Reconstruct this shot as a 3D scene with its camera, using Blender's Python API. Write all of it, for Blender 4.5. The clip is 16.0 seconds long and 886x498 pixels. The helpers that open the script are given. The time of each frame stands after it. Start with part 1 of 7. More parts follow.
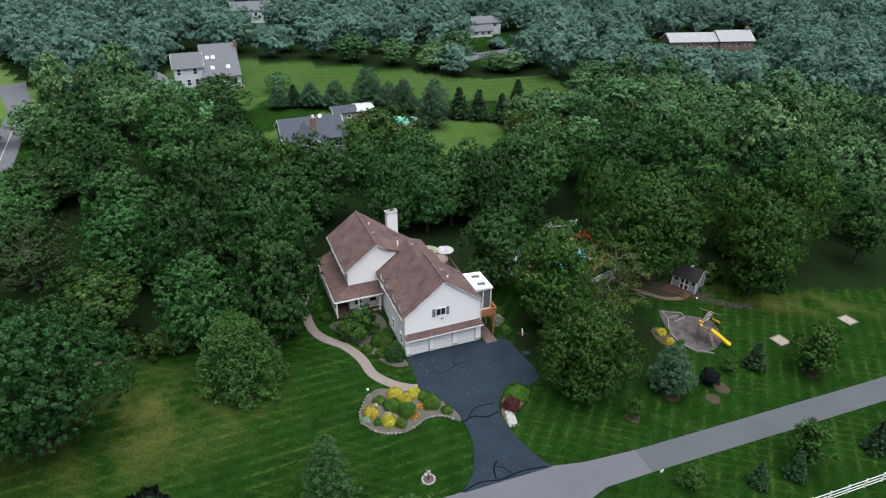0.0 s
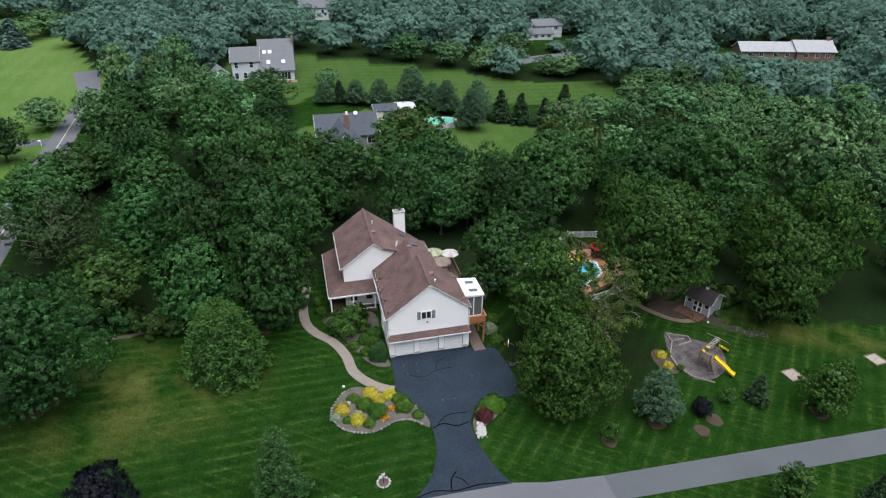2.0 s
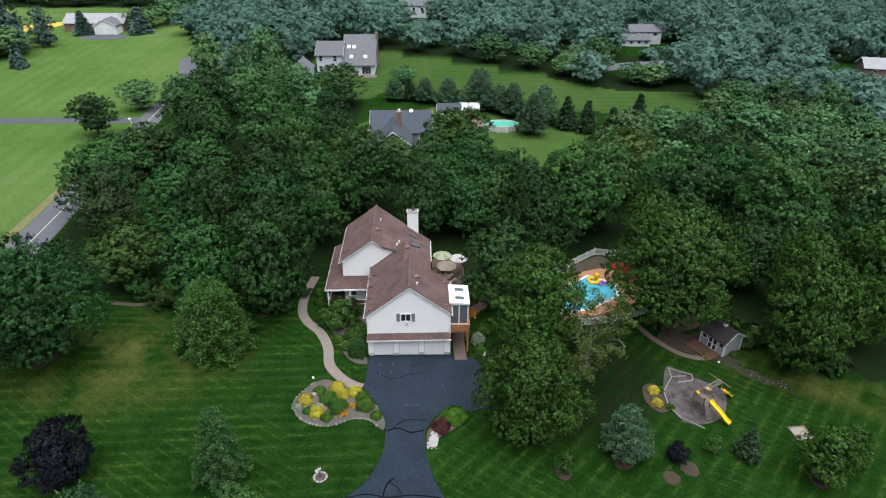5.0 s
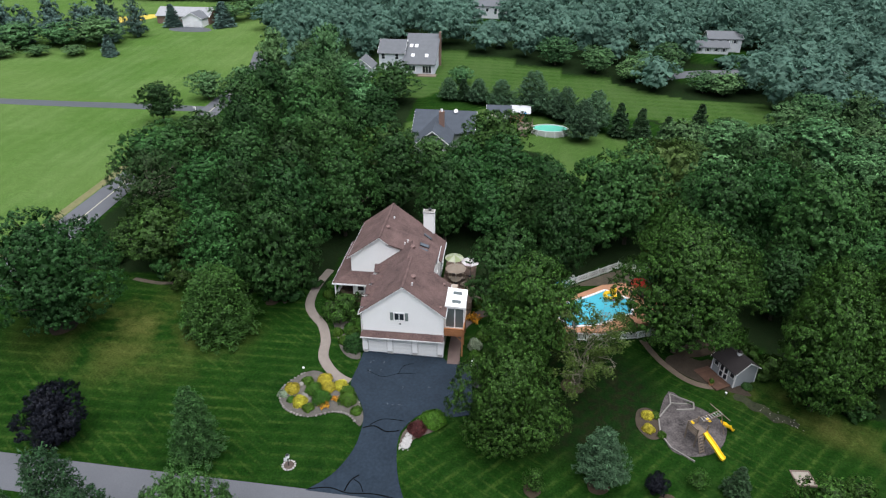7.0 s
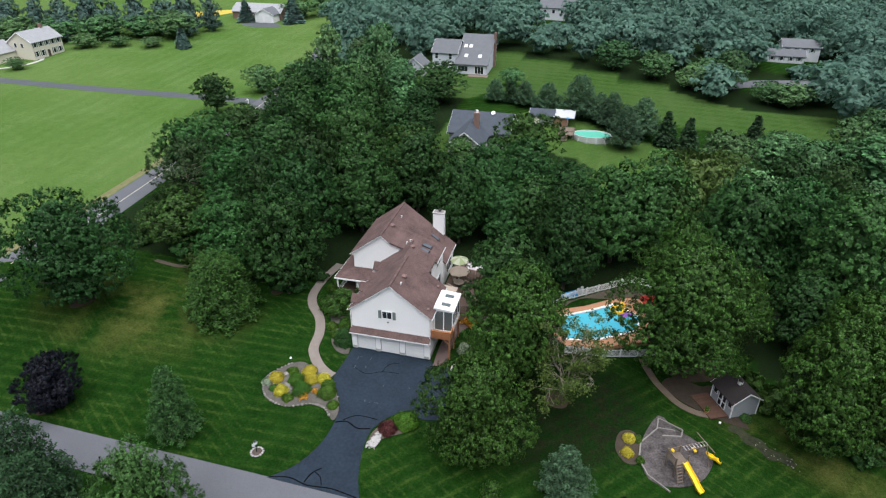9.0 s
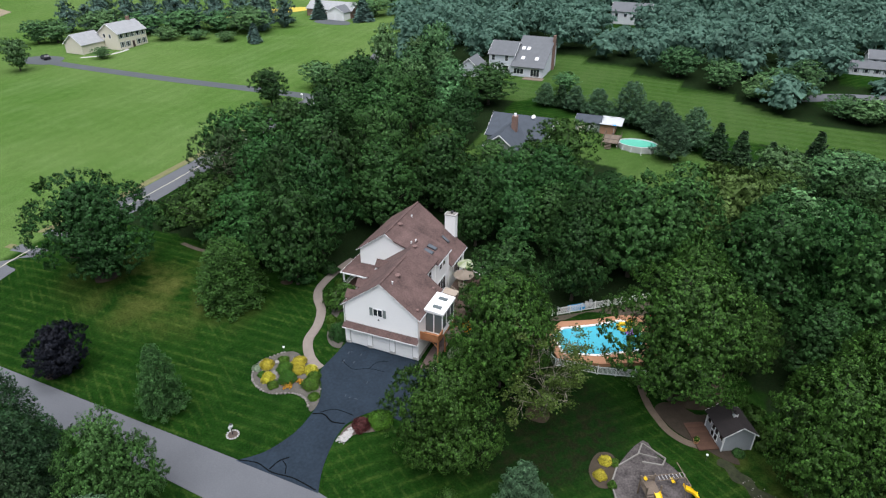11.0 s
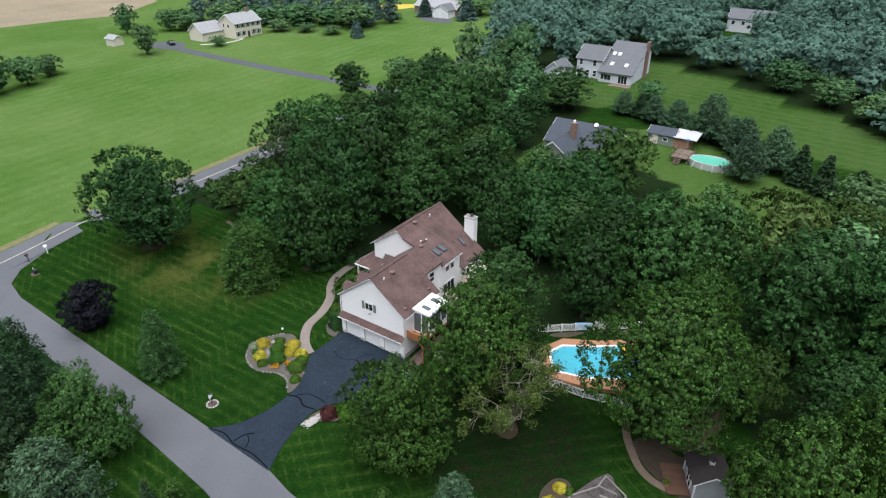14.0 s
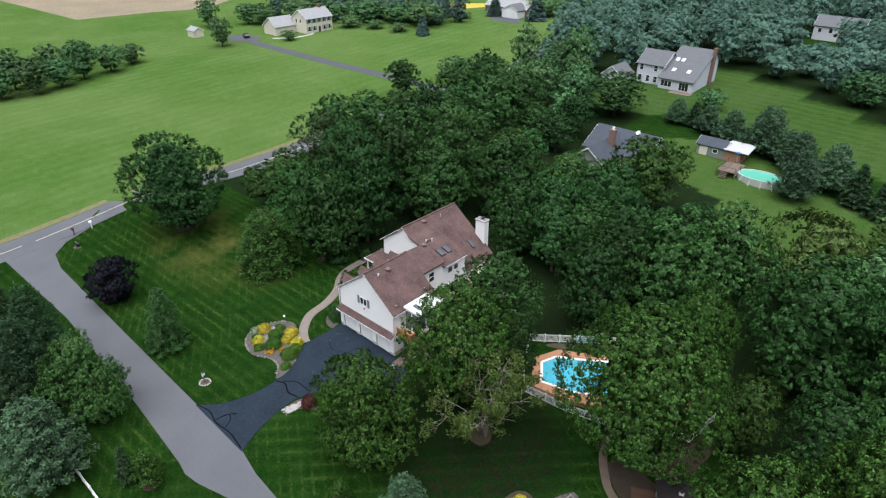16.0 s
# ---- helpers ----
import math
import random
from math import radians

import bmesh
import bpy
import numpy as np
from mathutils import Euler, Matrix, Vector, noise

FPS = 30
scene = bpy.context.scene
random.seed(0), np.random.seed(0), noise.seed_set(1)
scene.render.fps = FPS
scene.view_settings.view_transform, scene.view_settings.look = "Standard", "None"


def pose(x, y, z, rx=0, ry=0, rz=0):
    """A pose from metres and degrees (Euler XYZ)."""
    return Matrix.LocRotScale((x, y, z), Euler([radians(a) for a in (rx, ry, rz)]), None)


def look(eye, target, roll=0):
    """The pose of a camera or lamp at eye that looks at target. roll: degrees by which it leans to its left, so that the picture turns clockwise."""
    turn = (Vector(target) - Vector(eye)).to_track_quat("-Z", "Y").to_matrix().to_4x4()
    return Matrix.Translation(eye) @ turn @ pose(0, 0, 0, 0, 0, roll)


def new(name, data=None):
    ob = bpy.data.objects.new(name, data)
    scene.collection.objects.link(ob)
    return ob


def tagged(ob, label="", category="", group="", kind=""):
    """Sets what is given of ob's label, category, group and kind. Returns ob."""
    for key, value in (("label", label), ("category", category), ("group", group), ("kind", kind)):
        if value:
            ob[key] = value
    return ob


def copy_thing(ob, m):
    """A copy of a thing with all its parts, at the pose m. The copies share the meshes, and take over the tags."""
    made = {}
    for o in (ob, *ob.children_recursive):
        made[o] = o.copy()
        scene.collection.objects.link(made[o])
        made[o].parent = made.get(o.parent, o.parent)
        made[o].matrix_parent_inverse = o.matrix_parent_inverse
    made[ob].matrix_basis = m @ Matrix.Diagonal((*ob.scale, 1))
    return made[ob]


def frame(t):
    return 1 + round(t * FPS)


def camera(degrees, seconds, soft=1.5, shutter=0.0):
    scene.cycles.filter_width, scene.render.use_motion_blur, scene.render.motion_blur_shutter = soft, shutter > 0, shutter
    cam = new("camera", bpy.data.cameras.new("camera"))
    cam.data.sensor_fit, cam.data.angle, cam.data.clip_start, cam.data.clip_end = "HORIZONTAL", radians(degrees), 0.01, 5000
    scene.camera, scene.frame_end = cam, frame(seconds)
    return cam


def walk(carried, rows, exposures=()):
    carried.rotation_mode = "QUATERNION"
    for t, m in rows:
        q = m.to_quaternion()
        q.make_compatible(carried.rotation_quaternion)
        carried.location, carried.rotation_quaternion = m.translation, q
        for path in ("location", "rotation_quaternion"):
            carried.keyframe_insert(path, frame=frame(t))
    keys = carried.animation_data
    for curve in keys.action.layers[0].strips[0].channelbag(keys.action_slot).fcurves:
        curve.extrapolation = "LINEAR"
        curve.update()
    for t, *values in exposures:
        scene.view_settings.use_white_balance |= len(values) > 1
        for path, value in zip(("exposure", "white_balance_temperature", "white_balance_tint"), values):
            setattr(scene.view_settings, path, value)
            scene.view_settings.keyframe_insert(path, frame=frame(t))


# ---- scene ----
cam = camera(71.1, 16.0, soft=1.25)
METRES, EYE, TILT, LEAN, TURN = 78.0, 48.8, -29.0, 0.0, -21.3
ROWS = [
    (0.0, 0.0, 0.0, 0.0, -0.0, 0.0, -0.0),
    (0.5, 0.0313, 0.0031, 0.0016, 1.68, -0.01, -0.99),
    (1.0, 0.062, 0.0069, 0.0037, 3.32, -0.05, -1.99),
    (1.5, 0.0939, 0.0113, 0.006, 4.95, -0.1, -2.94),
    (2.0, 0.1249, 0.0168, 0.0088, 6.56, -0.17, -3.86),
    (2.5, 0.1556, 0.0231, 0.0122, 8.23, -0.3, -4.81),
    (3.0, 0.1865, 0.0302, 0.0162, 9.9, -0.45, -5.72),
    (3.5, 0.2165, 0.038, 0.0208, 11.61, -0.64, -6.68),
    (4.0, 0.2466, 0.0468, 0.0262, 13.34, -0.88, -7.63),
    (6.5, 0.391, 0.104, 0.0586, 22.46, -2.44, -12.31),
    (7.0, 0.4174, 0.1175, 0.0657, 24.46, -2.87, -13.31),
    (7.5, 0.4436, 0.132, 0.0736, 26.3, -3.31, -14.18),
    (8.0, 0.4694, 0.1474, 0.0817, 28.06, -3.74, -14.99),
    (8.5, 0.4947, 0.1635, 0.0902, 29.83, -4.19, -15.77),
    (9.0, 0.5194, 0.1807, 0.0997, 31.67, -4.7, -16.56),
    (11.5, 0.6329, 0.2738, 0.1511, 41.37, -7.74, -20.43),
    (12.0, 0.6533, 0.2938, 0.1629, 43.37, -8.47, -21.13),
    (12.5, 0.6728, 0.3142, 0.1743, 45.35, -9.18, -21.84),
    (13.0, 0.6912, 0.3343, 0.1861, 47.36, -9.96, -22.52),
    (13.5, 0.7097, 0.3554, 0.1985, 49.48, -10.79, -23.15),
    (14.0, 0.727, 0.3774, 0.2114, 51.55, -11.63, -23.74),
    (14.5, 0.7435, 0.4, 0.2249, 53.46, -12.42, -24.26),
    (15.0, 0.7589, 0.4228, 0.2387, 55.23, -13.18, -24.74),
    (15.5, 0.7743, 0.4471, 0.2529, 57.62, -14.22, -25.33),
    (16.0, 0.7886, 0.4709, 0.2665, 60.07, -15.32, -25.94),
]
walk(cam, [(t, pose(-17.8, -58.2, EYE, TILT, LEAN, TURN) @ pose(METRES * x, METRES * y, METRES * z, 90 + pitch, roll, yaw)) for t, x, y, z, yaw, pitch, roll in ROWS])


# ---- light ----
SUN_ELEV, SUN_ROT = radians(76), radians(152)
world = bpy.data.worlds.new("world")
scene.world = world
world.use_nodes = True
wn = world.node_tree.nodes
sky = wn.new("ShaderNodeTexSky")
sky.sky_type, sky.sun_disc = "NISHITA", False
sky.sun_elevation, sky.sun_rotation = SUN_ELEV, SUN_ROT
sky.air_density, sky.dust_density, sky.ozone_density = 1.0, 3.0, 1.0
world.node_tree.links.new(sky.outputs[0], wn["Background"].inputs[0])
wn["Background"].inputs[1].default_value = 0.055
sun = new("sun", bpy.data.lights.new("sun", "SUN"))
sun.data.energy, sun.data.angle, sun.data.color = 4.4, radians(84), (0.985, 1.0, 1.06)
sun_way = Vector((math.sin(SUN_ROT) * math.cos(SUN_ELEV), math.cos(SUN_ROT) * math.cos(SUN_ELEV), math.sin(SUN_ELEV)))
sun.matrix_world = look(sun_way * 200, (0, 0, 0))
scene.view_settings.exposure = 0.55


# ---- materials ----
def mat(name, rgb, rough=0.7, metal=0.0, vary=0.12, scale=2.0, fine=30.0, bump=0.0, bump_scale=40.0, spec=0.35, rand=0.0, island=0.0, hue=0.0):
    """A surface with variation at two scales, bump, and a change from piece to piece."""
    m = bpy.data.materials.new(name)
    m.use_nodes = True
    n, l = m.node_tree.nodes, m.node_tree.links
    b = n["Principled BSDF"]
    b.inputs["Roughness"].default_value = rough
    b.inputs["Metallic"].default_value = metal
    b.inputs["Specular IOR Level"].default_value = spec
    co = n.new("ShaderNodeTexCoord")
    n1 = n.new("ShaderNodeTexNoise")
    n1.inputs["Scale"].default_value = scale
    n1.inputs["Detail"].default_value = 4
    n2 = n.new("ShaderNodeTexNoise")
    n2.inputs["Scale"].default_value = fine
    n2.inputs["Detail"].default_value = 3
    for k in (n1, n2):
        l.new(co.outputs["Object"], k.inputs["Vector"])
    add = n.new("ShaderNodeMath")
    add.operation = "ADD"
    l.new(n1.outputs[0], add.inputs[0])
    l.new(n2.outputs[0], add.inputs[1])
    mr = n.new("ShaderNodeMapRange")
    mr.inputs["From Min"].default_value, mr.inputs["From Max"].default_value = 0.6, 1.4
    mr.inputs["To Min"].default_value, mr.inputs["To Max"].default_value = 1 - vary, 1 + vary
    l.new(add.outputs[0], mr.inputs["Value"])
    hs = n.new("ShaderNodeHueSaturation")
    hs.inputs["Color"].default_value = (*rgb, 1)
    val = mr.outputs[0]

    def times(amount, source, more=1.0):
        r = n.new("ShaderNodeMapRange")
        r.inputs["To Min"].default_value, r.inputs["To Max"].default_value = 1 - amount, 1 + amount * more
        l.new(source, r.inputs["Value"])
        k = n.new("ShaderNodeMath")
        k.operation = "MULTIPLY"
        l.new(val, k.inputs[0])
        l.new(r.outputs[0], k.inputs[1])
        return k.outputs[0]

    if rand:
        oi = n.new("ShaderNodeObjectInfo")
        val = times(rand, oi.outputs["Random"])
        if hue:
            hr = n.new("ShaderNodeMapRange")
            hr.inputs["To Min"].default_value, hr.inputs["To Max"].default_value = 0.5 - hue, 0.5 + hue
            ml = n.new("ShaderNodeMath")
            ml.operation = "FRACT"
            m7 = n.new("ShaderNodeMath")
            m7.operation = "MULTIPLY"
            m7.inputs[1].default_value = 7.31
            l.new(oi.outputs["Random"], m7.inputs[0])
            l.new(m7.outputs[0], ml.inputs[0])
            l.new(ml.outputs[0], hr.inputs["Value"])
            l.new(hr.outputs[0], hs.inputs["Hue"])
    if island:
        ge = n.new("ShaderNodeNewGeometry")
        skew = n.new("ShaderNodeMath")
        skew.operation = "POWER"
        skew.inputs[1].default_value = 1.8
        l.new(ge.outputs["Random Per Island"], skew.inputs[0])
        val = times(island, skew.outputs[0], 1.5)
    l.new(val, hs.inputs["Value"])
    l.new(hs.outputs[0], b.inputs["Base Color"])
    if bump:
        n3 = n.new("ShaderNodeTexNoise")
        n3.inputs["Scale"].default_value = bump_scale
        n3.inputs["Detail"].default_value = 4
        l.new(co.outputs["Object"], n3.inputs["Vector"])
        bp = n.new("ShaderNodeBump")
        bp.inputs["Strength"].default_value = bump
        bp.inputs["Distance"].default_value = 0.05
        l.new(n3.outputs[0], bp.inputs["Height"])
        l.new(bp.outputs[0], b.inputs["Normal"])
    return m


def leafmat(name, rgb, rand=0.22, island=0.45, hue=0.018, trans=0.10, vary=0.30, scale=0.8):
    m = mat(name, rgb, rough=0.5, vary=vary, scale=scale, fine=2.2, rand=rand, island=island, hue=hue, spec=0.10)
    n, l = m.node_tree.nodes, m.node_tree.links
    b = n["Principled BSDF"]
    tr = n.new("ShaderNodeBsdfTranslucent")
    mx = n.new("ShaderNodeMixShader")
    mx.inputs[0].default_value = trans
    l.new(b.inputs["Base Color"].links[0].from_socket, tr.inputs["Color"])
    l.new(b.outputs[0], mx.inputs[1])
    l.new(tr.outputs[0], mx.inputs[2])
    l.new(mx.outputs[0], n["Material Output"].inputs["Surface"])
    return m


LEAF = leafmat("leaf_green", (0.0270, 0.0740, 0.0185), rand=0.36, hue=0.012)
LEAF_LIGHT = leafmat("leaf_light_green", (0.0365, 0.0860, 0.0155), rand=0.10, hue=0.004, island=0.62)
LEAF_WOODS = leafmat("leaf_woods_green", (0.0285, 0.0770, 0.0200), rand=0.36, hue=0.012)
LEAF_WOOD = leafmat("leaf_mid_green", (0.0370, 0.0930, 0.0240), rand=0.3, hue=0.012)
# needle colour lightened and blued to put haze over the farmstead trees
NEEDLE_FAR = leafmat("needle_haze", (0.075, 0.130, 0.105), hue=0.01)
LEAF_THIN = leafmat("leaf_yellow_green", (0.048, 0.078, 0.016), island=0.5)
LEAF_AIRY = leafmat("leaf_grey_olive", (0.0348, 0.0720, 0.0222), hue=0.005, island=0.4)
LEAF_WILLOW = leafmat("leaf_willow", (0.0778, 0.1350, 0.0356), island=0.3)
LEAF_FEATHER = leafmat("leaf_feathery", (0.0275, 0.0720, 0.0193), island=0.4)
LEAF_WEEP = leafmat("leaf_fresh_green", (0.0330, 0.0810, 0.0156), rand=0.0, hue=0.0, island=0.4)
LEAF_OLIVE = leafmat("leaf_olive", (0.0348, 0.0720, 0.0148), hue=0.01)
# woods green paled for the haze of the middle distance
LEAF_MID = leafmat("leaf_mid_haze", (0.0684, 0.1465, 0.0530), rand=0.3, hue=0.018)
# distance haze mixed into the far woods' leaf colour
LEAF_FAR = leafmat("leaf_far_haze", (0.126, 0.236, 0.176), island=0.08, hue=0.012, trans=0.42, vary=0.45, scale=0.11)
LEAF_BLUE = leafmat("needle_blue_green", (0.046, 0.094, 0.046), hue=0.01)
LEAF_DARK = leafmat("needle_dark_green", (0.0238, 0.0540, 0.0208), hue=0.01)
LEAF_PURPLE = leafmat("leaf_purple", (0.0095, 0.0105, 0.0155), hue=0.005, trans=0.1)
LEAF_GOLD = leafmat("leaf_gold", (0.41, 0.36, 0.040), hue=0.01)
LEAF_RED = leafmat("leaf_red", (0.088, 0.030, 0.028), hue=0.01)
LEAF_BOX = leafmat("leaf_boxwood", (0.043, 0.098, 0.013))
LEAF_FRESH = leafmat("leaf_fresh_boxwood", (0.078, 0.158, 0.018))
LEAF_ORANGE = leafmat("petal_orange", (0.48, 0.21, 0.025))
LEAF_GREY = leafmat("leaf_grey_green", (0.16, 0.20, 0.13))
BARK = mat("bark", (0.070, 0.056, 0.044), 0.9, vary=0.35, scale=1.5, fine=14, bump=0.6, bump_scale=12)
BARK_PALE = mat("bark_pale", (0.20, 0.175, 0.14), 0.9, vary=0.3, scale=1.5, fine=14, bump=0.6, bump_scale=12)
SIDING = mat("white_siding", (0.82, 0.815, 0.80), 0.55, vary=0.03, scale=0.5, fine=5)
# white dulled for haze on the far houses, reused for duller gutters
FARWHITE = mat("hazed_dull_white", (0.52, 0.54, 0.55), 0.7, vary=0.06)
TRIM = mat("white_trim", (0.8, 0.8, 0.79), 0.5, vary=0.03)
PANEL = mat("garage_door_paint", (0.74, 0.74, 0.72), 0.5, vary=0.04, scale=1.0)
SHINGLE = mat("brown_shingle", (0.094, 0.059, 0.053), 0.9, vary=0.55, scale=0.6, fine=5.5, bump=0.5, bump_scale=9)
VENT = mat("brown_vent_metal", (0.150, 0.092, 0.082), 0.6, vary=0.1)
SHINGLE_DARK = mat("dark_shingle", (0.022, 0.018, 0.018), 0.9, vary=0.25, scale=0.8, fine=9, bump=0.4, bump_scale=9)
SHINGLE_BLUE = mat("slate_blue_shingle", (0.052, 0.062, 0.076), 0.9, vary=0.2, scale=0.8, fine=8)
SHINGLE_PALE = mat("pale_grey_shingle", (0.27, 0.275, 0.28), 0.9, vary=0.15, scale=0.8, fine=8)
SHINGLE_GREY = mat("grey_shingle", (0.112, 0.118, 0.126), 0.9, vary=0.15, scale=0.8, fine=8)
ASPHALT = mat("sealed_asphalt", (0.0152, 0.0238, 0.0345), 0.75, vary=0.32, scale=0.3, fine=3, bump=0.25, bump_scale=60, spec=0.12)
CRACK = mat("crack_sealant", (0.0035, 0.004, 0.005), 0.8, vary=0.1, spec=0.03)
ROADMAT = mat("road_asphalt", (0.092, 0.096, 0.105), 0.85, vary=0.14, scale=0.2, fine=7, bump=0.25, bump_scale=50)
ROADDARK = mat("newer_asphalt", (0.066, 0.074, 0.079), 0.85, vary=0.12, scale=0.2, fine=7, bump=0.25, bump_scale=50)
PAVER = mat("paver_path", (0.172, 0.147, 0.126), 0.85, vary=0.16, scale=1.2, fine=9, bump=0.3, bump_scale=20)
BRICKPATH = mat("brick_path", (0.125, 0.088, 0.078), 0.85, vary=0.2, scale=1.2, fine=9, bump=0.3, bump_scale=20)
MULCH = mat("mulch", (0.075, 0.056, 0.046), 0.95, vary=0.35, scale=1.5, fine=12, bump=0.8, bump_scale=14)
SOIL = mat("brown_soil", (0.040, 0.029, 0.017), 0.95, vary=0.45, scale=0.7, fine=7, bump=0.6, bump_scale=12)
MULCH_RED = mat("red_mulch", (0.040, 0.030, 0.020), 0.95, vary=0.35, scale=1.5, fine=12, bump=0.8, bump_scale=14)
GRAVEL = mat("grey_mulch", (0.076, 0.070, 0.059), 0.95, vary=0.4, scale=1.2, fine=10, bump=0.8, bump_scale=14)
TANPATH = mat("tan_path", (0.120, 0.092, 0.066), 0.85, vary=0.25, scale=1.2, fine=9, bump=0.3, bump_scale=20)
SHEDDECK = mat("shed_deck_boards", (0.082, 0.043, 0.028), 0.8, vary=0.2, scale=1.5, fine=12, rand=0.12)
CHIPS = mat("play_chips", (0.062, 0.054, 0.052), 0.95, vary=0.85, scale=0.9, fine=5, bump=0.8, bump_scale=14)
STONE = mat("field_stone", (0.16, 0.15, 0.135), 0.85, vary=0.25, scale=3, fine=20, bump=0.5, bump_scale=15, rand=0.3)
STONE_WHITE = mat("white_stone", (0.31, 0.30, 0.285), 0.8, vary=0.2, scale=4, fine=20, rand=0.15)
GLASS = mat("window_glass", (0.02, 0.025, 0.03), 0.05, spec=0.6, vary=0.02)
# glass colour lightened to stand for the bright sky it reflects
SKYGLASS = mat("skylight_glass", (0.10, 0.115, 0.13), 0.12, spec=0.6, vary=0.05)
SUNGLASS = mat("sunroom_glass", (0.10, 0.12, 0.12), 0.08, spec=0.6, vary=0.05)
SHUTTER = mat("grey_shutter", (0.16, 0.19, 0.18), 0.7)
DECKWOOD = mat("cedar_deck", (0.33, 0.14, 0.06), 0.75, vary=0.2, scale=1.5, fine=12, rand=0.12)
GREYWOOD = mat("weathered_wood", (0.135, 0.105, 0.08), 0.85, vary=0.22, scale=1.5, fine=12, rand=0.15)
TIMBER = mat("grey_timber", (0.175, 0.165, 0.148), 0.85, vary=0.25, scale=1.5, fine=12, rand=0.15)
DECKGREY = mat("brown_deck_boards", (0.10, 0.066, 0.050), 0.8, vary=0.2, scale=1.5, fine=12)
POOLDECK = mat("orange_pool_paving", (0.38, 0.195, 0.11), 0.8, vary=0.15, scale=0.8, fine=6)
VINYL = mat("white_vinyl", (0.78, 0.78, 0.76), 0.4, vary=0.03)
YELLOW = mat("yellow_plastic", (0.72, 0.46, 0.015), 0.4, vary=0.05)
PINKFLOAT = mat("purple_plastic", (0.30, 0.12, 0.42), 0.4, vary=0.05)
REDCLOTH = mat("red_cloth", (0.50, 0.05, 0.035), 0.8, vary=0.08)
TANCLOTH = mat("tan_cloth", (0.36, 0.30, 0.24), 0.85, vary=0.1)
GREENPALE = mat("pale_green_cloth", (0.52, 0.54, 0.42), 0.85, vary=0.25, scale=5, fine=14)
GREENCLOTH = mat("green_cloth", (0.36, 0.42, 0.23), 0.85, vary=0.1)
WHITECLOTH = mat("white_cloth", (0.72, 0.71, 0.70), 0.85, vary=0.05)
PINKCLOTH = mat("pink_cloth", (0.66, 0.60, 0.62), 0.85, vary=0.08)
BLUEPLASTIC = mat("blue_plastic", (0.06, 0.32, 0.62), 0.5, vary=0.1)
METAL = mat("dark_metal", (0.05, 0.05, 0.055), 0.45, metal=0.6)
METAL_PALE = mat("pale_metal", (0.6, 0.6, 0.6), 0.4, metal=0.4)
SHEDWALL = mat("shed_grey_siding", (0.30, 0.32, 0.33), 0.75, vary=0.06)
GREYWALL = mat("grey_house_siding", (0.52, 0.54, 0.58), 0.7, vary=0.04)
GREENWALL = mat("green_house_siding", (0.19, 0.22, 0.19), 0.75, vary=0.06)
CREAMWALL = mat("cream_siding", (0.62, 0.57, 0.47), 0.75, vary=0.05)
BRICKWALL = mat("red_brick", (0.20, 0.125, 0.10), 0.85, vary=0.2, scale=2, fine=14)
FOUND = mat("concrete", (0.38, 0.37, 0.35), 0.85, vary=0.12, scale=1.0, fine=9)
PAINTLINE = mat("road_paint", (0.42, 0.40, 0.30), 0.7, vary=0.15)
TERRACOTTA = mat("terracotta", (0.42, 0.2, 0.11), 0.8)
CARPAINT = mat("black_car_paint", (0.02, 0.02, 0.024), 0.2, spec=0.6)
RUBBER = mat("rubber", (0.02, 0.02, 0.02), 0.8)


def water_mat(name, rgb, bump=0.15):
    m = mat(name, rgb, 0.08, vary=0.10, scale=0.5, fine=2.5, bump=bump, bump_scale=3.0, spec=0.5)
    return m


POOLWATER = water_mat("pool_water", (0.075, 0.40, 0.50))
GREENWATER = water_mat("green_pool_water", (0.11, 0.42, 0.31))


# ---- ground ----
def soft(v, w):
    return w * math.log1p(math.exp(min(60.0, v / w)))


def ramp01(v, a, b_):
    t = min(max((v - a) / (b_ - a), 0.0), 1.0)
    return t * t * (3 - 2 * t)


def ground_z(x, y):
    z = 0.034 * soft(y - 8, 4)
    z -= 0.045 * soft(-y - 1, 3) - 0.045 * soft(-y - 34, 4)
    z += 1.9 * math.exp(-0.5 * ((x + 44) / 15) ** 2 - 0.5 * ((y - 1) / 9) ** 2)
    z += 3.2 * ramp01(y, 118, 165) * ramp01(x, 25, 75) * (1 - ramp01(x, 105, 140))
    return z - 3.0 * math.tanh(soft(x - 6, 4) / 80)


def inside(x, y, poly):
    hit = False
    j = len(poly) - 1
    for i in range(len(poly)):
        (xi, yi), (xj, yj) = poly[i], poly[j]
        if (yi > y) != (yj > y) and x < (xj - xi) * (y - yi) / (yj - yi) + xi:
            hit = not hit
        j = i
    return hit


HOME = [(-53, 13), (-37, 11.5), (-29, 11), (-22, 5), (-14, 8), (-9, 12), (-9, 25), (10, 27), (15, 24), (20, 15), (24, 18), (35, 27), (45, 19), (44, 10),
        (47, 4), (49, -3), (60, -8), (75, -13), (160, -17), (160, -120), (-53, -120)]
BLUE_YARD = [(-9, 60), (-9, 84), (10, 97), (24, 95), (32, 86), (48, 82), (50, 68), (36, 55), (27, 52), (23, 70), (9, 74), (9, 60)]
FAR_LAWN = [(-28, 104), (-27, 152), (-5, 157), (14, 148), (33, 137), (48, 127), (64, 117), (86, 116), (84, 95), (50, 97), (22, 108), (0, 113), (-8, 104)]
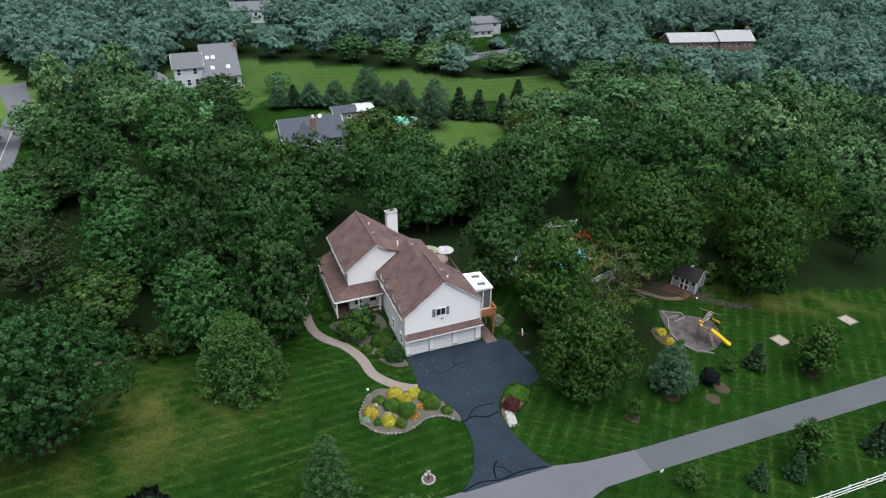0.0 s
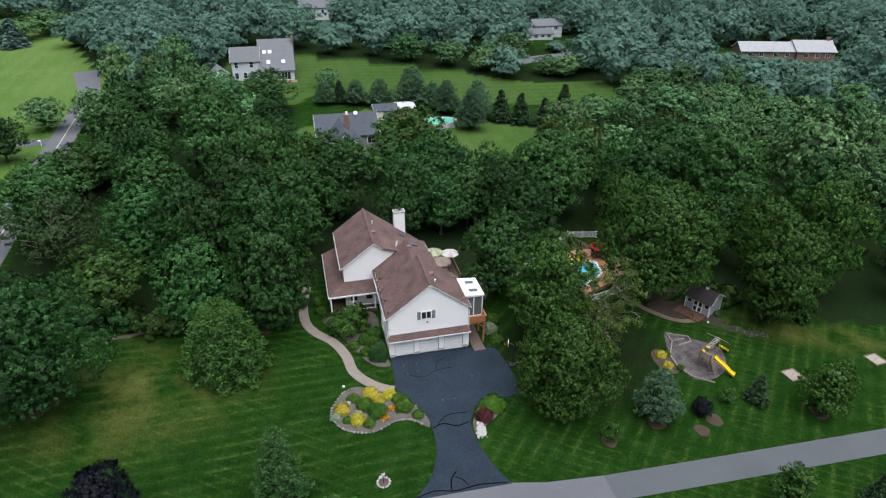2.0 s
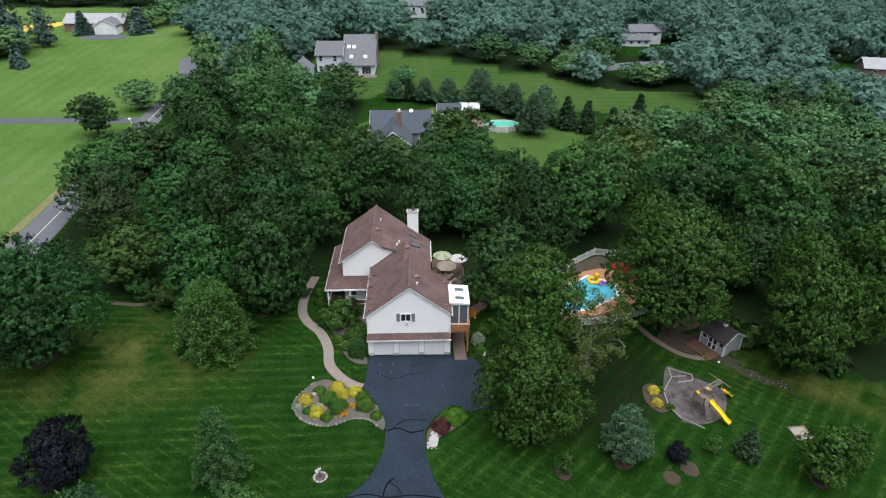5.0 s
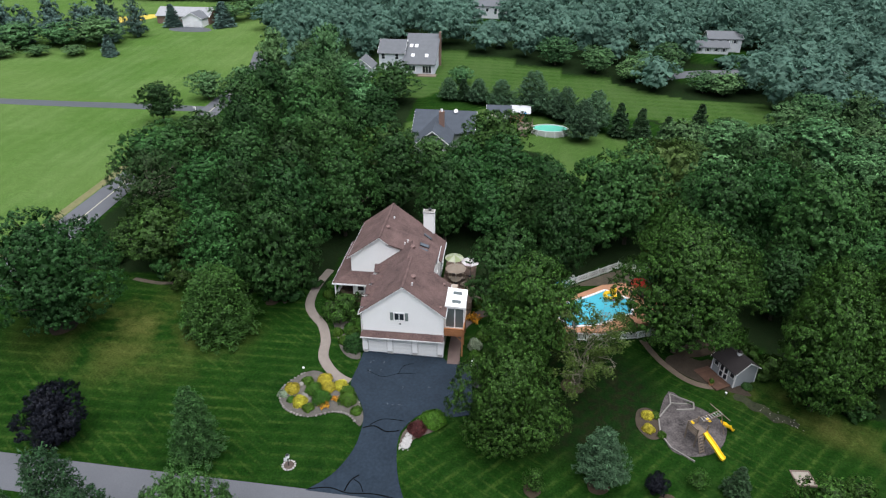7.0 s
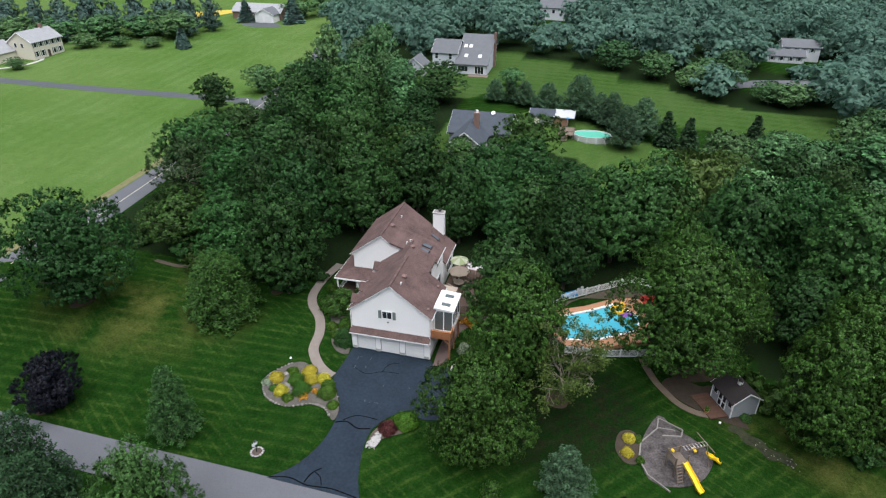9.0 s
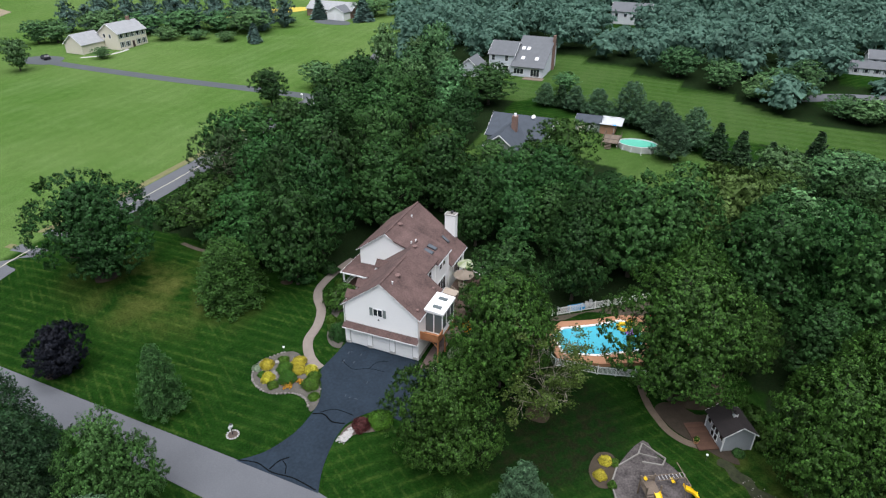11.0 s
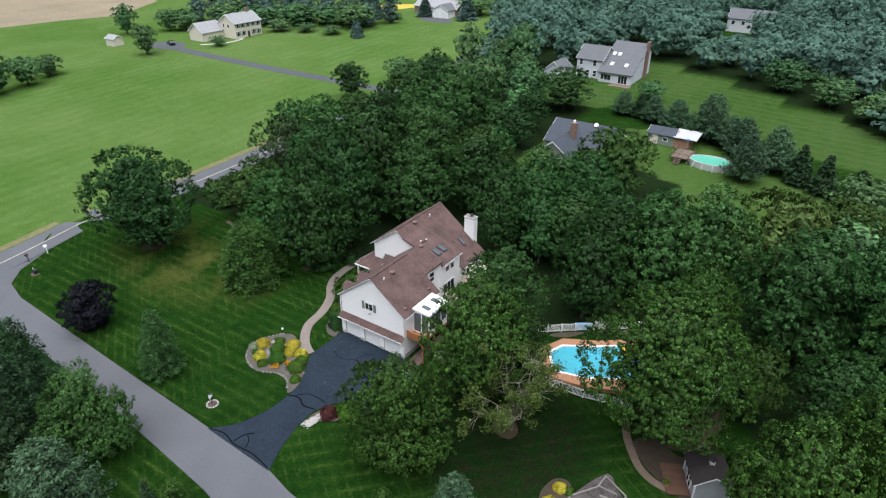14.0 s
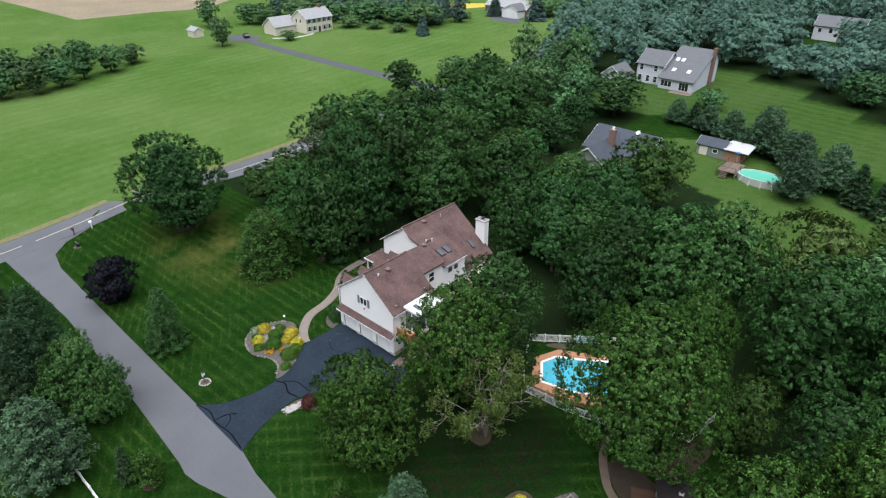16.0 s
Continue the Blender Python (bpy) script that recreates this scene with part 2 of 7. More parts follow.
CLEARINGS = [HOME, BLUE_YARD, FAR_LAWN, [(-9, 84), (-8, 104), (0, 113), (22, 108), (50, 97), (62, 90), (48, 82), (32, 86), (24, 95), (10, 97)],
             [(-53, -120), (-53, 58), (-54, 125), (-66, 150), (-88, 205), (-104, 235), (-600, 260), (-600, -400), (-53, -400)],
             [(73, 152), (74, 172), (94, 170), (94, 150)], [(66, 134), (66, 145), (80, 145), (80, 134)],
             [(140, 118), (144, 150), (190, 140), (186, 112)], [(-2, 205), (-2, 226), (20, 226), (18, 205)],
             [(100, 150), (140, 160), (138, 168), (100, 160)]]


BACK_FLOOR = [(-10.6, 19), (-7, 22.5), (8, 23.2), (12.9, 21.8), (13.2, 15), (17, 12), (20, 15), (15, 24), (10, 27), (-9, 25)]


def wooded(x, y):
    return not any(inside(x, y, c) for c in CLEARINGS) and y < 430 and abs(x) < 420


def spread(lo, hi, step, far, farstep):
    a = [lo + step * i for i in range(int((hi - lo) / step) + 1)]
    out = [hi + farstep * i for i in range(1, int((far - hi) / farstep) + 1)]
    back = [lo - farstep * i for i in range(1, int((far + lo) / farstep) + 1)]
    big = [far + 300 * i for i in range(1, 9)]
    return sorted(set(round(v, 3) for v in a + out + back + big + [-b for b in big]))


def link_mesh(name, verts, faces, material, parent=None, label=""):
    me = bpy.data.meshes.new(name)
    me.from_pydata(verts, [], faces)
    me.materials.append(material)
    ob = new(name, me)
    if parent:
        ob.parent = parent
    if label:
        tagged(ob, label)
    return ob


def grass_material():
    m = bpy.data.materials.new("grass")
    m.use_nodes = True
    n, l = m.node_tree.nodes, m.node_tree.links
    b = n["Principled BSDF"]
    b.inputs["Roughness"].default_value = 0.9
    b.inputs["Specular IOR Level"].default_value = 0.0
    co = n.new("ShaderNodeTexCoord")
    at = n.new("ShaderNodeVertexColor")
    at.layer_name = "region"
    sp = n.new("ShaderNodeSeparateColor")
    l.new(at.outputs["Color"], sp.inputs[0])

    def noise_of(scale, detail=4, rough=0.55):
        k = n.new("ShaderNodeTexNoise")
        k.inputs["Scale"].default_value, k.inputs["Detail"].default_value, k.inputs["Roughness"].default_value = scale, detail, rough
        l.new(co.outputs["Object"], k.inputs["Vector"])
        return k.outputs[0]

    def ramp(src, a, b_, lo=0.0, hi=1.0):
        r = n.new("ShaderNodeMapRange")
        r.inputs["From Min"].default_value, r.inputs["From Max"].default_value = a, b_
        r.inputs["To Min"].default_value, r.inputs["To Max"].default_value = lo, hi
        l.new(src, r.inputs["Value"])
        return r.outputs[0]

    def mul(p, q):
        k = n.new("ShaderNodeMath")
        k.operation = "MULTIPLY"
        for i, v in enumerate((p, q)):
            if isinstance(v, float):
                k.inputs[i].default_value = v
            else:
                l.new(v, k.inputs[i])
        return k.outputs[0]

    def mix(f, p, q):
        k = n.new("ShaderNodeMix")
        k.data_type = "RGBA"
        for i, v in ((0, f), (6, p), (7, q)):
            if isinstance(v, tuple):
                k.inputs[i].default_value = (*v, 1)
            else:
                l.new(v, k.inputs[i])
        return k.outputs[2]

    big, mid, fine, blades = noise_of(0.06), noise_of(0.5), noise_of(3.0, 6, 0.7), noise_of(14.0, 3, 0.7)
    lawn = mix(ramp(mid, 0.3, 0.7), (0.0060, 0.0233, 0.0036), (0.0098, 0.0318, 0.0049))
    lawn = mix(ramp(fine, 0.42, 0.72, 0.0, 0.6), lawn, (0.0152, 0.0436, 0.0070))
    lawn = mix(ramp(noise_of(1.1, 5, 0.65), 0.5, 0.75, 0.0, 0.7), lawn, (0.0041, 0.0156, 0.0036))
    lawn = mix(ramp(noise_of(0.55, 6, 0.7), 0.48, 0.66, 0.0, 0.55), lawn, (0.0197, 0.0498, 0.0095))
    lawn = mix(ramp(noise_of(0.33, 6, 0.72), 0.52, 0.68, 0.0, 0.6), lawn, (0.0041, 0.0148, 0.0036))
    # mowing stripes: along the lane on the west lawn, slantwise on the east lawn
    def stripes(turn, scale):
        mp = n.new("ShaderNodeMapping")
        mp.inputs["Rotation"].default_value = (0, 0, radians(turn))
        l.new(co.outputs["Object"], mp.inputs["Vector"])
        wv = n.new("ShaderNodeTexWave")
        wv.bands_direction = "Y"
        wv.inputs["Scale"].default_value, wv.inputs["Distortion"].default_value = scale, 0.7
        wv.inputs["Detail"].default_value, wv.inputs["Detail Scale"].default_value = 3, 0.4
        l.new(mp.outputs[0], wv.inputs["Vector"])
        return wv.outputs["Fac"]
    xyz = n.new("ShaderNodeSeparateXYZ")
    l.new(co.outputs["Object"], xyz.inputs[0])
    east = ramp(xyz.outputs["X"], 3.0, 4.0)
    pick = n.new("ShaderNodeMix")
    l.new(east, pick.inputs[0])
    l.new(stripes(-2, 0.215), pick.inputs[2])
    l.new(stripes(-46, 0.185), pick.inputs[3])
    stripe = pick.outputs[0]
    lawn = mix(mul(ramp(stripe, 0.0, 0.45, 1.0, 0.0), 0.35), lawn, (0.0052, 0.0199, 0.0031))
    streak = mul(ramp(stripe, 0.72, 1.0), mul(ramp(noise_of(0.22, 4, 0.6), 0.42, 0.62), ramp(noise_of(1.6, 4, 0.7), 0.38, 0.6)))
    lawn = mix(mul(streak, 0.55), lawn, (0.0508, 0.0864, 0.0176))
    cross = mul(ramp(stripes(33, 0.29), 0.7, 1.0), mul(ramp(noise_of(0.13, 4, 0.6), 0.46, 0.6), ramp(noise_of(2.1, 4, 0.7), 0.4, 0.62)))
    lawn = mix(mul(cross, 0.45), lawn, (0.0489, 0.0804, 0.0176))
    dry = mul(sp.outputs["Blue"], ramp(noise_of(0.16, 5, 0.6), 0.42, 0.62))
    lawn = mix(mul(dry, 0.8), lawn, (0.0679, 0.0777, 0.0204))
    # thin grass with bare soil and painted tree shade, beside the pool fence
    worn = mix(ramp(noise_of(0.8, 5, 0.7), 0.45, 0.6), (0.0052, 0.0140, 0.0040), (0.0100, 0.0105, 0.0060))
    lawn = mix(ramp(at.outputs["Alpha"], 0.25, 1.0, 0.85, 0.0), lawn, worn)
    meadow = mix(ramp(mid, 0.3, 0.7), (0.051, 0.106, 0.021), (0.070, 0.126, 0.031))
    meadow = mix(ramp(big, 0.45, 0.65, 0.0, 0.5), meadow, (0.096, 0.150, 0.050))
    meadow = mix(mul(ramp(stripes(88, 0.07), 0.2, 0.8), 0.28), meadow, (0.040, 0.098, 0.016))
    meadow = mix(ramp(noise_of(0.018, 3, 0.5), 0.4, 0.62, 0.0, 0.4), meadow, (0.105, 0.154, 0.050))
    col = mix(sp.outputs["Green"], lawn, meadow)
    # broad mown bands on the far lawn
    bands = mul(ramp(stripes(1, 0.085), 0.35, 0.65), mul(ramp(sp.outputs["Green"], 0.3, 0.42), ramp(sp.outputs["Green"], 0.5, 0.56, 1.0, 0.0)))
    col = mix(mul(bands, 0.32), col, (0.052, 0.088, 0.030))
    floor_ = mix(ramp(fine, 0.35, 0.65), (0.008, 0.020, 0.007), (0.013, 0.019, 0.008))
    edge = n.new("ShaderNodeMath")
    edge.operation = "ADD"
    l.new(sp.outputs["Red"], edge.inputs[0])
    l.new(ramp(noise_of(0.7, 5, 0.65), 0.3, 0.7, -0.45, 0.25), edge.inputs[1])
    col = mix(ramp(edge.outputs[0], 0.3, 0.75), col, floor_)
    bl = mul(ramp(blades, 0.3, 0.7, 0.75, 1.25), ramp(noise_of(4.5, 4, 0.75), 0.33, 0.67, 0.68, 1.34))
    hs = n.new("ShaderNodeHueSaturation")
    l.new(col, hs.inputs["Color"])
    l.new(bl, hs.inputs["Value"])
    l.new(hs.outputs[0], b.inputs["Base Color"])
    bp = n.new("ShaderNodeBump")
    bp.inputs["Strength"].default_value, bp.inputs["Distance"].default_value = 0.7, 0.08
    l.new(blades, bp.inputs["Height"])
    l.new(bp.outputs[0], b.inputs["Normal"])
    return m


def build_ground():
    xs, ys = spread(-110, 130, 1.6, 480, 8), spread(-60, 130, 1.6, 480, 8)
    nx, ny = len(xs), len(ys)
    verts = [(x, y, ground_z(x, y)) for y in ys for x in xs]
    faces = [(j * nx + i, j * nx + i + 1, (j + 1) * nx + i + 1, (j + 1) * nx + i) for j in range(ny - 1) for i in range(nx - 1)]
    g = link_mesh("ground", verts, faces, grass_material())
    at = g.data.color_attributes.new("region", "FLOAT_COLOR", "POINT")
    cols = np.zeros((len(verts), 4), dtype=np.float32)
    cols[:, 3] = 1
    for k, (x, y, z) in enumerate(verts):
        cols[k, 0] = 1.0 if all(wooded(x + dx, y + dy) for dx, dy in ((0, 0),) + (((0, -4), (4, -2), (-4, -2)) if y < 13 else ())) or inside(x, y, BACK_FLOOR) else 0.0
        if x < -58 and y > -400:
            cols[k, 1] = 1.0
        # far lawn and blue yard paled towards meadow green in place of haze
        elif inside(x, y, FAR_LAWN):
            cols[k, 1] = 0.45
        elif inside(x, y, BLUE_YARD):
            cols[k, 1] = 0.58
        cols[k, 2] = 1.3 * max(0.0, 1 - math.hypot((x + 30) / 18, (y - 0) / 12)) + 1.5 * max(0.0, 1 - math.hypot((x - 55) / 16, (y + 5.2 + 0.5 * (x - 55)) / 4.5))
        # alpha drops where the trees' shade is painted into the lawn
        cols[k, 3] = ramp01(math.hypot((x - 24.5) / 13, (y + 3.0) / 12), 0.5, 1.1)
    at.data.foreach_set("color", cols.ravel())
    g.data.polygons.foreach_set("use_smooth", [True] * len(faces))
    tagged(g, "mown green lawn, meadow and dark woodland floor", "ground", kind="structure")


build_ground()


def smooth_loop(pts, closed=True, n=6):
    """A Catmull-Rom curve through the points."""
    out, k = [], len(pts)
    last = k if closed else k - 1
    for i in range(last):
        p = [Vector(pts[(i + d) % k] if closed else pts[min(max(i + d, 0), k - 1)]) for d in (-1, 0, 1, 2)]
        for s in range(n):
            t = s / n
            out.append(0.5 * ((2 * p[1]) + (p[2] - p[0]) * t + (2 * p[0] - 5 * p[1] + 4 * p[2] - p[3]) * t * t + (3 * p[1] - p[0] - 3 * p[2] + p[3]) * t ** 3))
    if not closed:
        out.append(Vector(pts[-1]))
    return [(v.x, v.y) for v in out]


def band(pts, width, n=6):
    """The outline of a strip of one width along a curve."""
    c = smooth_loop(pts, False, n)
    left, right = [], []
    for i, p in enumerate(c):
        a, b_ = Vector(c[max(i - 1, 0)]), Vector(c[min(i + 1, len(c) - 1)])
        d = (b_ - a).normalized()
        w = (width(i / (len(c) - 1)) if callable(width) else width) / 2
        left.append((p[0] - d.y * w, p[1] + d.x * w))
        right.append((p[0] + d.y * w, p[1] - d.x * w))
    return left + right[::-1]


def sheet_bm(outline, lift, step=2.0, deep=0.15, z=None):
    """A slab that follows the ground, with edges that go down into it."""
    bm = bmesh.new()
    f = bm.faces.new([bm.verts.new((x, y, 0)) for x, y in outline])
    bmesh.ops.triangulate(bm, faces=[f])
    if z is None:
        for ax in (0, 1):
            lo, hi = min(p[ax] for p in outline), max(p[ax] for p in outline)
            v = math.floor(lo / step) * step + step
            while v < hi:
                no = Vector((1, 0, 0)) if ax == 0 else Vector((0, 1, 0))
                bmesh.ops.bisect_plane(bm, geom=bm.verts[:] + bm.edges[:] + bm.faces[:], plane_co=no * v, plane_no=no, dist=1e-5)
                v += step
    for f in bm.faces:
        if f.normal.z < 0:
            f.normal_flip()
    edges = [e for e in bm.edges if e.is_boundary]
    r = bmesh.ops.extrude_edge_only(bm, edges=edges)
    low = {v for v in r["geom"] if isinstance(v, bmesh.types.BMVert)}
    for v in bm.verts:
        top = (ground_z(v.co.x, v.co.y) if z is None else z) + lift
        v.co.z = top - (deep if v in low else 0)
    return bm


def part(name, bm, material, parent=None, label="", smooth=False):
    me = bpy.data.meshes.new(name)
    bm.to_mesh(me)
    bm.free()
    me.materials.append(material)
    if smooth:
        me.polygons.foreach_set("use_smooth", [True] * len(me.polygons))
    ob = new(name, me)
    if parent:
        ob.parent = parent
    if label:
        tagged(ob, label)
    return ob


def thing(name, label, category, group="", at=(0, 0, 0), turn=0.0):
    e = new(name)
    e.matrix_world = pose(*at, 0, 0, turn)
    e.empty_display_size = 0.3
    return tagged(e, label, category, group)


def box(bm, x0, x1, y0, y1, z0, z1, bevel=0.0):
    vs = [bm.verts.new(p) for p in ((x0, y0, z0), (x1, y0, z0), (x1, y1, z0), (x0, y1, z0), (x0, y0, z1), (x1, y0, z1), (x1, y1, z1), (x0, y1, z1))]
    fs = [bm.faces.new([vs[i] for i in q]) for q in ((3, 2, 1, 0), (4, 5, 6, 7), (0, 1, 5, 4), (1, 2, 6, 5), (2, 3, 7, 6), (3, 0, 4, 7))]
    if bevel:
        bmesh.ops.bevel(bm, geom=list({e for f in fs for e in f.edges}), offset=bevel, segments=1, affect="EDGES")
    return bm


def boxes(*items, bevel=0.0):
    bm = bmesh.new()
    for i in items:
        box(bm, *i, bevel=bevel)
    return bm


def slab(bm, corners, thick):
    """A plate whose top has these corners (counter-clockwise from above)."""
    top = [bm.verts.new(c) for c in corners]
    low = [bm.verts.new((c[0], c[1], c[2] - thick)) for c in corners]
    k = len(corners)
    bm.faces.new(top)
    bm.faces.new(low[::-1])
    for i in range(k):
        bm.faces.new((top[i], low[i], low[(i + 1) % k], top[(i + 1) % k]))
    return bm


def slabs(thick, *cs):
    bm = bmesh.new()
    for c in cs:
        slab(bm, c, thick)
    bmesh.ops.recalc_face_normals(bm, faces=bm.faces)
    return bm


def prism(bm, profile, axis, a, b_):
    """Extrudes a profile of (u, z) along axis 'x' or 'y' from a to b."""
    def at(u, z, s):
        return (s, u, z) if axis == "x" else (u, s, z)
    p = [bm.verts.new(at(u, z, a)) for u, z in profile]
    q = [bm.verts.new(at(u, z, b_)) for u, z in profile]
    k = len(profile)
    bm.faces.new(p)
    bm.faces.new(q[::-1])
    for i in range(k):
        bm.faces.new((p[i], q[i], q[(i + 1) % k], p[(i + 1) % k]))
    bmesh.ops.recalc_face_normals(bm, faces=bm.faces)
    return bm


def tube(bm, a, b_, r0, r1=None, seg=8):
    a, b_ = Vector(a), Vector(b_)
    r1 = r0 if r1 is None else r1
    d = b_ - a
    m = Matrix.Translation((a + b_) / 2) @ d.to_track_quat("Z", "Y").to_matrix().to_4x4()
    bmesh.ops.create_cone(bm, cap_ends=True, segments=seg, radius1=r0, radius2=r1, depth=d.length, matrix=m)
    return bm


def tubes(*items, seg=8):
    bm = bmesh.new()
    for i in items:
        tube(bm, *i, seg=seg)
    return bm


def ground_sheet(name, outline, material, lift, label, category, step=2.0, deep=0.15):
    ob = part(name, sheet_bm(outline, lift, step, deep), material)
    return tagged(ob, label, category, kind="structure")


# roads
ground_sheet("road", [(-53.5, -24.6), (-30, -24.0), (-11, -24.8), (5.0, -26.0), (6.8, -26.3), (8.8, -26.0), (12.5, -24.9), (18, -24.9), (18, -21.9), (12, -21.5), (8.4, -20.8), (-1.1, -20.6), (-20, -20.2), (-44, -19.6), (-49, -18.6), (-51.6, -16), (-53, -11.5)],
             ROADMAT, 0.03, "pale grey worn asphalt lane", "road", 4.0)
ground_sheet("road_east", [(18, -24.9), (55, -25.5), (170, -29), (170, -25.5), (55, -22.4), (18, -21.9)], ROADDARK, 0.03, "darker grey asphalt lane beyond a seam", "road", 6.0)
ground_sheet("main_road", [(-59.8, -150), (-53.2, -150), (-53.2, 20), (-55.2, 60), (-56, 80), (-58, 122), (-64, 150), (-71, 148), (-63.5, 122), (-61.5, 80), (-60.5, 60), (-59.8, 20)],
             ROADMAT, 0.034, "grey two-lane asphalt road", "road", 6.0)
ground_sheet("road_line", band([(-56.4, -150), (-56.4, -20), (-56.5, 20), (-57.8, 60), (-58.8, 80), (-60.8, 122)], 0.17, 4), PAINTLINE, 0.042, "worn pale centre line painted on the road", "road marking", 6.0, 0.02)
ground_sheet("verge", [(-61.8, -150), (-60, -150), (-60, 20), (-60.8, 60), (-62.4, 60), (-61.8, 20)], mat("dry_verge", (0.13, 0.125, 0.055), 0.95, vary=0.3, scale=1, fine=6), 0.02,
             "dry yellowish grass verge beside the road", "verge", 6.0)
ground_sheet("farm_lane", band([(-59, 88), (-80, 88.3), (-105, 88), (-136, 88.6), (-160, 90), (-170, 93)], 4.2, 4), ROADDARK, 0.03, "grey asphalt lane to the farmhouse", "lane", 6.0)

# driveway
DRIVE = smooth_loop([(0.0, -0.02), (-0.1, -3), (-0.3, -5.6), (0.2, -7.0), (1.3, -8.4), (2.3, -10.6), (2.5, -13.5), (2.1, -16), (0.8, -18.8), (-1.2, -20.75)], False, 5) + \
    smooth_loop([(8.6, -20.95), (7.5, -18.3), (6.8, -15.2), (6.7, -13), (7.0, -11.9), (8.3, -9.9), (10.2, -9.3), (12.0, -9.6), (13.9, -9.0)], False, 5) + [(14.1, -7), (13.6, -2.4), (13.2, -0.9), (12.2, -0.6), (10.4, -0.5), (9.95, -0.02)]
ground_sheet("driveway", DRIVE, ASPHALT, 0.05, "freshly sealed black asphalt driveway", "driveway", 2.0)
for pts, w in (([(-1.0, -20.6), (1.0, -20.2), (3, -20.6), (5.5, -20.4), (8.2, -20.75)], 0.13), ([(2.6, -20.4), (2.9, -19.2), (3.6, -18.4)], 0.14), ([(4.4, -20.3), (3.9, -19.4), (3.2, -19.0)], 0.1),
               ([(2.6, -12.4), (3.8, -12.0), (5.2, -12.6), (6.6, -12.3)], 0.16), ([(3.3, -11.9), (4.6, -10.9), (6.9, -10.9)], 0.1), ([(1.2, -3.5), (3.2, -4.4), (5, -3.6), (7, -3.4)], 0.07),
               ([(5, -3.6), (5.4, -2.2), (6.6, -1.6)], 0.06)):
    ground_sheet("driveway_crack", band(pts, w, 5), CRACK, 0.056, "black tar-sealed crack in the driveway", "crack", 2.0, 0.02)

SCUFF = mat("asphalt_scuff", (0.055, 0.066, 0.078), 0.9, vary=0.4, scale=3.0, fine=14)
for x, y, w, d in ((1.3, -2.0, 0.10, 0.5), (1.6, -1.7, 0.3, 0.07), (2.9, -1.8, 0.09, 0.55), (1.5, -3.6, 0.12, 0.6), (2.8, -3.3, 0.08, 0.5), (4.6, -8.6, 0.12, 0.3), (5.2, -8.7, 0.2, 0.1), (6.0, -8.6, 0.5, 0.08), (8.9, -5.4, 0.3, 0.12), (5.9, -5.8, 0.08, 0.4)):
    ground_sheet("asphalt_scuff", smooth_loop([(x - w / 2, y), (x - 0.2 * w, y + d / 2), (x + w / 2, y + 0.1 * d), (x + 0.1 * w, y - d / 2)], n=3), SCUFF, 0.055, "pale scuff mark on the sealed driveway", "scuff mark", 2.0, 0.02)

# garden paths and beds
ground_sheet("garden_path", band([(-0.5, -5.75), (-1.4, -5.4), (-3.0, -4.2), (-4.7, -1.8), (-5.3, 1.4), (-6.6, 4.4), (-8.7, 6.9), (-9.8, 9.5), (-9.9, 13.6), (-9.2, 18)], 1.25, 8), PAVER, 0.05,
             "winding pinkish-tan paver garden path", "path", 1.5)
ground_sheet("side_path", band([(11.3, -1.0), (11.2, 3), (11.6, 6.5), (13.2, 9), (15.2, 11), (16.5, 14)], 1.5, 6), BRICKPATH, 0.05, "reddish brick path beside the garage", "path", 1.5)
ISLAND = smooth_loop([(-7.9, -7.6), (-7.5, -9.6), (-6.1, -11.0), (-3.7, -11.6), (-1.2, -10.6), (0.6, -10.8), (2.2, -12.2), (2.3, -10.7), (1.2, -8.5), (-0.2, -7.1), (-1.8, -6.0), (-4.6, -4.4), (-6.4, -5.2)])
ground_sheet("island_bed", ISLAND, GRAVEL, 0.06, "mulched planting island edged with stones", "planting bed", 1.5)
ground_sheet("house_bed", smooth_loop([(-0.2, -1.6), (-1.6, -1.5), (-2.9, -0.2), (-3.9, 2.0), (-5.3, 5.0), (-6.8, 7.6), (-7.4, 9.6), (-4, 10.2), (-0.6, 9.6), (-0.5, 4), (-0.4, 0)]), GRAVEL, 0.045,
             "mulched bed between path and house", "planting bed", 1.5)
ground_sheet("drive_bed", smooth_loop([(7.2, -14.2), (8.6, -13.0), (10.6, -11.6), (11.4, -10.2), (10.2, -9.7), (8.5, -10.2), (7.2, -12.1), (6.9, -13.4)]), MULCH, 0.045, "small mulched bed beside the driveway", "planting bed", 1.5)
ground_sheet("play_area", smooth_loop([(36.9, -1.9), (35.0, -6.2), (34.9, -8.6), (35.6, -11.0), (37.8, -11.4), (40.2, -10.4), (41.6, -8.6), (42.2, -6.3), (40.4, -4.4), (38.6, -3.4)], n=3), CHIPS, 0.05,
             "grey wood-chip play area with timber edging", "play surface", 1.5)
ground_sheet("play_bed", smooth_loop([(32.7, -5.6), (32.3, -7.9), (33.4, -9.6), (34.8, -9.0), (34.9, -6.2), (34.0, -5.0)]), MULCH_RED, 0.045, "small mulched bed beside the play area", "planting bed", 1.5)
ground_sheet("shed_path", band([(35.4, 7.6), (36.1, 5.6), (37.0, 3.6), (38.2, 1.9), (39.4, 0.6), (41.0, -0.2), (42.6, -0.3)], 0.85, 6), TANPATH, 0.05, "curving tan path to the garden shed", "path", 1.5)
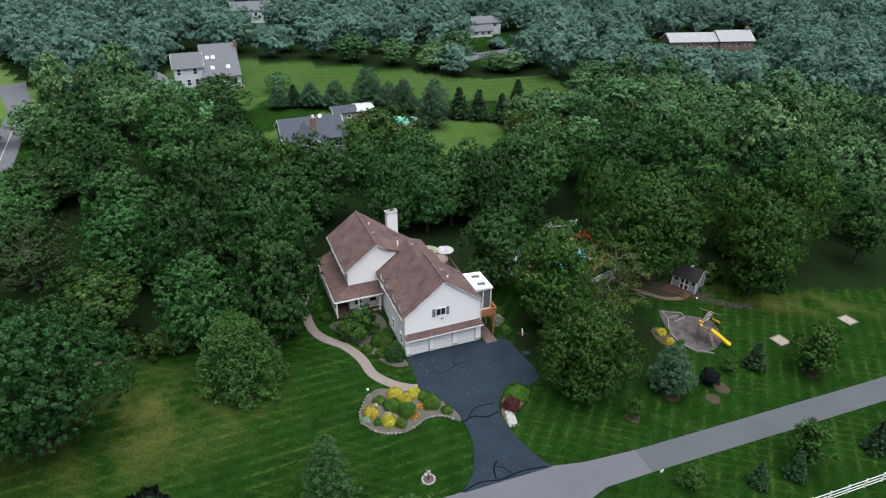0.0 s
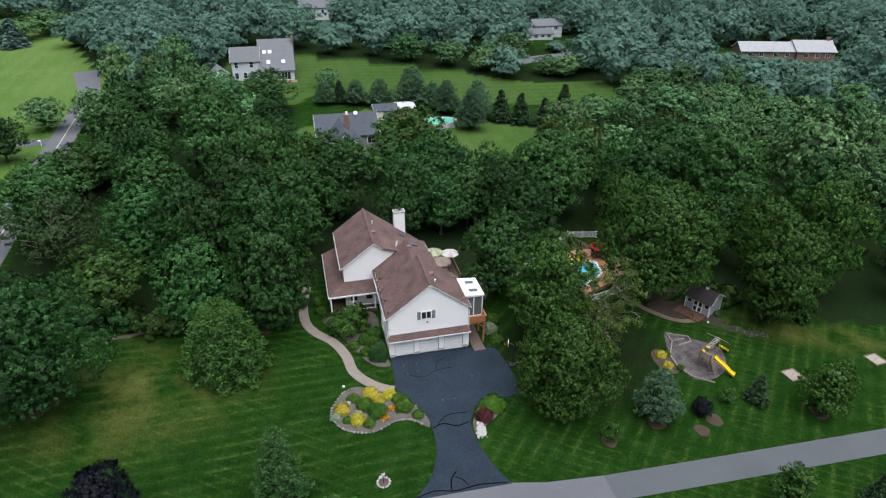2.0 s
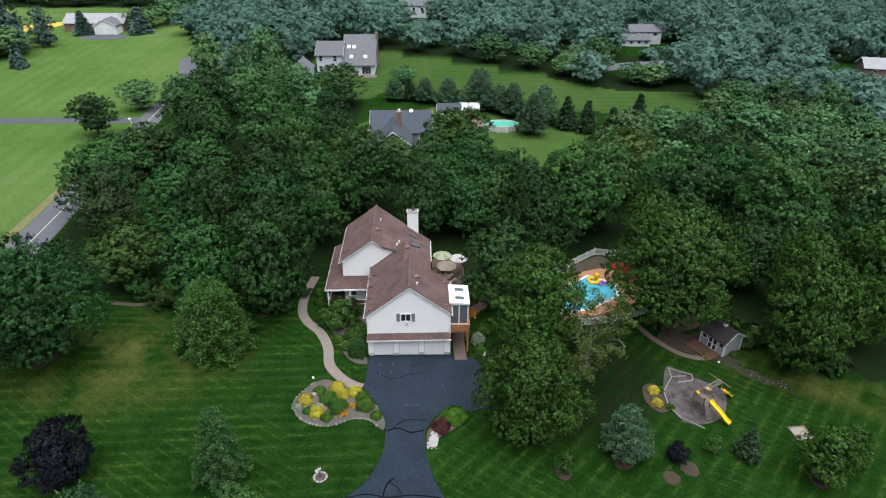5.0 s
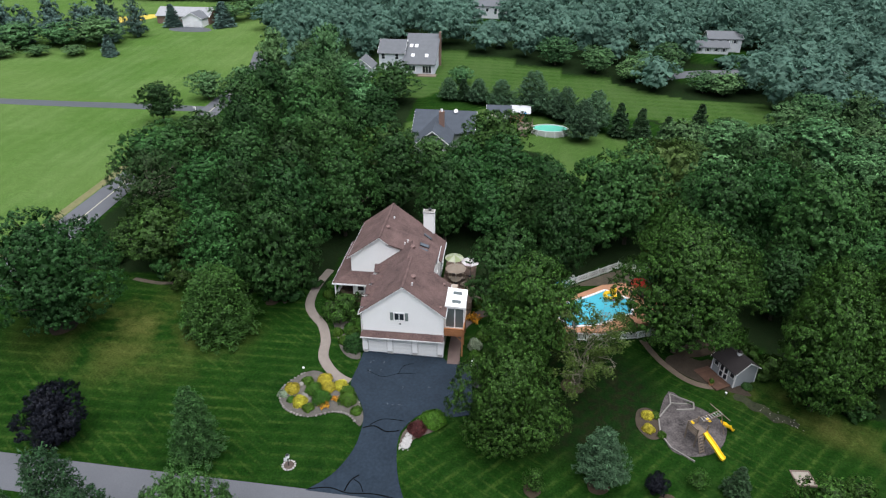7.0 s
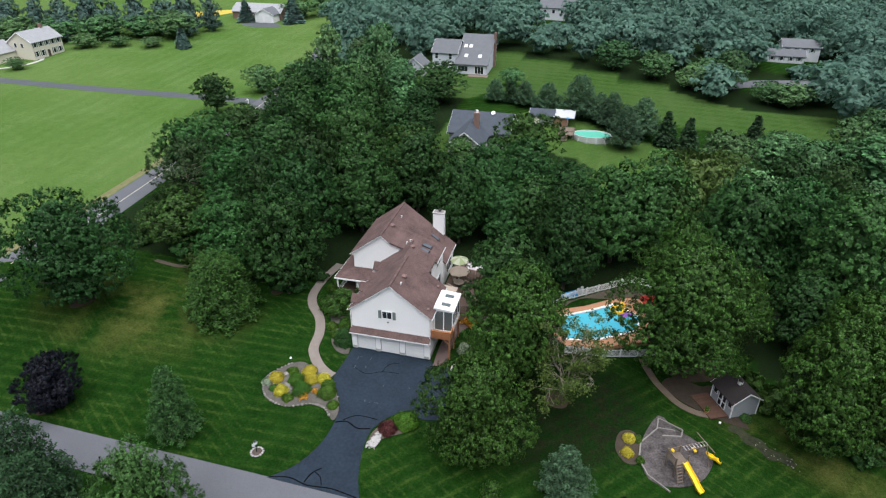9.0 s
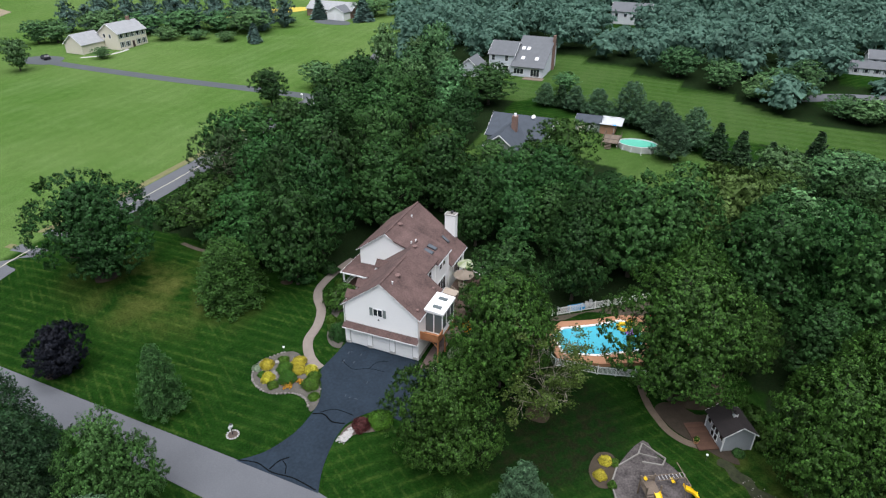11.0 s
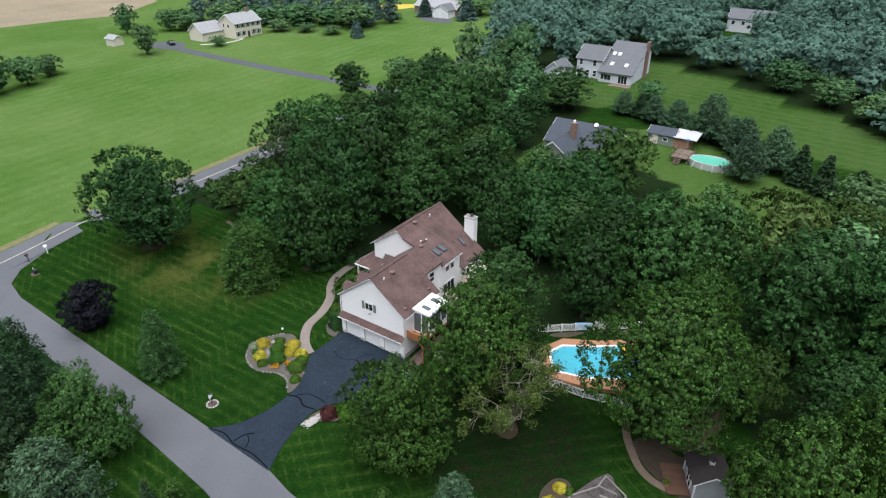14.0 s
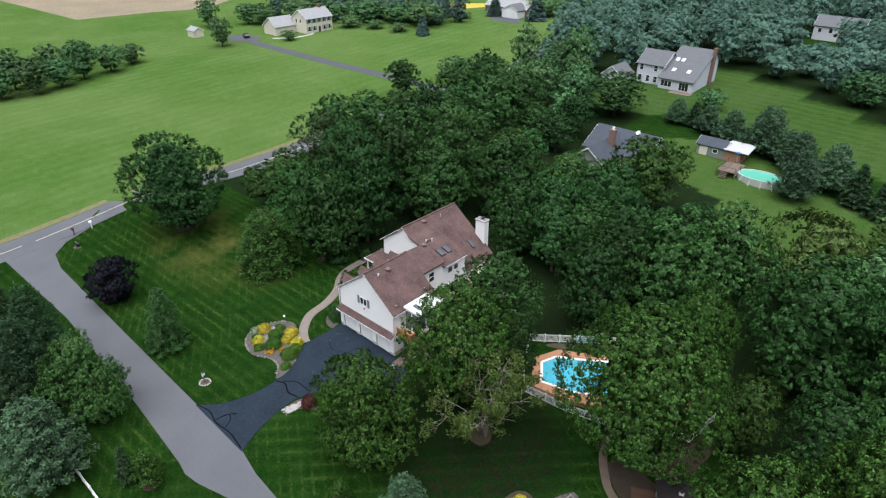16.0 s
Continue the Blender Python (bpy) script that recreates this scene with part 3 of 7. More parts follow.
ground_sheet("shed_patio", smooth_loop([(37.6, 3.6), (38.4, 4.9), (40.2, 5.2), (42.0, 4.4), (43.6, 4.7), (45.6, 0.8), (46.6, -1.2), (44.6, -1.0), (42.8, -0.2), (41.0, 0.4), (39.6, 1.2), (38.4, 2.4)], n=3), MULCH_RED, 0.04, "dark red mulch in front of the shed", "planting bed", 1.5)
for x, y, r in ((20.7, -17.9, 1.0), (31.6, -18.5, 1.0), (46.8, -18.8, 1.2), (27.2, -16.4, 1.3), (33.9, -17.4, 1.1), (-38.6, -1.6, 2.0), (25.6, -2.6, 1.6), (-15.0, 8.6, 1.0), (-29.7, -18.2, 1.3), (5.4, -29.2, 0.9)):
    ground_sheet("mulch_ring", smooth_loop([(x + r * (0.85 + 0.07 * math.sin(7 * x + 3 * a)) * math.cos(a), y + r * (0.85 + 0.07 * math.sin(7 * x + 3 * a)) * math.sin(a)) for a in (0, 0.785, 1.57, 2.356, 3.142, 3.927, 4.712, 5.498)], n=4), SOIL, 0.04, "ring of brown mulch round a tree", "mulch", 1.5)


DIRT_THIN = mat("thin_grassy_soil", (0.026, 0.031, 0.013), 0.95, vary=0.6, scale=0.7, fine=3, bump=0.6, bump_scale=12)
DIRT = mat("bare_soil", (0.072, 0.060, 0.042), 0.95, vary=0.4, scale=0.9, fine=7, bump=0.6, bump_scale=12)
ground_sheet("bare_strip", band([(-36.4, 11.0), (-34, 10.6), (-32, 10.5), (-30, 11.2), (-28.6, 12.8), (-27.2, 15.0)], 0.8, 5), DIRT, 0.03, "strip of bare soil at the edge of the woods", "soil", 1.5)
ground_sheet("pool_soil", smooth_loop([(22.6, 14.6), (24.6, 15.6), (27.0, 18.6), (30.5, 19.6), (35.2, 20.4), (37.2, 21.6), (36.0, 24.0), (34.4, 24.4), (29.6, 21.0), (26.3, 18.2), (23.2, 15.8)], n=3), DIRT, 0.03, "bare soil between the pool terrace and the fence", "soil", 1.5)
ground_sheet("corner_soil", smooth_loop([(38.6, 5.6), (39.8, 8.4), (41.6, 10.6), (43.8, 14.2), (45.0, 12.4), (44.8, 9.4), (44.6, 6.8), (42.6, 5.4), (40.6, 5.0)], n=3), SOIL, 0.03, "bare brown soil outside the pool fence", "soil", 1.5)


ground_sheet("edge_soil", smooth_loop([(44.6, -1.2), (45.7, -1.3), (46.6, -2.2), (47.7, -2.6), (48.2, -3.6), (49.6, -4.0), (50.6, -5.2), (49.8, -5.5), (48.9, -5.1), (47.8, -5.2), (47.0, -3.9), (45.9, -3.6), (45.2, -2.4), (44.4, -2.1)], n=3), DIRT_THIN, 0.025, "bare trodden soil along the edge of the woods", "soil", 1.5)


# ---- planting ----
def leaf_cloud(name, pos, nrm, size, rng, long=1.0):
    """Many small three-cornered leaves at the given places."""
    n = len(pos)
    nrm = nrm / np.linalg.norm(nrm, axis=1, keepdims=True)
    ref = rng.normal(size=(n, 3))
    t = np.cross(nrm, ref)
    t /= np.linalg.norm(t, axis=1, keepdims=True) + 1e-9
    b = np.cross(nrm, t)
    s = (size * (0.65 + 0.7 * rng.random(n)))[:, None]
    v = np.empty((n, 3, 3))
    v[:, 0] = pos - t * s * long * 0.5 + b * s * 0.5
    v[:, 1] = pos - t * s * long * 0.5 - b * s * 0.5
    v[:, 2] = pos + t * s * long * 0.7 - nrm * s * 0.15
    me = bpy.data.meshes.new(name)
    me.vertices.add(n * 3)
    me.vertices.foreach_set("co", v.astype(np.float32).ravel())
    me.loops.add(n * 3)
    me.loops.foreach_set("vertex_index", np.arange(n * 3, dtype=np.int32))
    me.polygons.add(n)
    me.polygons.foreach_set("loop_start", np.arange(0, n * 3, 3, dtype=np.int32))
    me.update(calc_edges=True)
    return me


def sphere_dirs(rng, n):
    d = rng.normal(size=(n, 3))
    return d / np.linalg.norm(d, axis=1, keepdims=True)


def scatter(p, apart, most):
    """The first of the places p that keep apart from one another, at most so many."""
    kept = np.empty((most, 3))
    n = 0
    for q in p:
        if n == 0 or np.min(np.sum((kept[:n] - q) ** 2, axis=1)) > apart * apart:
            kept[n] = q
            n += 1
            if n == most:
                break
    return kept[:n]


def crown_points(rng, h, r, tufts, per, tuft, low=0.1, peak=0.42, dome=1.6, boughs=30, bough=0.30, gaps=0.05, core=0.12, close=0.10):
    """Leaf places, leaf normals, leaf sizes and bough tips of a crown: rounded boughs that stand out of an egg-shaped outline, set with leafy shoots."""
    def profile(u):
        up = np.clip(1 - (np.maximum(u - peak, 0) / (1 - peak)) ** dome, 0, 1) ** 0.66
        return r * np.where(u < peak, 0.45 + 0.55 * np.sin(np.clip((u - low) / (peak - low), 0, 1) * np.pi / 2), up)

    def on_outline(n):
        u = low + (1 - low) * rng.random(n)
        a = rng.random(n) * 2 * np.pi
        free = rng.random(n) < np.maximum(profile(u) / r, 0.25) ** 0.8
        u, a = u[free], a[free]
        rad = profile(u) * (1 + 0.10 * np.sin(2 * a + turn[0]) + 0.07 * np.sin(3 * a + 7 * u + turn[1]))
        p = np.stack([rad * np.cos(a), rad * np.sin(a), u * h], axis=1)
        heart = np.stack([0 * u, 0 * u, np.clip(u * h * 0.84, low * h, 0.70 * h)], axis=1)
        return p, heart, (p - heart) / np.linalg.norm(p - heart, axis=1, keepdims=True)
    turn = rng.random(2) * 6.3
    area = 2 * np.pi * r * h * (1 - low) * 0.82
    p, _, _ = on_outline(boughs * 12)
    p = scatter(p, 0.62 * math.sqrt(area / boughs), boughs)
    heart = np.stack([0 * p[:, 0], 0 * p[:, 0], np.clip(p[:, 2] * 0.84, low * h, 0.70 * h)], axis=1)
    out = (p - heart) / np.linalg.norm(p - heart, axis=1, keepdims=True)
    rho = bough * r * (0.62 + 0.76 * rng.random(len(p)))
    c = p - out * (rho * (0.85 + 0.25 * rng.random(len(p))))[:, None]
    # shoots on the free outside of each bough
    q = np.repeat(np.arange(len(p)), np.maximum(6, (2.3 * tufts * rho ** 2 / np.sum(rho ** 2)).astype(int)))
    d = sphere_dirs(rng, len(q)) + 0.45 * out[q] + np.array([0, 0, 0.35])
    d /= np.linalg.norm(d, axis=1, keepdims=True)
    d[:, 2] = np.where(d[:, 2] < -0.15, -0.5 * d[:, 2], d[:, 2])
    lump = 1 + 0.10 * np.sin(5 * d[:, 0] + 7 * d[:, 2] + q) + 0.08 * np.sin(6 * d[:, 1] - 5 * d[:, 2] + 2 * q)
    t = c[q] + d * (rho[q] * lump * (0.92 + 0.16 * rng.random(len(q))))[:, None] * np.array([1.08, 1.08, 0.72])
    hidden = rng.random(len(q)) < gaps
    for k in range(len(p)):
        hidden |= (q != k) & (np.sum((t - c[k]) ** 2, axis=1) < (0.86 * rho[k]) ** 2)
    free = rng.permutation(np.nonzero(~hidden)[0])[:int(tufts * (1 - close))]
    t, d, face = t[free], d[free], out[q[free]]
    # shoots that close the crown between the boughs, deeper in
    p2, h2, o2 = on_outline(tufts * 2)
    m = int(tufts * close)
    t2 = h2[:m] + (p2[:m] - h2[:m]) * (0.55 + 0.17 * rng.random(len(p2[:m])))[:, None]
    t, d, face = np.concatenate([t, t2]), np.concatenate([d, o2[:m]]), np.concatenate([face, o2[:m]])
    way = d + 0.4 * face + np.array([0, 0, 0.45]) + 0.3 * rng.normal(size=d.shape)
    way /= np.linalg.norm(way, axis=1, keepdims=True)
    size_t = tuft * (0.6 + 0.9 * rng.random(len(t)))
    k = np.repeat(np.arange(len(t)), per)
    m = len(k)
    along = rng.random(m)
    e = sphere_dirs(rng, m)
    pos = t[k] + (way[k] * (1.6 * along - 0.5)[:, None] + e * (0.25 + 0.75 * (1 - along) ** 0.7 * rng.random(m))[:, None]) * size_t[k][:, None]
    nrm = 0.34 * e + 0.50 * d[k] + 0.42 * face[k] + np.array([0, 0, 0.12]) + 0.18 * rng.normal(size=(m, 3))
    size = np.ones(m)
    w = int(m * core)
    p3, h3, o3 = on_outline(w * 2)
    p3, h3, o3 = p3[:w], h3[:w], o3[:w]
    pos = np.concatenate([pos, h3 + (p3 - h3) * (0.34 + 0.2 * rng.random(len(p3)))[:, None]])
    nrm = np.concatenate([nrm, o3 + 0.35 * rng.normal(size=o3.shape)])
    size = np.concatenate([size, np.full(len(p3), 2.4)])
    pos[:, 2] = np.maximum(pos[:, 2], 0.06 * h)
    return pos, nrm, size, np.concatenate([c, t[rng.permutation(len(t))[:20]] * 0.9])


def dome_points(rng, n):
    """Leaf places of a clipped round bush 1 high and 1 in radius."""
    d = sphere_dirs(rng, n)
    d[:, 2] = np.abs(d[:, 2])
    ph = rng.random(6) * 6.28
    bump = 0.06 * np.sin(5 * d[:, 0] + ph[0]) + 0.06 * np.sin(5 * d[:, 1] + ph[1]) + 0.05 * np.sin(9 * d[:, 2] + 7 * d[:, 0] + ph[2])
    p = d * (0.90 + bump + 0.05 * rng.normal(size=n) - 0.25 * (rng.random(n) < 0.15))[:, None]
    return p, d + rng.normal(size=(n, 3)) * 0.38


def conifer_points(rng, n, tiers=15, droop=0.25):
    """Leaf places of a cone-shaped needle tree 1 high and 1 in radius."""
    h = 0.06 + 0.94 * rng.random(n) ** 1.25
    tier = np.floor(h * tiers) / tiers
    inner = h - tier
    ang0 = rng.random(n) * 2 * np.pi
    arms = 9
    ang = (np.round(ang0 / (2 * np.pi) * arms + tier * 37) - tier * 37) / arms * 2 * np.pi + rng.normal(size=n) * 0.16
    reach = (1.02 - tier) ** 0.85 * (0.86 + 0.22 * np.sin(tier * 91 + np.round(ang * 3)))
    r = reach * np.sqrt(0.08 + 0.92 * rng.random(n))
    z = tier + 0.03 - droop * 0.35 * (r - 0.2) + inner * 0.35
    p = np.stack([r * np.cos(ang), r * np.sin(ang), z], axis=1)
    nrm = np.stack([0.5 * np.cos(ang), 0.5 * np.sin(ang), np.full(n, 0.9)], axis=1) + rng.normal(size=(n, 3)) * 0.35
    return p, nrm


def bough_points(rng, h, r, tiers=13, arms=11, per=26, low=0.05, power=0.75, droop=0.0, lift=0.12):
    """Leaf places of a needle tree whose soft plumes stand out from the stem in whorls."""
    pos, nrm = [], []
    for i in range(tiers):
        u = low + (0.97 - low) * (i + 0.5) / tiers
        reach = r * (1 - u) ** power
        count = max(4, int(arms * (0.45 + 0.55 * (1 - u))))
        for j in range(count):
            a = 2 * math.pi * (j + 0.5 * (i % 2) + 0.5 * rng.random()) / count
            long = reach * (0.72 + 0.4 * rng.random())
            k = max(6, int(per * (0.3 + 0.7 * long / r)))
            f = np.sqrt(rng.random(k)) * 0.95 + 0.05
            wide = 0.13 * r * (0.4 + 0.6 * np.sin(np.pi * np.clip(f, 0, 1) ** 0.8))
            x = f * long
            y = wide * rng.normal(size=k) * 0.8
            z = u * h + lift * x * f - droop * x * f * f + 0.05 * r * rng.normal(size=k)
            pos.append(np.stack([x * math.cos(a) - y * math.sin(a), x * math.sin(a) + y * math.cos(a), z], axis=1))
            nrm.append(np.stack([0.35 * math.cos(a) + 0.4 * rng.normal(size=k), 0.35 * math.sin(a) + 0.4 * rng.normal(size=k), 0.8 + 0.2 * rng.normal(size=k)], axis=1))
    return np.concatenate(pos), np.concatenate(nrm)


def trunk_bm(rng, h, r, tips, limbs=7, first=0.25, wander=0.03):
    bm = bmesh.new()
    pts = [Vector((0, 0, -0.25))]
    k = 5
    for i in range(1, k + 1):
        pts.append(Vector((rng.normal() * wander * h * i / k, rng.normal() * wander * h * i / k, h * 0.86 * i / k)))
    rad = [r * (1.25 if i == 0 else 1 - 0.82 * i / k) for i in range(k + 1)]
    for i in range(k):
        tube(bm, pts[i], pts[i + 1], rad[i], rad[i + 1], seg=7)
    for tip in tips[:limbs]:
        tip = Vector(tip)
        z0 = max(first * h, min(tip.z * 0.72, 0.75 * h))
        i = min(int(z0 / (h * 0.86) * k), k - 1)
        f = z0 / (h * 0.86) * k - i
        a = pts[i].lerp(pts[i + 1], f)
        mid = a.lerp(tip, 0.5) + Vector((0, 0, -0.04 * h))
        r0 = (rad[i] * (1 - f) + rad[i + 1] * f) * 0.6
        tube(bm, a, mid, r0, r0 * 0.65, seg=5)
        tube(bm, mid, tip, r0 * 0.65, r0 * 0.2, seg=5)
    return bm


def make_tree(kind, seed, h, r, leaf, material, bark=BARK, limbs=7, word="tree", label="", long=1.2, girth=0.017, leaves=0, low=0.1, **how):
    rng = np.random.default_rng(seed)
    e = thing(word, label, "tree", "trees")
    if kind == "broad":
        p, nrm, size, tips = crown_points(rng, h, r, low=low, **how)
        leaf = leaf * size
    else:
        if kind == "plume":
            p, nrm = bough_points(rng, h, r, low=low, **how)
        else:
            p, nrm = conifer_points(rng, leaves)
            p = p * np.array([r, r, h])
        tips = [(0.4 * r * math.cos(a), 0.4 * r * math.sin(a), (0.3 + 0.06 * a) * h) for a in range(6)]
    me = leaf_cloud("crown", p, nrm, leaf, rng, long)
    me.materials.append(material)
    cr = new("crown", me)
    cr.parent = e
    part("trunk", trunk_bm(rng, h, girth * h, tips, limbs, first=max(0.15, low * 0.8)), bark, e)
    return e


class Grove:
    """Trees of one look, built once for each of several shapes and then copied."""

    def __init__(self, count, **how):
        self.count, self.how, self.made = count, how, [None] * count

    def put(self, x, y, h, r, turn, which, sink=0.0, label=""):
        w = which % self.count
        m = pose(x, y, ground_z(x, y) - sink, 0, 0, turn)
        if self.made[w] is None:
            t = make_tree(seed=self.how["seed0"] + w, h=self.how["h0"], r=self.how["r0"], **{k: v for k, v in self.how.items() if k not in ("seed0", "h0", "r0")})
            self.made[w] = t
        else:
            t = copy_thing(self.made[w], m)
        t.matrix_world = m @ Matrix.Diagonal((r / self.how["r0"], r / self.how["r0"], h / self.how["h0"], 1))
        if label:
            t["label"] = label
        return t


oak = Grove(6, seed0=100, h0=16, r0=5.6, kind="broad", tufts=820, per=14, tuft=0.36, leaf=0.24, material=LEAF, low=0.12, peak=0.48, dome=1.55, boughs=46, bough=0.30, limbs=9, word="broadleaf_tree", label="tall dense dark green broadleaf tree in the woods")
bright = Grove(5, seed0=140, h0=14, r0=5.8, kind="broad", tufts=1500, per=17, tuft=0.3, leaf=0.175, material=LEAF_LIGHT, low=0.12, peak=0.52, dome=1.9, boughs=60, bough=0.27, limbs=9, word="broadleaf_tree", label="full light green maple tree on the lawn")
pool_maple = Grove(1, seed0=148, h0=18, r0=7.9, kind="broad", tufts=2300, per=17, tuft=0.32, leaf=0.185, material=LEAF_LIGHT, low=0.13, peak=0.47, dome=2.2, boughs=80, bough=0.23, limbs=12, word="broadleaf_tree", label="broad light green maple overhanging the swimming pool")
bushy = Grove(1, seed0=146, h0=11, r0=5.6, kind="broad", tufts=2400, per=17, tuft=0.25, leaf=0.135, material=LEAF_LIGHT, low=0.04, peak=0.36, dome=2.0, boughs=60, bough=0.2, close=0.3, limbs=9, word="broadleaf_tree", label="round dense light green tree beside the driveway")
sapling = Grove(3, seed0=150, h0=6, r0=2.4, kind="broad", tufts=330, per=14, tuft=0.2, leaf=0.13, material=LEAF_LIGHT, low=0.1, peak=0.4, dome=1.4, boughs=20, limbs=8, word="broadleaf_tree", label="young light green tree beside the lane")
lawn_oak = Grove(1, seed0=171, h0=17.5, r0=8, kind="broad", tufts=1500, per=18, tuft=0.36, leaf=0.21, material=LEAF_WOODS, low=0.09, peak=0.5, dome=2.0, boughs=62, bough=0.25, limbs=14, word="broadleaf_tree", label="large roadside tree on the lawn")
lane_tree = Grove(2, seed0=155, h0=9, r0=4, kind="broad", tufts=1300, per=19, tuft=0.24, leaf=0.115, material=LEAF_WOOD, low=0.05, peak=0.3, dome=1.3, boughs=34, limbs=8, word="broadleaf_tree", label="dense dark green tree beside the lane")
olive = Grove(3, seed0=160, h0=13, r0=5, kind="broad", tufts=620, per=14, tuft=0.34, leaf=0.24, material=LEAF_OLIVE, low=0.14, peak=0.58, dome=2.0, boughs=36, limbs=9, word="broadleaf_tree", label="broadleaf tree with olive yellowing leaves")
airy = Grove(1, seed0=166, h0=13, r0=6.5, kind="broad", tufts=620, per=16, tuft=0.34, leaf=0.2, material=LEAF_AIRY, bark=BARK_PALE, low=0.12, peak=0.5, dome=2.0, boughs=26, gaps=0.1, core=0.06, limbs=30, word="broadleaf_tree", label="thin-leaved grey-green tree with pale branches showing")
inner = Grove(8, seed0=180, h0=16, r0=5.6, kind="broad", tufts=560, per=13, tuft=0.4, leaf=0.3, material=LEAF_WOODS, low=0.2, peak=0.5, dome=1.5, boughs=40, bough=0.31, limbs=5, word="broadleaf_tree", label="tall green broadleaf tree in the woods")
inner_light = Grove(5, seed0=190, h0=16, r0=5.6, kind="broad", tufts=560, per=13, tuft=0.4, leaf=0.3, material=LEAF_WOOD, low=0.2, peak=0.48, dome=1.6, boughs=38, bough=0.31, limbs=5, word="broadleaf_tree", label="tall mid-green broadleaf tree in the woods")
willow = Grove(1, seed0=198, h0=12, r0=7, kind="broad", tufts=700, per=15, tuft=0.4, leaf=0.22, long=2.2, material=LEAF_WILLOW, low=0.05, peak=0.42, dome=2.2, boughs=24, limbs=6, word="willow_tree", label="broad pale green willow behind the woods")
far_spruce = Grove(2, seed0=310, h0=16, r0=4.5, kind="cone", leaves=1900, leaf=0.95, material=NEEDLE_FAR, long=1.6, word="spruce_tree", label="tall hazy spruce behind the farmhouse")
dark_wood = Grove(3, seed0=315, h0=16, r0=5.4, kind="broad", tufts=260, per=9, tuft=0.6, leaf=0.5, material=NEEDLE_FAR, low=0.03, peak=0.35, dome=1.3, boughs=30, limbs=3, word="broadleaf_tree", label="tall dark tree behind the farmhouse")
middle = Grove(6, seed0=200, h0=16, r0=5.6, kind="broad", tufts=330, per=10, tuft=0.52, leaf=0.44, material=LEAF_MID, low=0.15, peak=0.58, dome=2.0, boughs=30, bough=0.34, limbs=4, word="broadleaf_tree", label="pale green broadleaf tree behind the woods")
spruce = Grove(3, seed0=300, h0=6, r0=2.2, kind="plume", tiers=13, arms=13, per=30, power=0.8, droop=0.12, lift=0.0, leaf=0.2, material=LEAF_DARK, long=1.9, word="spruce_tree", label="dark green cone-shaped spruce tree")
pine = Grove(4, seed0=320, h0=7, r0=3, kind="plume", tiers=13, arms=13, per=110, power=0.55, lift=0.3, leaf=0.105, material=LEAF_BLUE, long=2.2, word="pine_tree", label="blue-green soft-needled pine tree")
lane_pine = Grove(2, seed0=330, h0=11, r0=4.2, kind="plume", tiers=15, arms=14, per=120, power=0.6, droop=0.1, lift=0.2, leaf=0.13, material=LEAF_DARK, long=1.9, word="pine_tree", label="dark green layered pine beside the lane")
plum = Grove(1, seed0=340, h0=6, r0=3.4, kind="broad", tufts=900, per=24, tuft=0.24, leaf=0.12, material=LEAF_PURPLE, low=0.05, peak=0.42, dome=1.9, boughs=30, bough=0.26, limbs=6, word="plum_tree", label="round dark purple-leaved plum tree on the lawn")
feather = Grove(1, seed0=345, h0=9, r0=2.9, kind="plume", tiers=18, arms=13, per=95, power=0.55, droop=0.1, lift=0.16, low=0.03, leaf=0.10, long=2.0, material=LEAF_FEATHER, word="broadleaf_tree", label="small feathery green tree on the lawn")
weeping = Grove(1, seed0=347, h0=11, r0=5.0, kind="plume", tiers=21, arms=15, per=84, power=0.36, droop=0.22, lift=0.05, low=0.02, leaf=0.17, long=1.8, material=LEAF_WEEP, word="broadleaf_tree", label="wide light green tree with boughs down to the lawn")


def thin_tree(x, y, top, r):
    """Several slender pale stems that fork outwards, with loose sprays of leaves at their ends."""
    rng = np.random.default_rng(291)
    h = top - ground_z(x, y)
    e = thing("broadleaf_tree", "thin-crowned tree with bare pale limbs showing", "tree", "trees", (x, y, ground_z(x, y)))
    bm = bmesh.new()
    tufts = []
    for i in range(11):
        a = i * 2.4 + 0.3 * rng.normal()
        lean, tip_z = r * (0.35 + 0.65 * (i % 4) / 3), h * (0.95 - 0.16 * (i % 4))
        at = Vector((0, 0, -0.2))
        rad = 0.09
        for k in range(1, 8):
            f = k / 7
            to = Vector((math.cos(a) * lean * f ** 1.4, math.sin(a) * lean * f ** 1.4, tip_z * f ** 0.8)) + Vector(rng.normal(size=3) * 0.26)
            tube(bm, at, to, rad, rad * 0.8, seg=6)
            rad *= 0.8
            at = to
            if k >= 3:
                for q in range(3):
                    b_ = a + rng.normal() * 1.1
                    tw = to + Vector((math.cos(b_) * (0.8 + 1.3 * rng.random()), math.sin(b_) * (0.8 + 1.3 * rng.random()), -0.2 + 0.8 * rng.random()))
                    tube(bm, to, tw, rad * 0.55, 0.014, seg=4)
                    if rng.random() < 0.62:
                        tufts.append(tw)
    part("trunk", bm, BARK_PALE, e)
    n = 95
    pos = np.concatenate([np.array(t)[None] + rng.normal(size=(n, 3)) * np.array([0.36, 0.36, 0.15]) for t in tufts])
    me = leaf_cloud("crown", pos, rng.normal(size=pos.shape) * 0.5 + np.array([0, 0, 0.8]), 0.16, rng, 1.25)
    me.materials.append(LEAF_THIN)
    new("crown", me).parent = e
    TAKEN.append((x, y, r))


TREE_NO = [0]
TAKEN = []


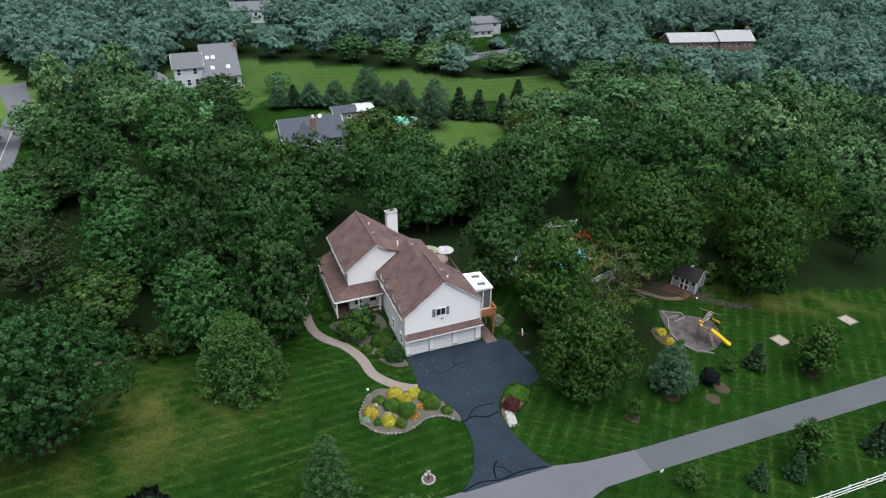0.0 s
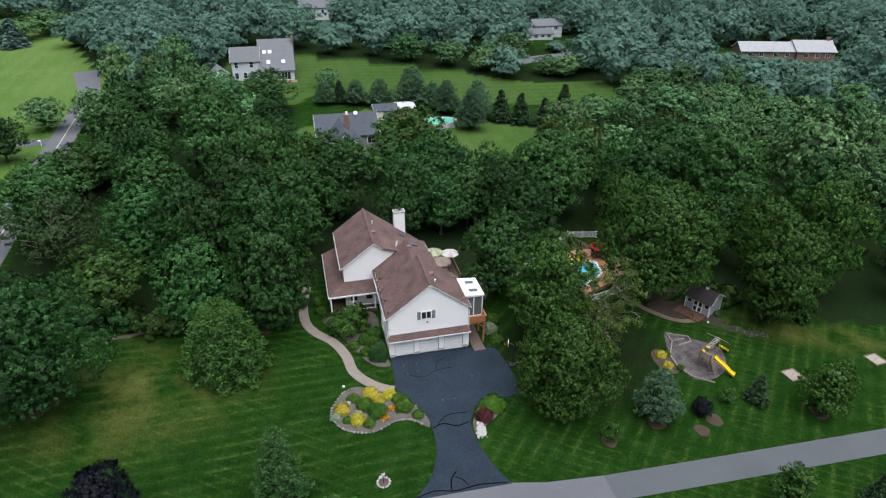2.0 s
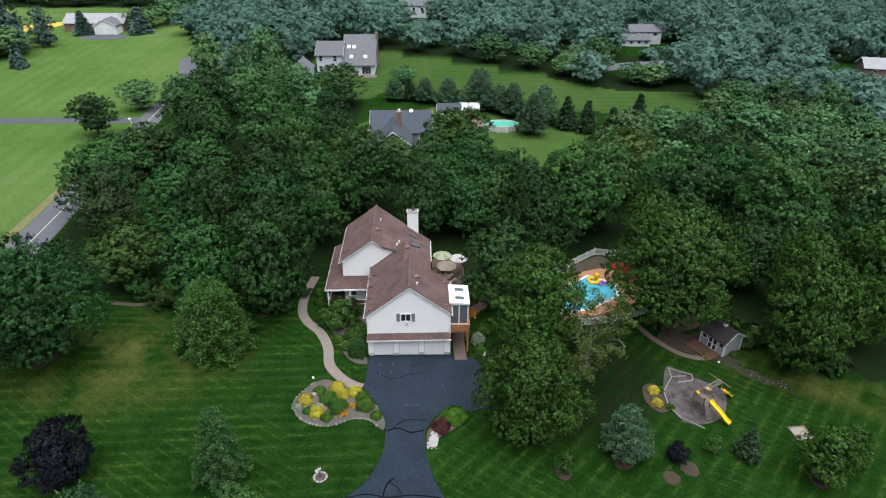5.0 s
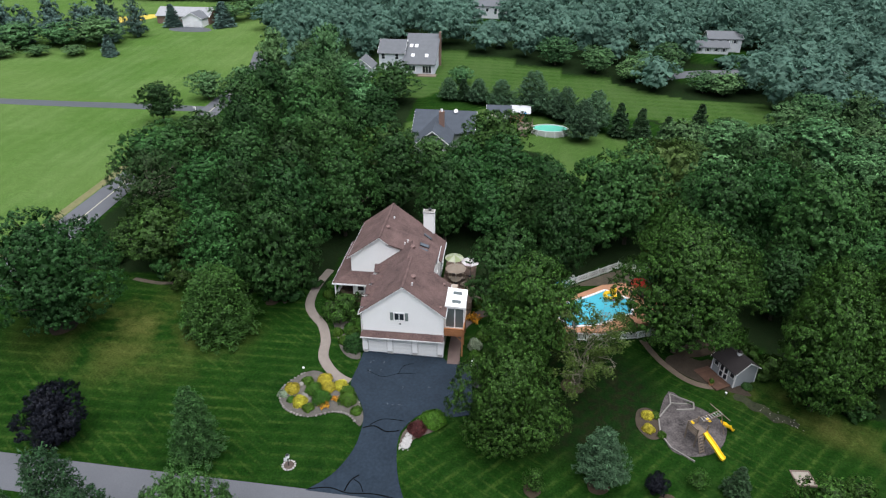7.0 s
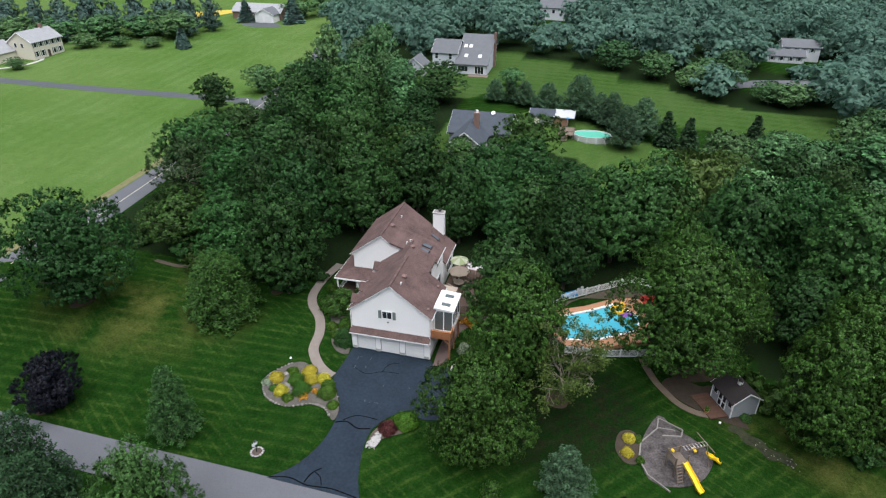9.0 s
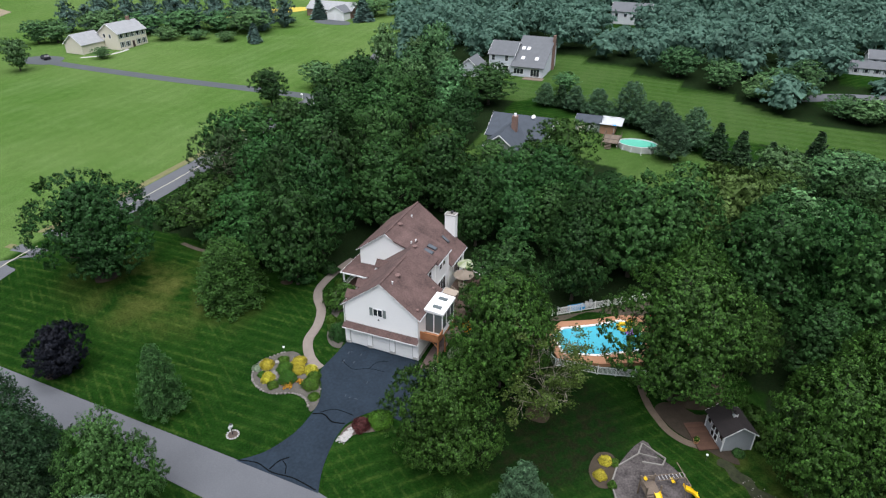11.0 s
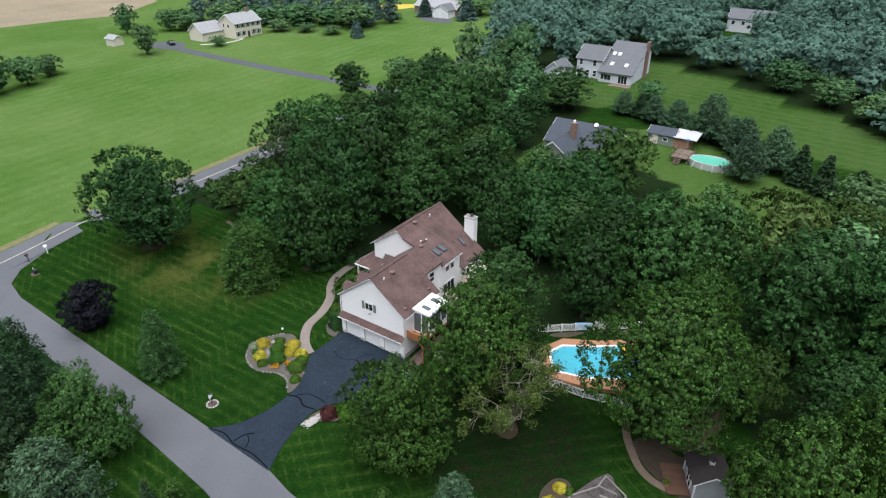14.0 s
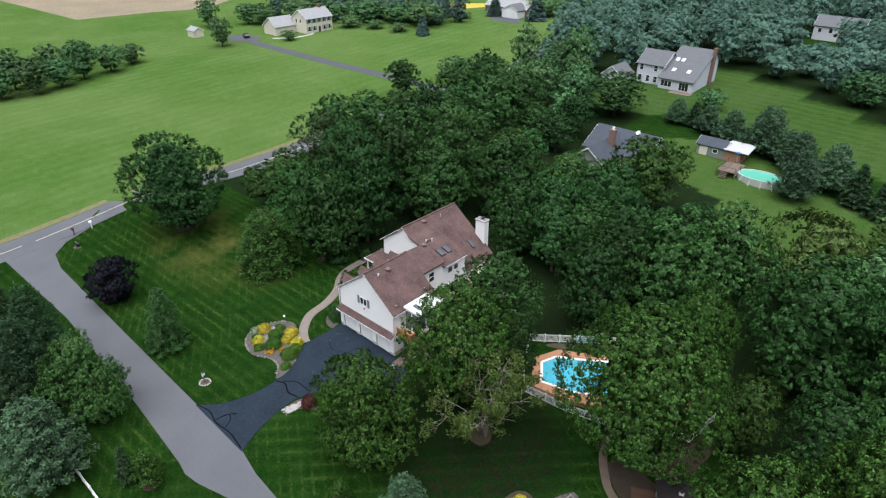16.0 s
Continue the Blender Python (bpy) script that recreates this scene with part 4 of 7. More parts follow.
def plant(grove, rows, label=""):
    """Rows of x, y, top of the crown above sea level, crown radius."""
    for x, y, top, r in rows:
        TREE_NO[0] += 1
        h = top - ground_z(x, y)
        grove.put(x, y, h, r, (TREE_NO[0] * 137.5) % 360, TREE_NO[0], label=label)
        TAKEN.append((x, y, r))


# trees that stand singly or at the edge of the woods
plant(bright, [(20.3, -0.2, 15.4, 5.6)], "large light green maple beside the house")
plant(bushy, [(18.0, -12.0, 11.4, 5.6)])
thin_tree(26.2, -2.4, 11.0, 6.0)
plant(pool_maple, [(39.0, 5.8, 17.4, 7.9)])
plant(bright, [(39.4, 17.8, 15.0, 4.2)], "broad light green tree beside the swimming pool")
plant(bright, [(52.6, -2.6, 15.2, 5.6), (63.5, 2.6, 17.6, 6.0), (58.5, 7.5, 13.0, 5.0)], "full green tree behind the shed")
plant(oak, [(17.1, 10.8, 13.6, 5.3), (24.5, 20.5, 14.6, 4.6), (24.2, 28.5, 14.4, 5.0), (56, 31.5, 16.8, 5.5), (31, 30, 17.4, 6.2), (36.5, 33, 18.2, 6.0), (48, 26.5, 18.0, 6.6), (61, 23.5, 19.0, 6.6)])
plant(oak, [(10, 34.5, 15.4, 5.6), (16, 41, 15.6, 5.6), (-2.5, 38, 17.4, 6), (-9.5, 28.5, 16.6, 5.6), (7.0, 29.0, 15.6, 4.6), (-14, 37, 21, 6)])
plant(oak, [(-13.2, 8.8, 17.4, 5.2), (-14.0, 17.0, 19.4, 5.6), (-20.5, 18.0, 17.6, 5.0), (-24.5, 24.5, 17.2, 5.2), (-22.6, 10.6, 14.4, 5.0), (-31.8, 28.5, 15.2, 5.8), (22.5, 33, 15, 5), (54, 15, 10.5, 4.5)])
plant(inner, [(-24, 57.5, 18.4, 6), (-24.5, 64, 20.8, 6), (-17, 27.5, 19.8, 5.4), (-33, 45, 14, 6), (-18, 47, 15, 6), (70, 12, 17, 6)])
plant(inner, [(13.5, 29.5, 12.4, 4.4), (18.5, 31.0, 13.2, 4.4)])
plant(oak, [(22.6, 7.0, 8.4, 2.9)], "small dark green tree beside the pool fence")
plant(olive, [(46.8, 13.6, 9.2, 3.2)])
plant(airy, [(-44.5, 32.5, 13.0, 6.6)])
plant(inner_light, [(8.6, 50.4, 11.4, 4.5), (1.8, 52.6, 10.6, 4.2)])
plant(olive, [(-35.2, 16.5, 11, 5.8), (-5.2, 43, 16.2, 5.6), (14.6, 57, 15.0, 6.2)])
plant(weeping, [(-19.2, 1.8, 9.8, 5.5)])
plant(lawn_oak, [(-38.4, -1.8, 18.4, 8.0)], "large roadside tree on the lawn")
plant(inner, [(-41.5, 81.5, 18.4, 5.6), (-44, 74, 16, 6.0), (-43, 62, 10.5, 5), (-25, 74, 17.4, 5.6), (-66.4, 77.2, 12.8, 4.9), (-14, 98.5, 14.2, 7.4)])
plant(willow, [(44, 47.5, 13.2, 7.2)])
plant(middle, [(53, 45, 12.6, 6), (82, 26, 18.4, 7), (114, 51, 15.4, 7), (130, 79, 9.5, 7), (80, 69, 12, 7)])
plant(pine, [(27.4, -15.7, 5.4, 3.1)])
plant(pine, [(22.0, 97.0, 13.0, 6.0), (30, 92, 10.5, 4.6), (37, 88, 11.0, 5.0), (33, 79.5, 11.2, 4.6), (14, 99.5, 10.0, 4.4), (8, 101.5, 9.6, 4.0), (0, 103, 9.2, 3.6), (27, 95, 9.5, 4.2)], "blue-green pine beside the far lawn")
plant(spruce, [(40.7, -15.6, 2.0, 1.7), (4, 103.5, 9.0, 3.0), (42, 84, 9.6, 3.4), (46.5, 82, 9.0, 3.4), (52, 80, 8.0, 3.4), (61.6, 90, 8.4, 3.2)])
plant(lane_pine, [(-18.8, -29.6, 12.0, 4.5), (-15.0, -32.6, 11.0, 4.4), (-12.2, -35.8, 9.6, 4.6), (-24.5, -31.5, 10.5, 4.2)])
plant(pine, [(-2.6, -35.4, 8.8, 4.9)], "blue-green pine beside the lane")
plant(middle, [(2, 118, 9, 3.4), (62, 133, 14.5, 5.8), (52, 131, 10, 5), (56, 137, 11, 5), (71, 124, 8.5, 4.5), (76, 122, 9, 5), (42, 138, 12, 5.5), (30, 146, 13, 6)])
plant(spruce, [(3.2, -30.4, 3.2, 1.3), (27.2, -29.6, 1.2, 1.3), (31.5, -30.2, 1.6, 1.3), (43, -30.4, 1.8, 1.6), (47, -29.5, 1.6, 1.6)])
plant(sapling, [(33.9, -29.3, 4.0, 2.4), (46.8, -18.7, 5.0, 2.8), (50.8, -16.6, 2.8, 2.2)])
plant(lane_tree, [(-8.2, -29.0, 10.8, 4.3)])
plant(sapling, [(20.8, -17.8, 1.6, 1.1), (5.4, -29.2, 3.4, 1.7), (20.6, -27.6, 1.2, 1.5), (37.2, -15.0, 0.4, 1.1)], "small light green sapling")
plant(plum, [(-28.8, -17.6, 6.4, 3.3)])
plant(plum, [(32.9, -16.3, 0.6, 1.2)], "small dark purple-leaved shrub tree")
plant(feather, [(-13.3, -17.6, 8.2, 3.0)])
plant(inner_light, [(-49.0, 40, 14.0, 6.0), (-50, 50, 12.4, 5.6), (-46.5, 58, 12, 5.4), (-50.5, 61, 10, 4.6)], "full green tree beside the road")
# hedgerow, farmstead and orchard trees to the west
plant(middle, [(-63.5, 96, 11, 4.6), (-199, 95, 15, 4.4), (-161.5, 78.7, 13.2, 4.3), (-190, 108, 12, 5), (-150, 100, 7, 3), (-185, 112, 12, 6), (-178, 128, 14, 8), (-165, 136, 13, 8), (-152, 142, 14, 8)])
plant(middle, [(-140, 148, 13, 7), (-128, 150, 15, 8), (-150, 130, 9, 5), (-140, 134, 8, 4), (-128, 136, 8, 4), (-100, 196, 14, 7), (-92, 206, 16, 8), (-126, 172, 8, 4)])
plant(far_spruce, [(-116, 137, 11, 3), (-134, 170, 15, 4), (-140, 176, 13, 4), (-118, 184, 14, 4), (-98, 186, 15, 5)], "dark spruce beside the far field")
plant(middle, [(-152, 4, 9, 5), (-150, 12, 11, 5), (-152, 20, 9.5, 5), (-156, 28, 13, 5), (-158, 37, 10, 4.8), (-163, 46, 8, 4.2), (-160, 10, 12, 5.5), (-164, 22, 11, 5), (-172, 32, 9, 5)], "scrubby tree in a field hedgerow")


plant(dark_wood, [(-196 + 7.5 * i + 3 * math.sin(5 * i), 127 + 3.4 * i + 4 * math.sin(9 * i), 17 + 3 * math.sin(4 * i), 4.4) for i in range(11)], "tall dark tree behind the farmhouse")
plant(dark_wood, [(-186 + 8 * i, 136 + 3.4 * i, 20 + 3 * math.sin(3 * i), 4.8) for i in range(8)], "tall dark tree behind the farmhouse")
# far houses and lawns that trees must not hide from the camera's path
SIGHTLINES = [(84, 160, 4.5), (160, 132, 17), (6, 212, 3), (0, 60, 7), (24, 66, 6), (30, 80, 6), (15, 88, 4), (50, 103, 10), (72, 101, 9), (-10, 120, 10), (74, 138, 4)]


def sightline_height(x, y):
    """How tall a tree may be before it hides a far house or lawn from the camera."""
    low = 99.0
    for hx, hy, w in SIGHTLINES:
        ux, uy = 15 - hx, -42 - hy
        far = math.hypot(ux, uy)
        d = ((x - hx) * ux + (y - hy) * uy) / far
        side = abs((x - hx) * uy - (y - hy) * ux) / far
        if -3 < d < 0.75 * far and side < w + 0.13 * d:
            low = min(low, 0.8 + (50 - ground_z(hx, hy)) / far * 0.93 * max(d, 0))
    return low


# the woods
def fill_woods():
    rng = random.Random(5)
    far_p, far_n, far_s = [], [], []
    shapes = [crown_points(np.random.default_rng(900 + q), 14.0, 6.0, 110, 5, 0.7, 0.2, 0.58, 2.0, 16) for q in range(6)]
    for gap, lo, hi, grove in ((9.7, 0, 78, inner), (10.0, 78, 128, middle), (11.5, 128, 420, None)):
        k = int(440 / gap)
        for i in range(-k, k + 1):
            for j in range(-8, k + 1):
                x = (i + 0.5 * (j % 2)) * gap + rng.uniform(-0.3, 0.3) * gap
                y = j * gap * 0.9 + rng.uniform(-0.3, 0.3) * gap
                far = math.hypot(x - 8, y - 5)
                size, width = rng.uniform(0.70, 1.28), rng.uniform(0.46, 0.58)
                turn, n, pick = rng.uniform(0, 360), rng.randrange(100), rng.random()
                if not (lo <= far < hi) or not wooded(x, y) or y < -6 or y > 370:
                    continue
                if x > 1.62 * (y + 58) - 2 or x < 20 - 1.0 * (y + 62):
                    continue
                if any(math.hypot(x - a, y - b_) < 0.72 * r + 4.0 for a, b_, r in TAKEN):
                    continue
                h = 13.0 * size
                if -30 < x < 12 and 8 < y < 66:
                    h = 9.0 * size
                elif -10 < x < 55 and 42 < y < 64:
                    h = 8.5 * size
                elif x < -38 and 20 < y < 100:
                    h = 8.5 * size
                elif 40 < x < 100 and 40 < y < 110:
                    h = 11 * size
                elif 40 < x < 80 and 0 < y < 34:
                    h = 8.5 * size
                if x < -45 and y < 36 or 42 < x < 57 and 1 < y < 22:
                    continue
                r = gap * width * (0.86 if grove is None else 0.88)
                top = sightline_height(x, y)
                if top < 2.2:
                    continue
                if top < h:
                    h = top
                    r = min(r, 0.55 * h + 1.2)
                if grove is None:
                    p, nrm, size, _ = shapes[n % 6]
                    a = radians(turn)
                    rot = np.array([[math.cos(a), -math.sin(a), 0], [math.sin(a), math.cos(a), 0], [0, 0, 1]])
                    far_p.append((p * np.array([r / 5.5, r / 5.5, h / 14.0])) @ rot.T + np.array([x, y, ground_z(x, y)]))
                    # leaves tipped upward to brighten the far woods
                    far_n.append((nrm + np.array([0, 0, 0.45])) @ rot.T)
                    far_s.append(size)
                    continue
                g = (olive if pick < 0.05 else inner_light if pick < 0.42 else inner) if grove is inner else grove
                g.put(x, y, h, r, turn, n)
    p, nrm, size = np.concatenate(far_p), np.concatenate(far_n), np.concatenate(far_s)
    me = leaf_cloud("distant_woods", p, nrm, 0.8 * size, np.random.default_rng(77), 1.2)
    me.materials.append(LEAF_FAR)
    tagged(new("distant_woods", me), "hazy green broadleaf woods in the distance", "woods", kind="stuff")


fill_woods()


# ---- the white house ----
house = thing("house", "white-sided two-storey house with brown shingle roof and three-car garage", "house")
K, RX, RZ = 0.765, 5.1, 9.9


def roof_z(x):
    return RZ - K * abs(x - RX)


def window_unit(parent, x, y, z, w, h, face, bars=1, shutters=False, grid=False):
    """A framed window on a wall that faces -y, +x or -x."""
    fr = bmesh.new()
    t = 0.09

    def put(bm, u0, u1, d0, d1, z0, z1):
        if face == "-y":
            box(bm, x + u0, x + u1, y - d1, y - d0, z + z0, z + z1)
        elif face == "+y":
            box(bm, x + u0, x + u1, y + d0, y + d1, z + z0, z + z1)
        elif face == "+x":
            box(bm, x + d0, x + d1, y + u0, y + u1, z + z0, z + z1)
        else:
            box(bm, x - d1, x - d0, y + u0, y + u1, z + z0, z + z1)
    put(fr, -w / 2 - t, -w / 2, 0.0, 0.07, -t, h + t)
    put(fr, w / 2, w / 2 + t, 0.0, 0.07, -t, h + t)
    put(fr, -w / 2, w / 2, 0.0, 0.07, -t, 0)
    put(fr, -w / 2, w / 2, 0.0, 0.07, h, h + t)
    for i in range(bars):
        u = -w / 2 + w * (i + 1) / (bars + 1)
        put(fr, u - 0.035, u + 0.035, 0.0, 0.06, 0, h)
    if grid:
        put(fr, -w / 2, w / 2, 0.0, 0.055, h / 2 - 0.03, h / 2 + 0.03)
    win = part("window", fr, TRIM, parent)
    edges = [-w / 2 + w * i / (bars + 1) for i in range(bars + 2)]
    for a, b_ in zip(edges[:-1], edges[1:]):
        bm = bmesh.new()
        put(bm, a + 0.02, b_ - 0.02, 0.0, 0.03, 0.0, h)
        part("pane", bm, GLASS, win)
    if shutters:
        for s in (-1, 1):
            bm = bmesh.new()
            c = s * (w / 2 + t + 0.24)
            put(bm, c - 0.2, c + 0.2, 0.0, 0.05, -t, h + t)
            for q in range(6):
                put(bm, c - 0.16, c + 0.16, 0.05, 0.07, 0.02 + q * (h / 6), 0.02 + q * (h / 6) + h / 10)
            part("shutter", bm, SHUTTER, parent, "grey-green louvred shutter")
    return win


def build_house():
    # walls
    part("garage_wall", prism(bmesh.new(), [(0, -0.4), (9.9, -0.4), (9.9, 5.95), (RX, 9.66), (0, 5.72)], "y", 0, 7.0), SIDING, house)
    part("connector_wall", prism(bmesh.new(), [(0.3, -0.4), (7.5, -0.4), (7.5, 7.35), (4.4, 8.75), (0.3, 5.7)], "y", 6.95, 11.55), SIDING, house)
    part("front_wall", prism(bmesh.new(), [(-4.15, -0.2), (7.5, -0.2), (7.5, 6.6), (1.2, 8.75), (0.0, 9.7), (-4.15, 6.6)], "y", 11.7, 16.1), SIDING, house)
    part("back_wall", prism(bmesh.new(), [(-4.15, -0.2), (7.6, -0.2), (7.6, 3.95), (0.0, 9.7), (-4.15, 6.6)], "y", 16.05, 22.1), SIDING, house)
    part("foundation", boxes((-0.03, 9.93, 0.02, 7.0, -0.5, 0.35)), FOUND, house, "grey concrete foundation strip")
    # clapboards on the gable wall
    for q in range(23):
        zz = 3.2 + q * 0.28
        half = 4.9 if zz < 5.6 else (9.6 - zz) / K - 0.2
        if half > 0.2:
            part("siding_board", boxes((max(0.02, RX - half), min(9.88, RX + half), -0.006, 0.0, zz, zz + 0.262)), SIDING, house)
    # roofs
    part("garage_roof", slabs(0.2, [(RX, -0.22, RZ), (RX, 7.2, RZ), (-0.37, 7.2, roof_z(-0.37)), (-0.37, -0.22, roof_z(-0.37))],
                              [(RX, -0.22, RZ), (10.2, -0.22, roof_z(10.2)), (10.2, 7.2, roof_z(10.2)), (RX, 7.2, RZ)]), SHINGLE, house)
    cz = roof_z(4.4) - 0.12
    part("connector_roof", slabs(0.2, [(4.4, 6.9, cz), (4.4, 12.6, cz), (-0.3, 12.6, cz - K * 4.7), (-0.3, 6.9, cz - K * 4.7)],
                                 [(4.4, 6.9, cz), (7.8, 6.9, 7.5), (7.8, 11.6, 7.5), (4.4, 11.6, cz)]), SHINGLE, house)
    A = (0.0, 9.98)
    left = (-4.55, 6.6)
    k1, k2 = (1.2, 9.05), (7.82, 6.8)
    br = (7.95, 9.98 - 0.75 * 7.95)
    y0, y1, y2 = 11.4, 16.2, 22.4
    part("main_roof", slabs(0.2, [(A[0], y0, A[1]), (A[0], y2, A[1]), (left[0], y2, left[1]), (left[0], y0, left[1])],
                            [(A[0], y0, A[1]), (k1[0], y0, k1[1]), (k1[0], y1, k1[1]), (A[0], y1, A[1])],
                            [(k1[0], y0, k1[1]), (k2[0], y0, k2[1]), (k2[0], y1, k2[1]), (k1[0], y1, k1[1])],
                            [(A[0], y1, A[1]), (br[0], y1, br[1]), (br[0], y2, br[1]), (A[0], y2, A[1])]), SHINGLE, house)
    part("ridge_cap", boxes((RX - 0.14, RX + 0.14, -0.22, 7.2, RZ - 0.1, RZ + 0.02)), SHINGLE, house)
    part("ridge_cap", boxes((-0.14, 0.14, y0, y2, 9.88, 10.0)), SHINGLE, house)
    part("gable_cheek", prism(bmesh.new(), [(1.3, 8.7), (7.55, 6.6), (7.55, 6.2), (6.0, 4.3), (1.3, 6.65)], "y", 16.08, 16.17), SIDING, house)
    # rake boards and gutters
    for a, b_ in (((RX, RZ), (-0.37, roof_z(-0.37))), ((RX, RZ), (10.2, roof_z(10.2)))):
        bm = bmesh.new()
        prism(bm, [(a[0], a[1] - 0.06), (b_[0], b_[1] - 0.06), (b_[0], b_[1] - 0.16), (a[0], a[1] - 0.16)], "y", -0.245, -0.222)
        part("rake_board", bm, TRIM, house)
    for a, b_ in ((A, left), (A, k1)):
        bm = bmesh.new()
        prism(bm, [(a[0], a[1] - 0.08), (b_[0], b_[1] - 0.09), (b_[0], b_[1] - 0.17), (a[0], a[1] - 0.17)], "y", y0 - 0.03, y0 - 0.003)
        part("rake_board", bm, TRIM, house)
    for x, ya, yb, z in ((-0.42, -0.22, 9.6, 5.66), (10.25, -0.22, 7.2, 5.9), (left[0] - 0.05, y0, y2, left[1] - 0.1), (7.87, y0, y1, 6.7), (8.0, y1, y2, br[1] - 0.1)):
        part("gutter", boxes((x - 0.05, x + 0.04, ya, yb, z - 0.12, z - 0.05)), FARWHITE, house, "white rain gutter")
    for x in (-0.06, 9.96):
        part("downspout", tubes((Vector((x, -0.12, 5.6)), Vector((x, -0.12, 0.1)), 0.05)), TRIM, house)
    # garage front: doors and the pent roof over them
    for x0 in (0.0, 3.02, 6.14, 9.26):
        w = 0.57 if x0 == 0.0 else (0.64 if x0 > 9 else 0.66)
        part("pier", boxes((x0, x0 + w, -0.2, 0.0, 0.0, 2.6)), SIDING, house, "white pier between the garage doors")
        part("pier_base", boxes((x0 + 0.02, x0 + w - 0.02, -0.225, -0.2, 0.0, 0.35)), FOUND, house)
    for x0 in (0.58, 3.69, 6.81):
        fr = part("garage_door", boxes((x0, x0 + 0.05, -0.14, 0.0, 0.0, 2.3), (x0 + 2.37, x0 + 2.42, -0.14, 0.0, 0.0, 2.3), (x0 + 0.05, x0 + 2.37, -0.14, 0, 2.2, 2.3)), FOUND, house, "white sectional garage door in a grey frame")
        for r in range(4):
            z0 = 0.02 + r * 0.547
            bm = boxes((x0 + 0.05, x0 + 2.37, -0.06, -0.01, z0, z0 + 0.535))
            for c in range(4):
                box(bm, x0 + 0.12 + c * 0.57, x0 + 0.60 + c * 0.57, -0.075, -0.06, z0 + 0.09, z0 + 0.45, bevel=0.012)
            part("door_section", bm, PANEL, fr)
    part("pent_roof", slabs(0.09, [(-0.15, -0.72, 2.66), (10.05, -0.72, 2.66), (10.05, -0.003, 3.22), (-0.15, -0.003, 3.22)]), SHINGLE, house, "narrow brown shingle roof over the garage doors")
    part("pent_fascia", boxes((-0.18, 10.08, -0.76, -0.73, 2.52, 2.66), (-0.15, 10.05, -0.72, -0.22, 2.5, 2.54)), TRIM, house)
    window_unit(house, 4.6, 0.0, 5.05, 1.15, 0.95, "-y", 1, True)
    part("flood_lamp", boxes((4.62, 4.8, -0.16, 0, 4.45, 4.6), bevel=0.03), METAL, house, "small dark floodlight")
    # wall dormers on the garage's west side
    for y in (1.3, 4.0, 6.6, 9.3):
        bm = bmesh.new()
        prism(bm, [(y - 0.6, 4.4), (y + 0.6, 4.4), (y + 0.6, 6.4), (y, 7.0), (y - 0.6, 6.4)], "x", -0.16, 1.4)
        dm = part("dormer", bm, SIDING, house, "small gabled wall dormer")
        part("dormer_roof", slabs(0.09, [(-0.22, y, 7.14), (-0.22, y - 0.8, 6.32), (1.7, y - 0.8, 6.32), (1.7, y, 7.14)], [(-0.22, y, 7.14), (1.7, y, 7.14), (1.7, y + 0.8, 6.32), (-0.22, y + 0.8, 6.32)]), SHINGLE, dm)
    for y in (1.6, 5.0):
        window_unit(house, 0.0, y, 1.0, 0.9, 1.3, "-x", 0, False, True)
    part("corner_board", boxes((7.0, 7.58, 11.1, 12.0, 0.0, 6.7)), SIDING, house)
    # windows on the east side
    for y, z in ((9.3, 5.4), (9.3, 2.4)):
        window_unit(house, 7.5, y, z, 0.95, 1.35, "+x", 0, False, True)
    window_unit(house, 7.5, 13.0, 5.2, 0.8, 0.8, "+x", 0)
    window_unit(house, 7.5, 14.2, 5.2, 0.8, 0.8, "+x", 0)
    window_unit(house, 7.5, 13.4, 1.25, 2.6, 2.1, "+x", 2)
    window_unit(house, 7.6, 19.4, 1.25, 3.0, 1.9, "+x", 3)
    window_unit(house, -4.15, 15.0, 4.8, 0.9, 1.3, "-x", 0, True, True)
    window_unit(house, -4.15, 19.0, 4.8, 0.9, 1.3, "-x", 0, True, True)
    for x in (-3.0, -0.9):
        window_unit(house, x, 11.7, 1.2, 0.9, 1.5, "-y", 0, False, True)
    # chimney
    ch = part("chimney", boxes((4.5, 6.15, 22.0, 23.0, 0.0, 8.95), bevel=0.02), SIDING, house, "tall white-sided chimney")
    part("chimney_cap", boxes((4.43, 6.22, 21.93, 23.07, 8.80, 8.99), bevel=0.02), FOUND, ch, "grey metal chimney cap")
    part("chimney_crown", boxes((4.6, 6.05, 22.1, 22.9, 8.985, 9.06), bevel=0.02), STONE, ch)
    part("flue", tubes((Vector((5.45, 22.5, 9.05)), Vector((5.45, 22.5, 9.32)), 0.16), (Vector((5.45, 22.5, 9.32)), Vector((5.45, 22.5, 9.4)), 0.28, 0.22), seg=12), METAL, ch)
    # skylights and vents
    def on_roof(name, x, y, w, d, slope_of, mat_, h=0.12):
        zs = [slope_of(x - w / 2), slope_of(x + w / 2)]
        o = part(name, slabs(0.14, [(x - w / 2, y - d / 2, zs[0] + h), (x + w / 2, y - d / 2, zs[1] + h), (x + w / 2, y + d / 2, zs[1] + h), (x - w / 2, y + d / 2, zs[0] + h)]), mat_, house)
        if name == "skylight":
            part("pane", slabs(0.05, [(x - w / 2 + 0.1, y - d / 2 + 0.1, slope_of(x - w / 2 + 0.1) + h + 0.03), (x + w / 2 - 0.1, y - d / 2 + 0.1, slope_of(x + w / 2 - 0.1) + h + 0.03),
                                      (x + w / 2 - 0.1, y + d / 2 - 0.1, slope_of(x + w / 2 - 0.1) + h + 0.03), (x - w / 2 + 0.1, y + d / 2 - 0.1, slope_of(x - w / 2 + 0.1) + h + 0.03)]), SKYGLASS, o)

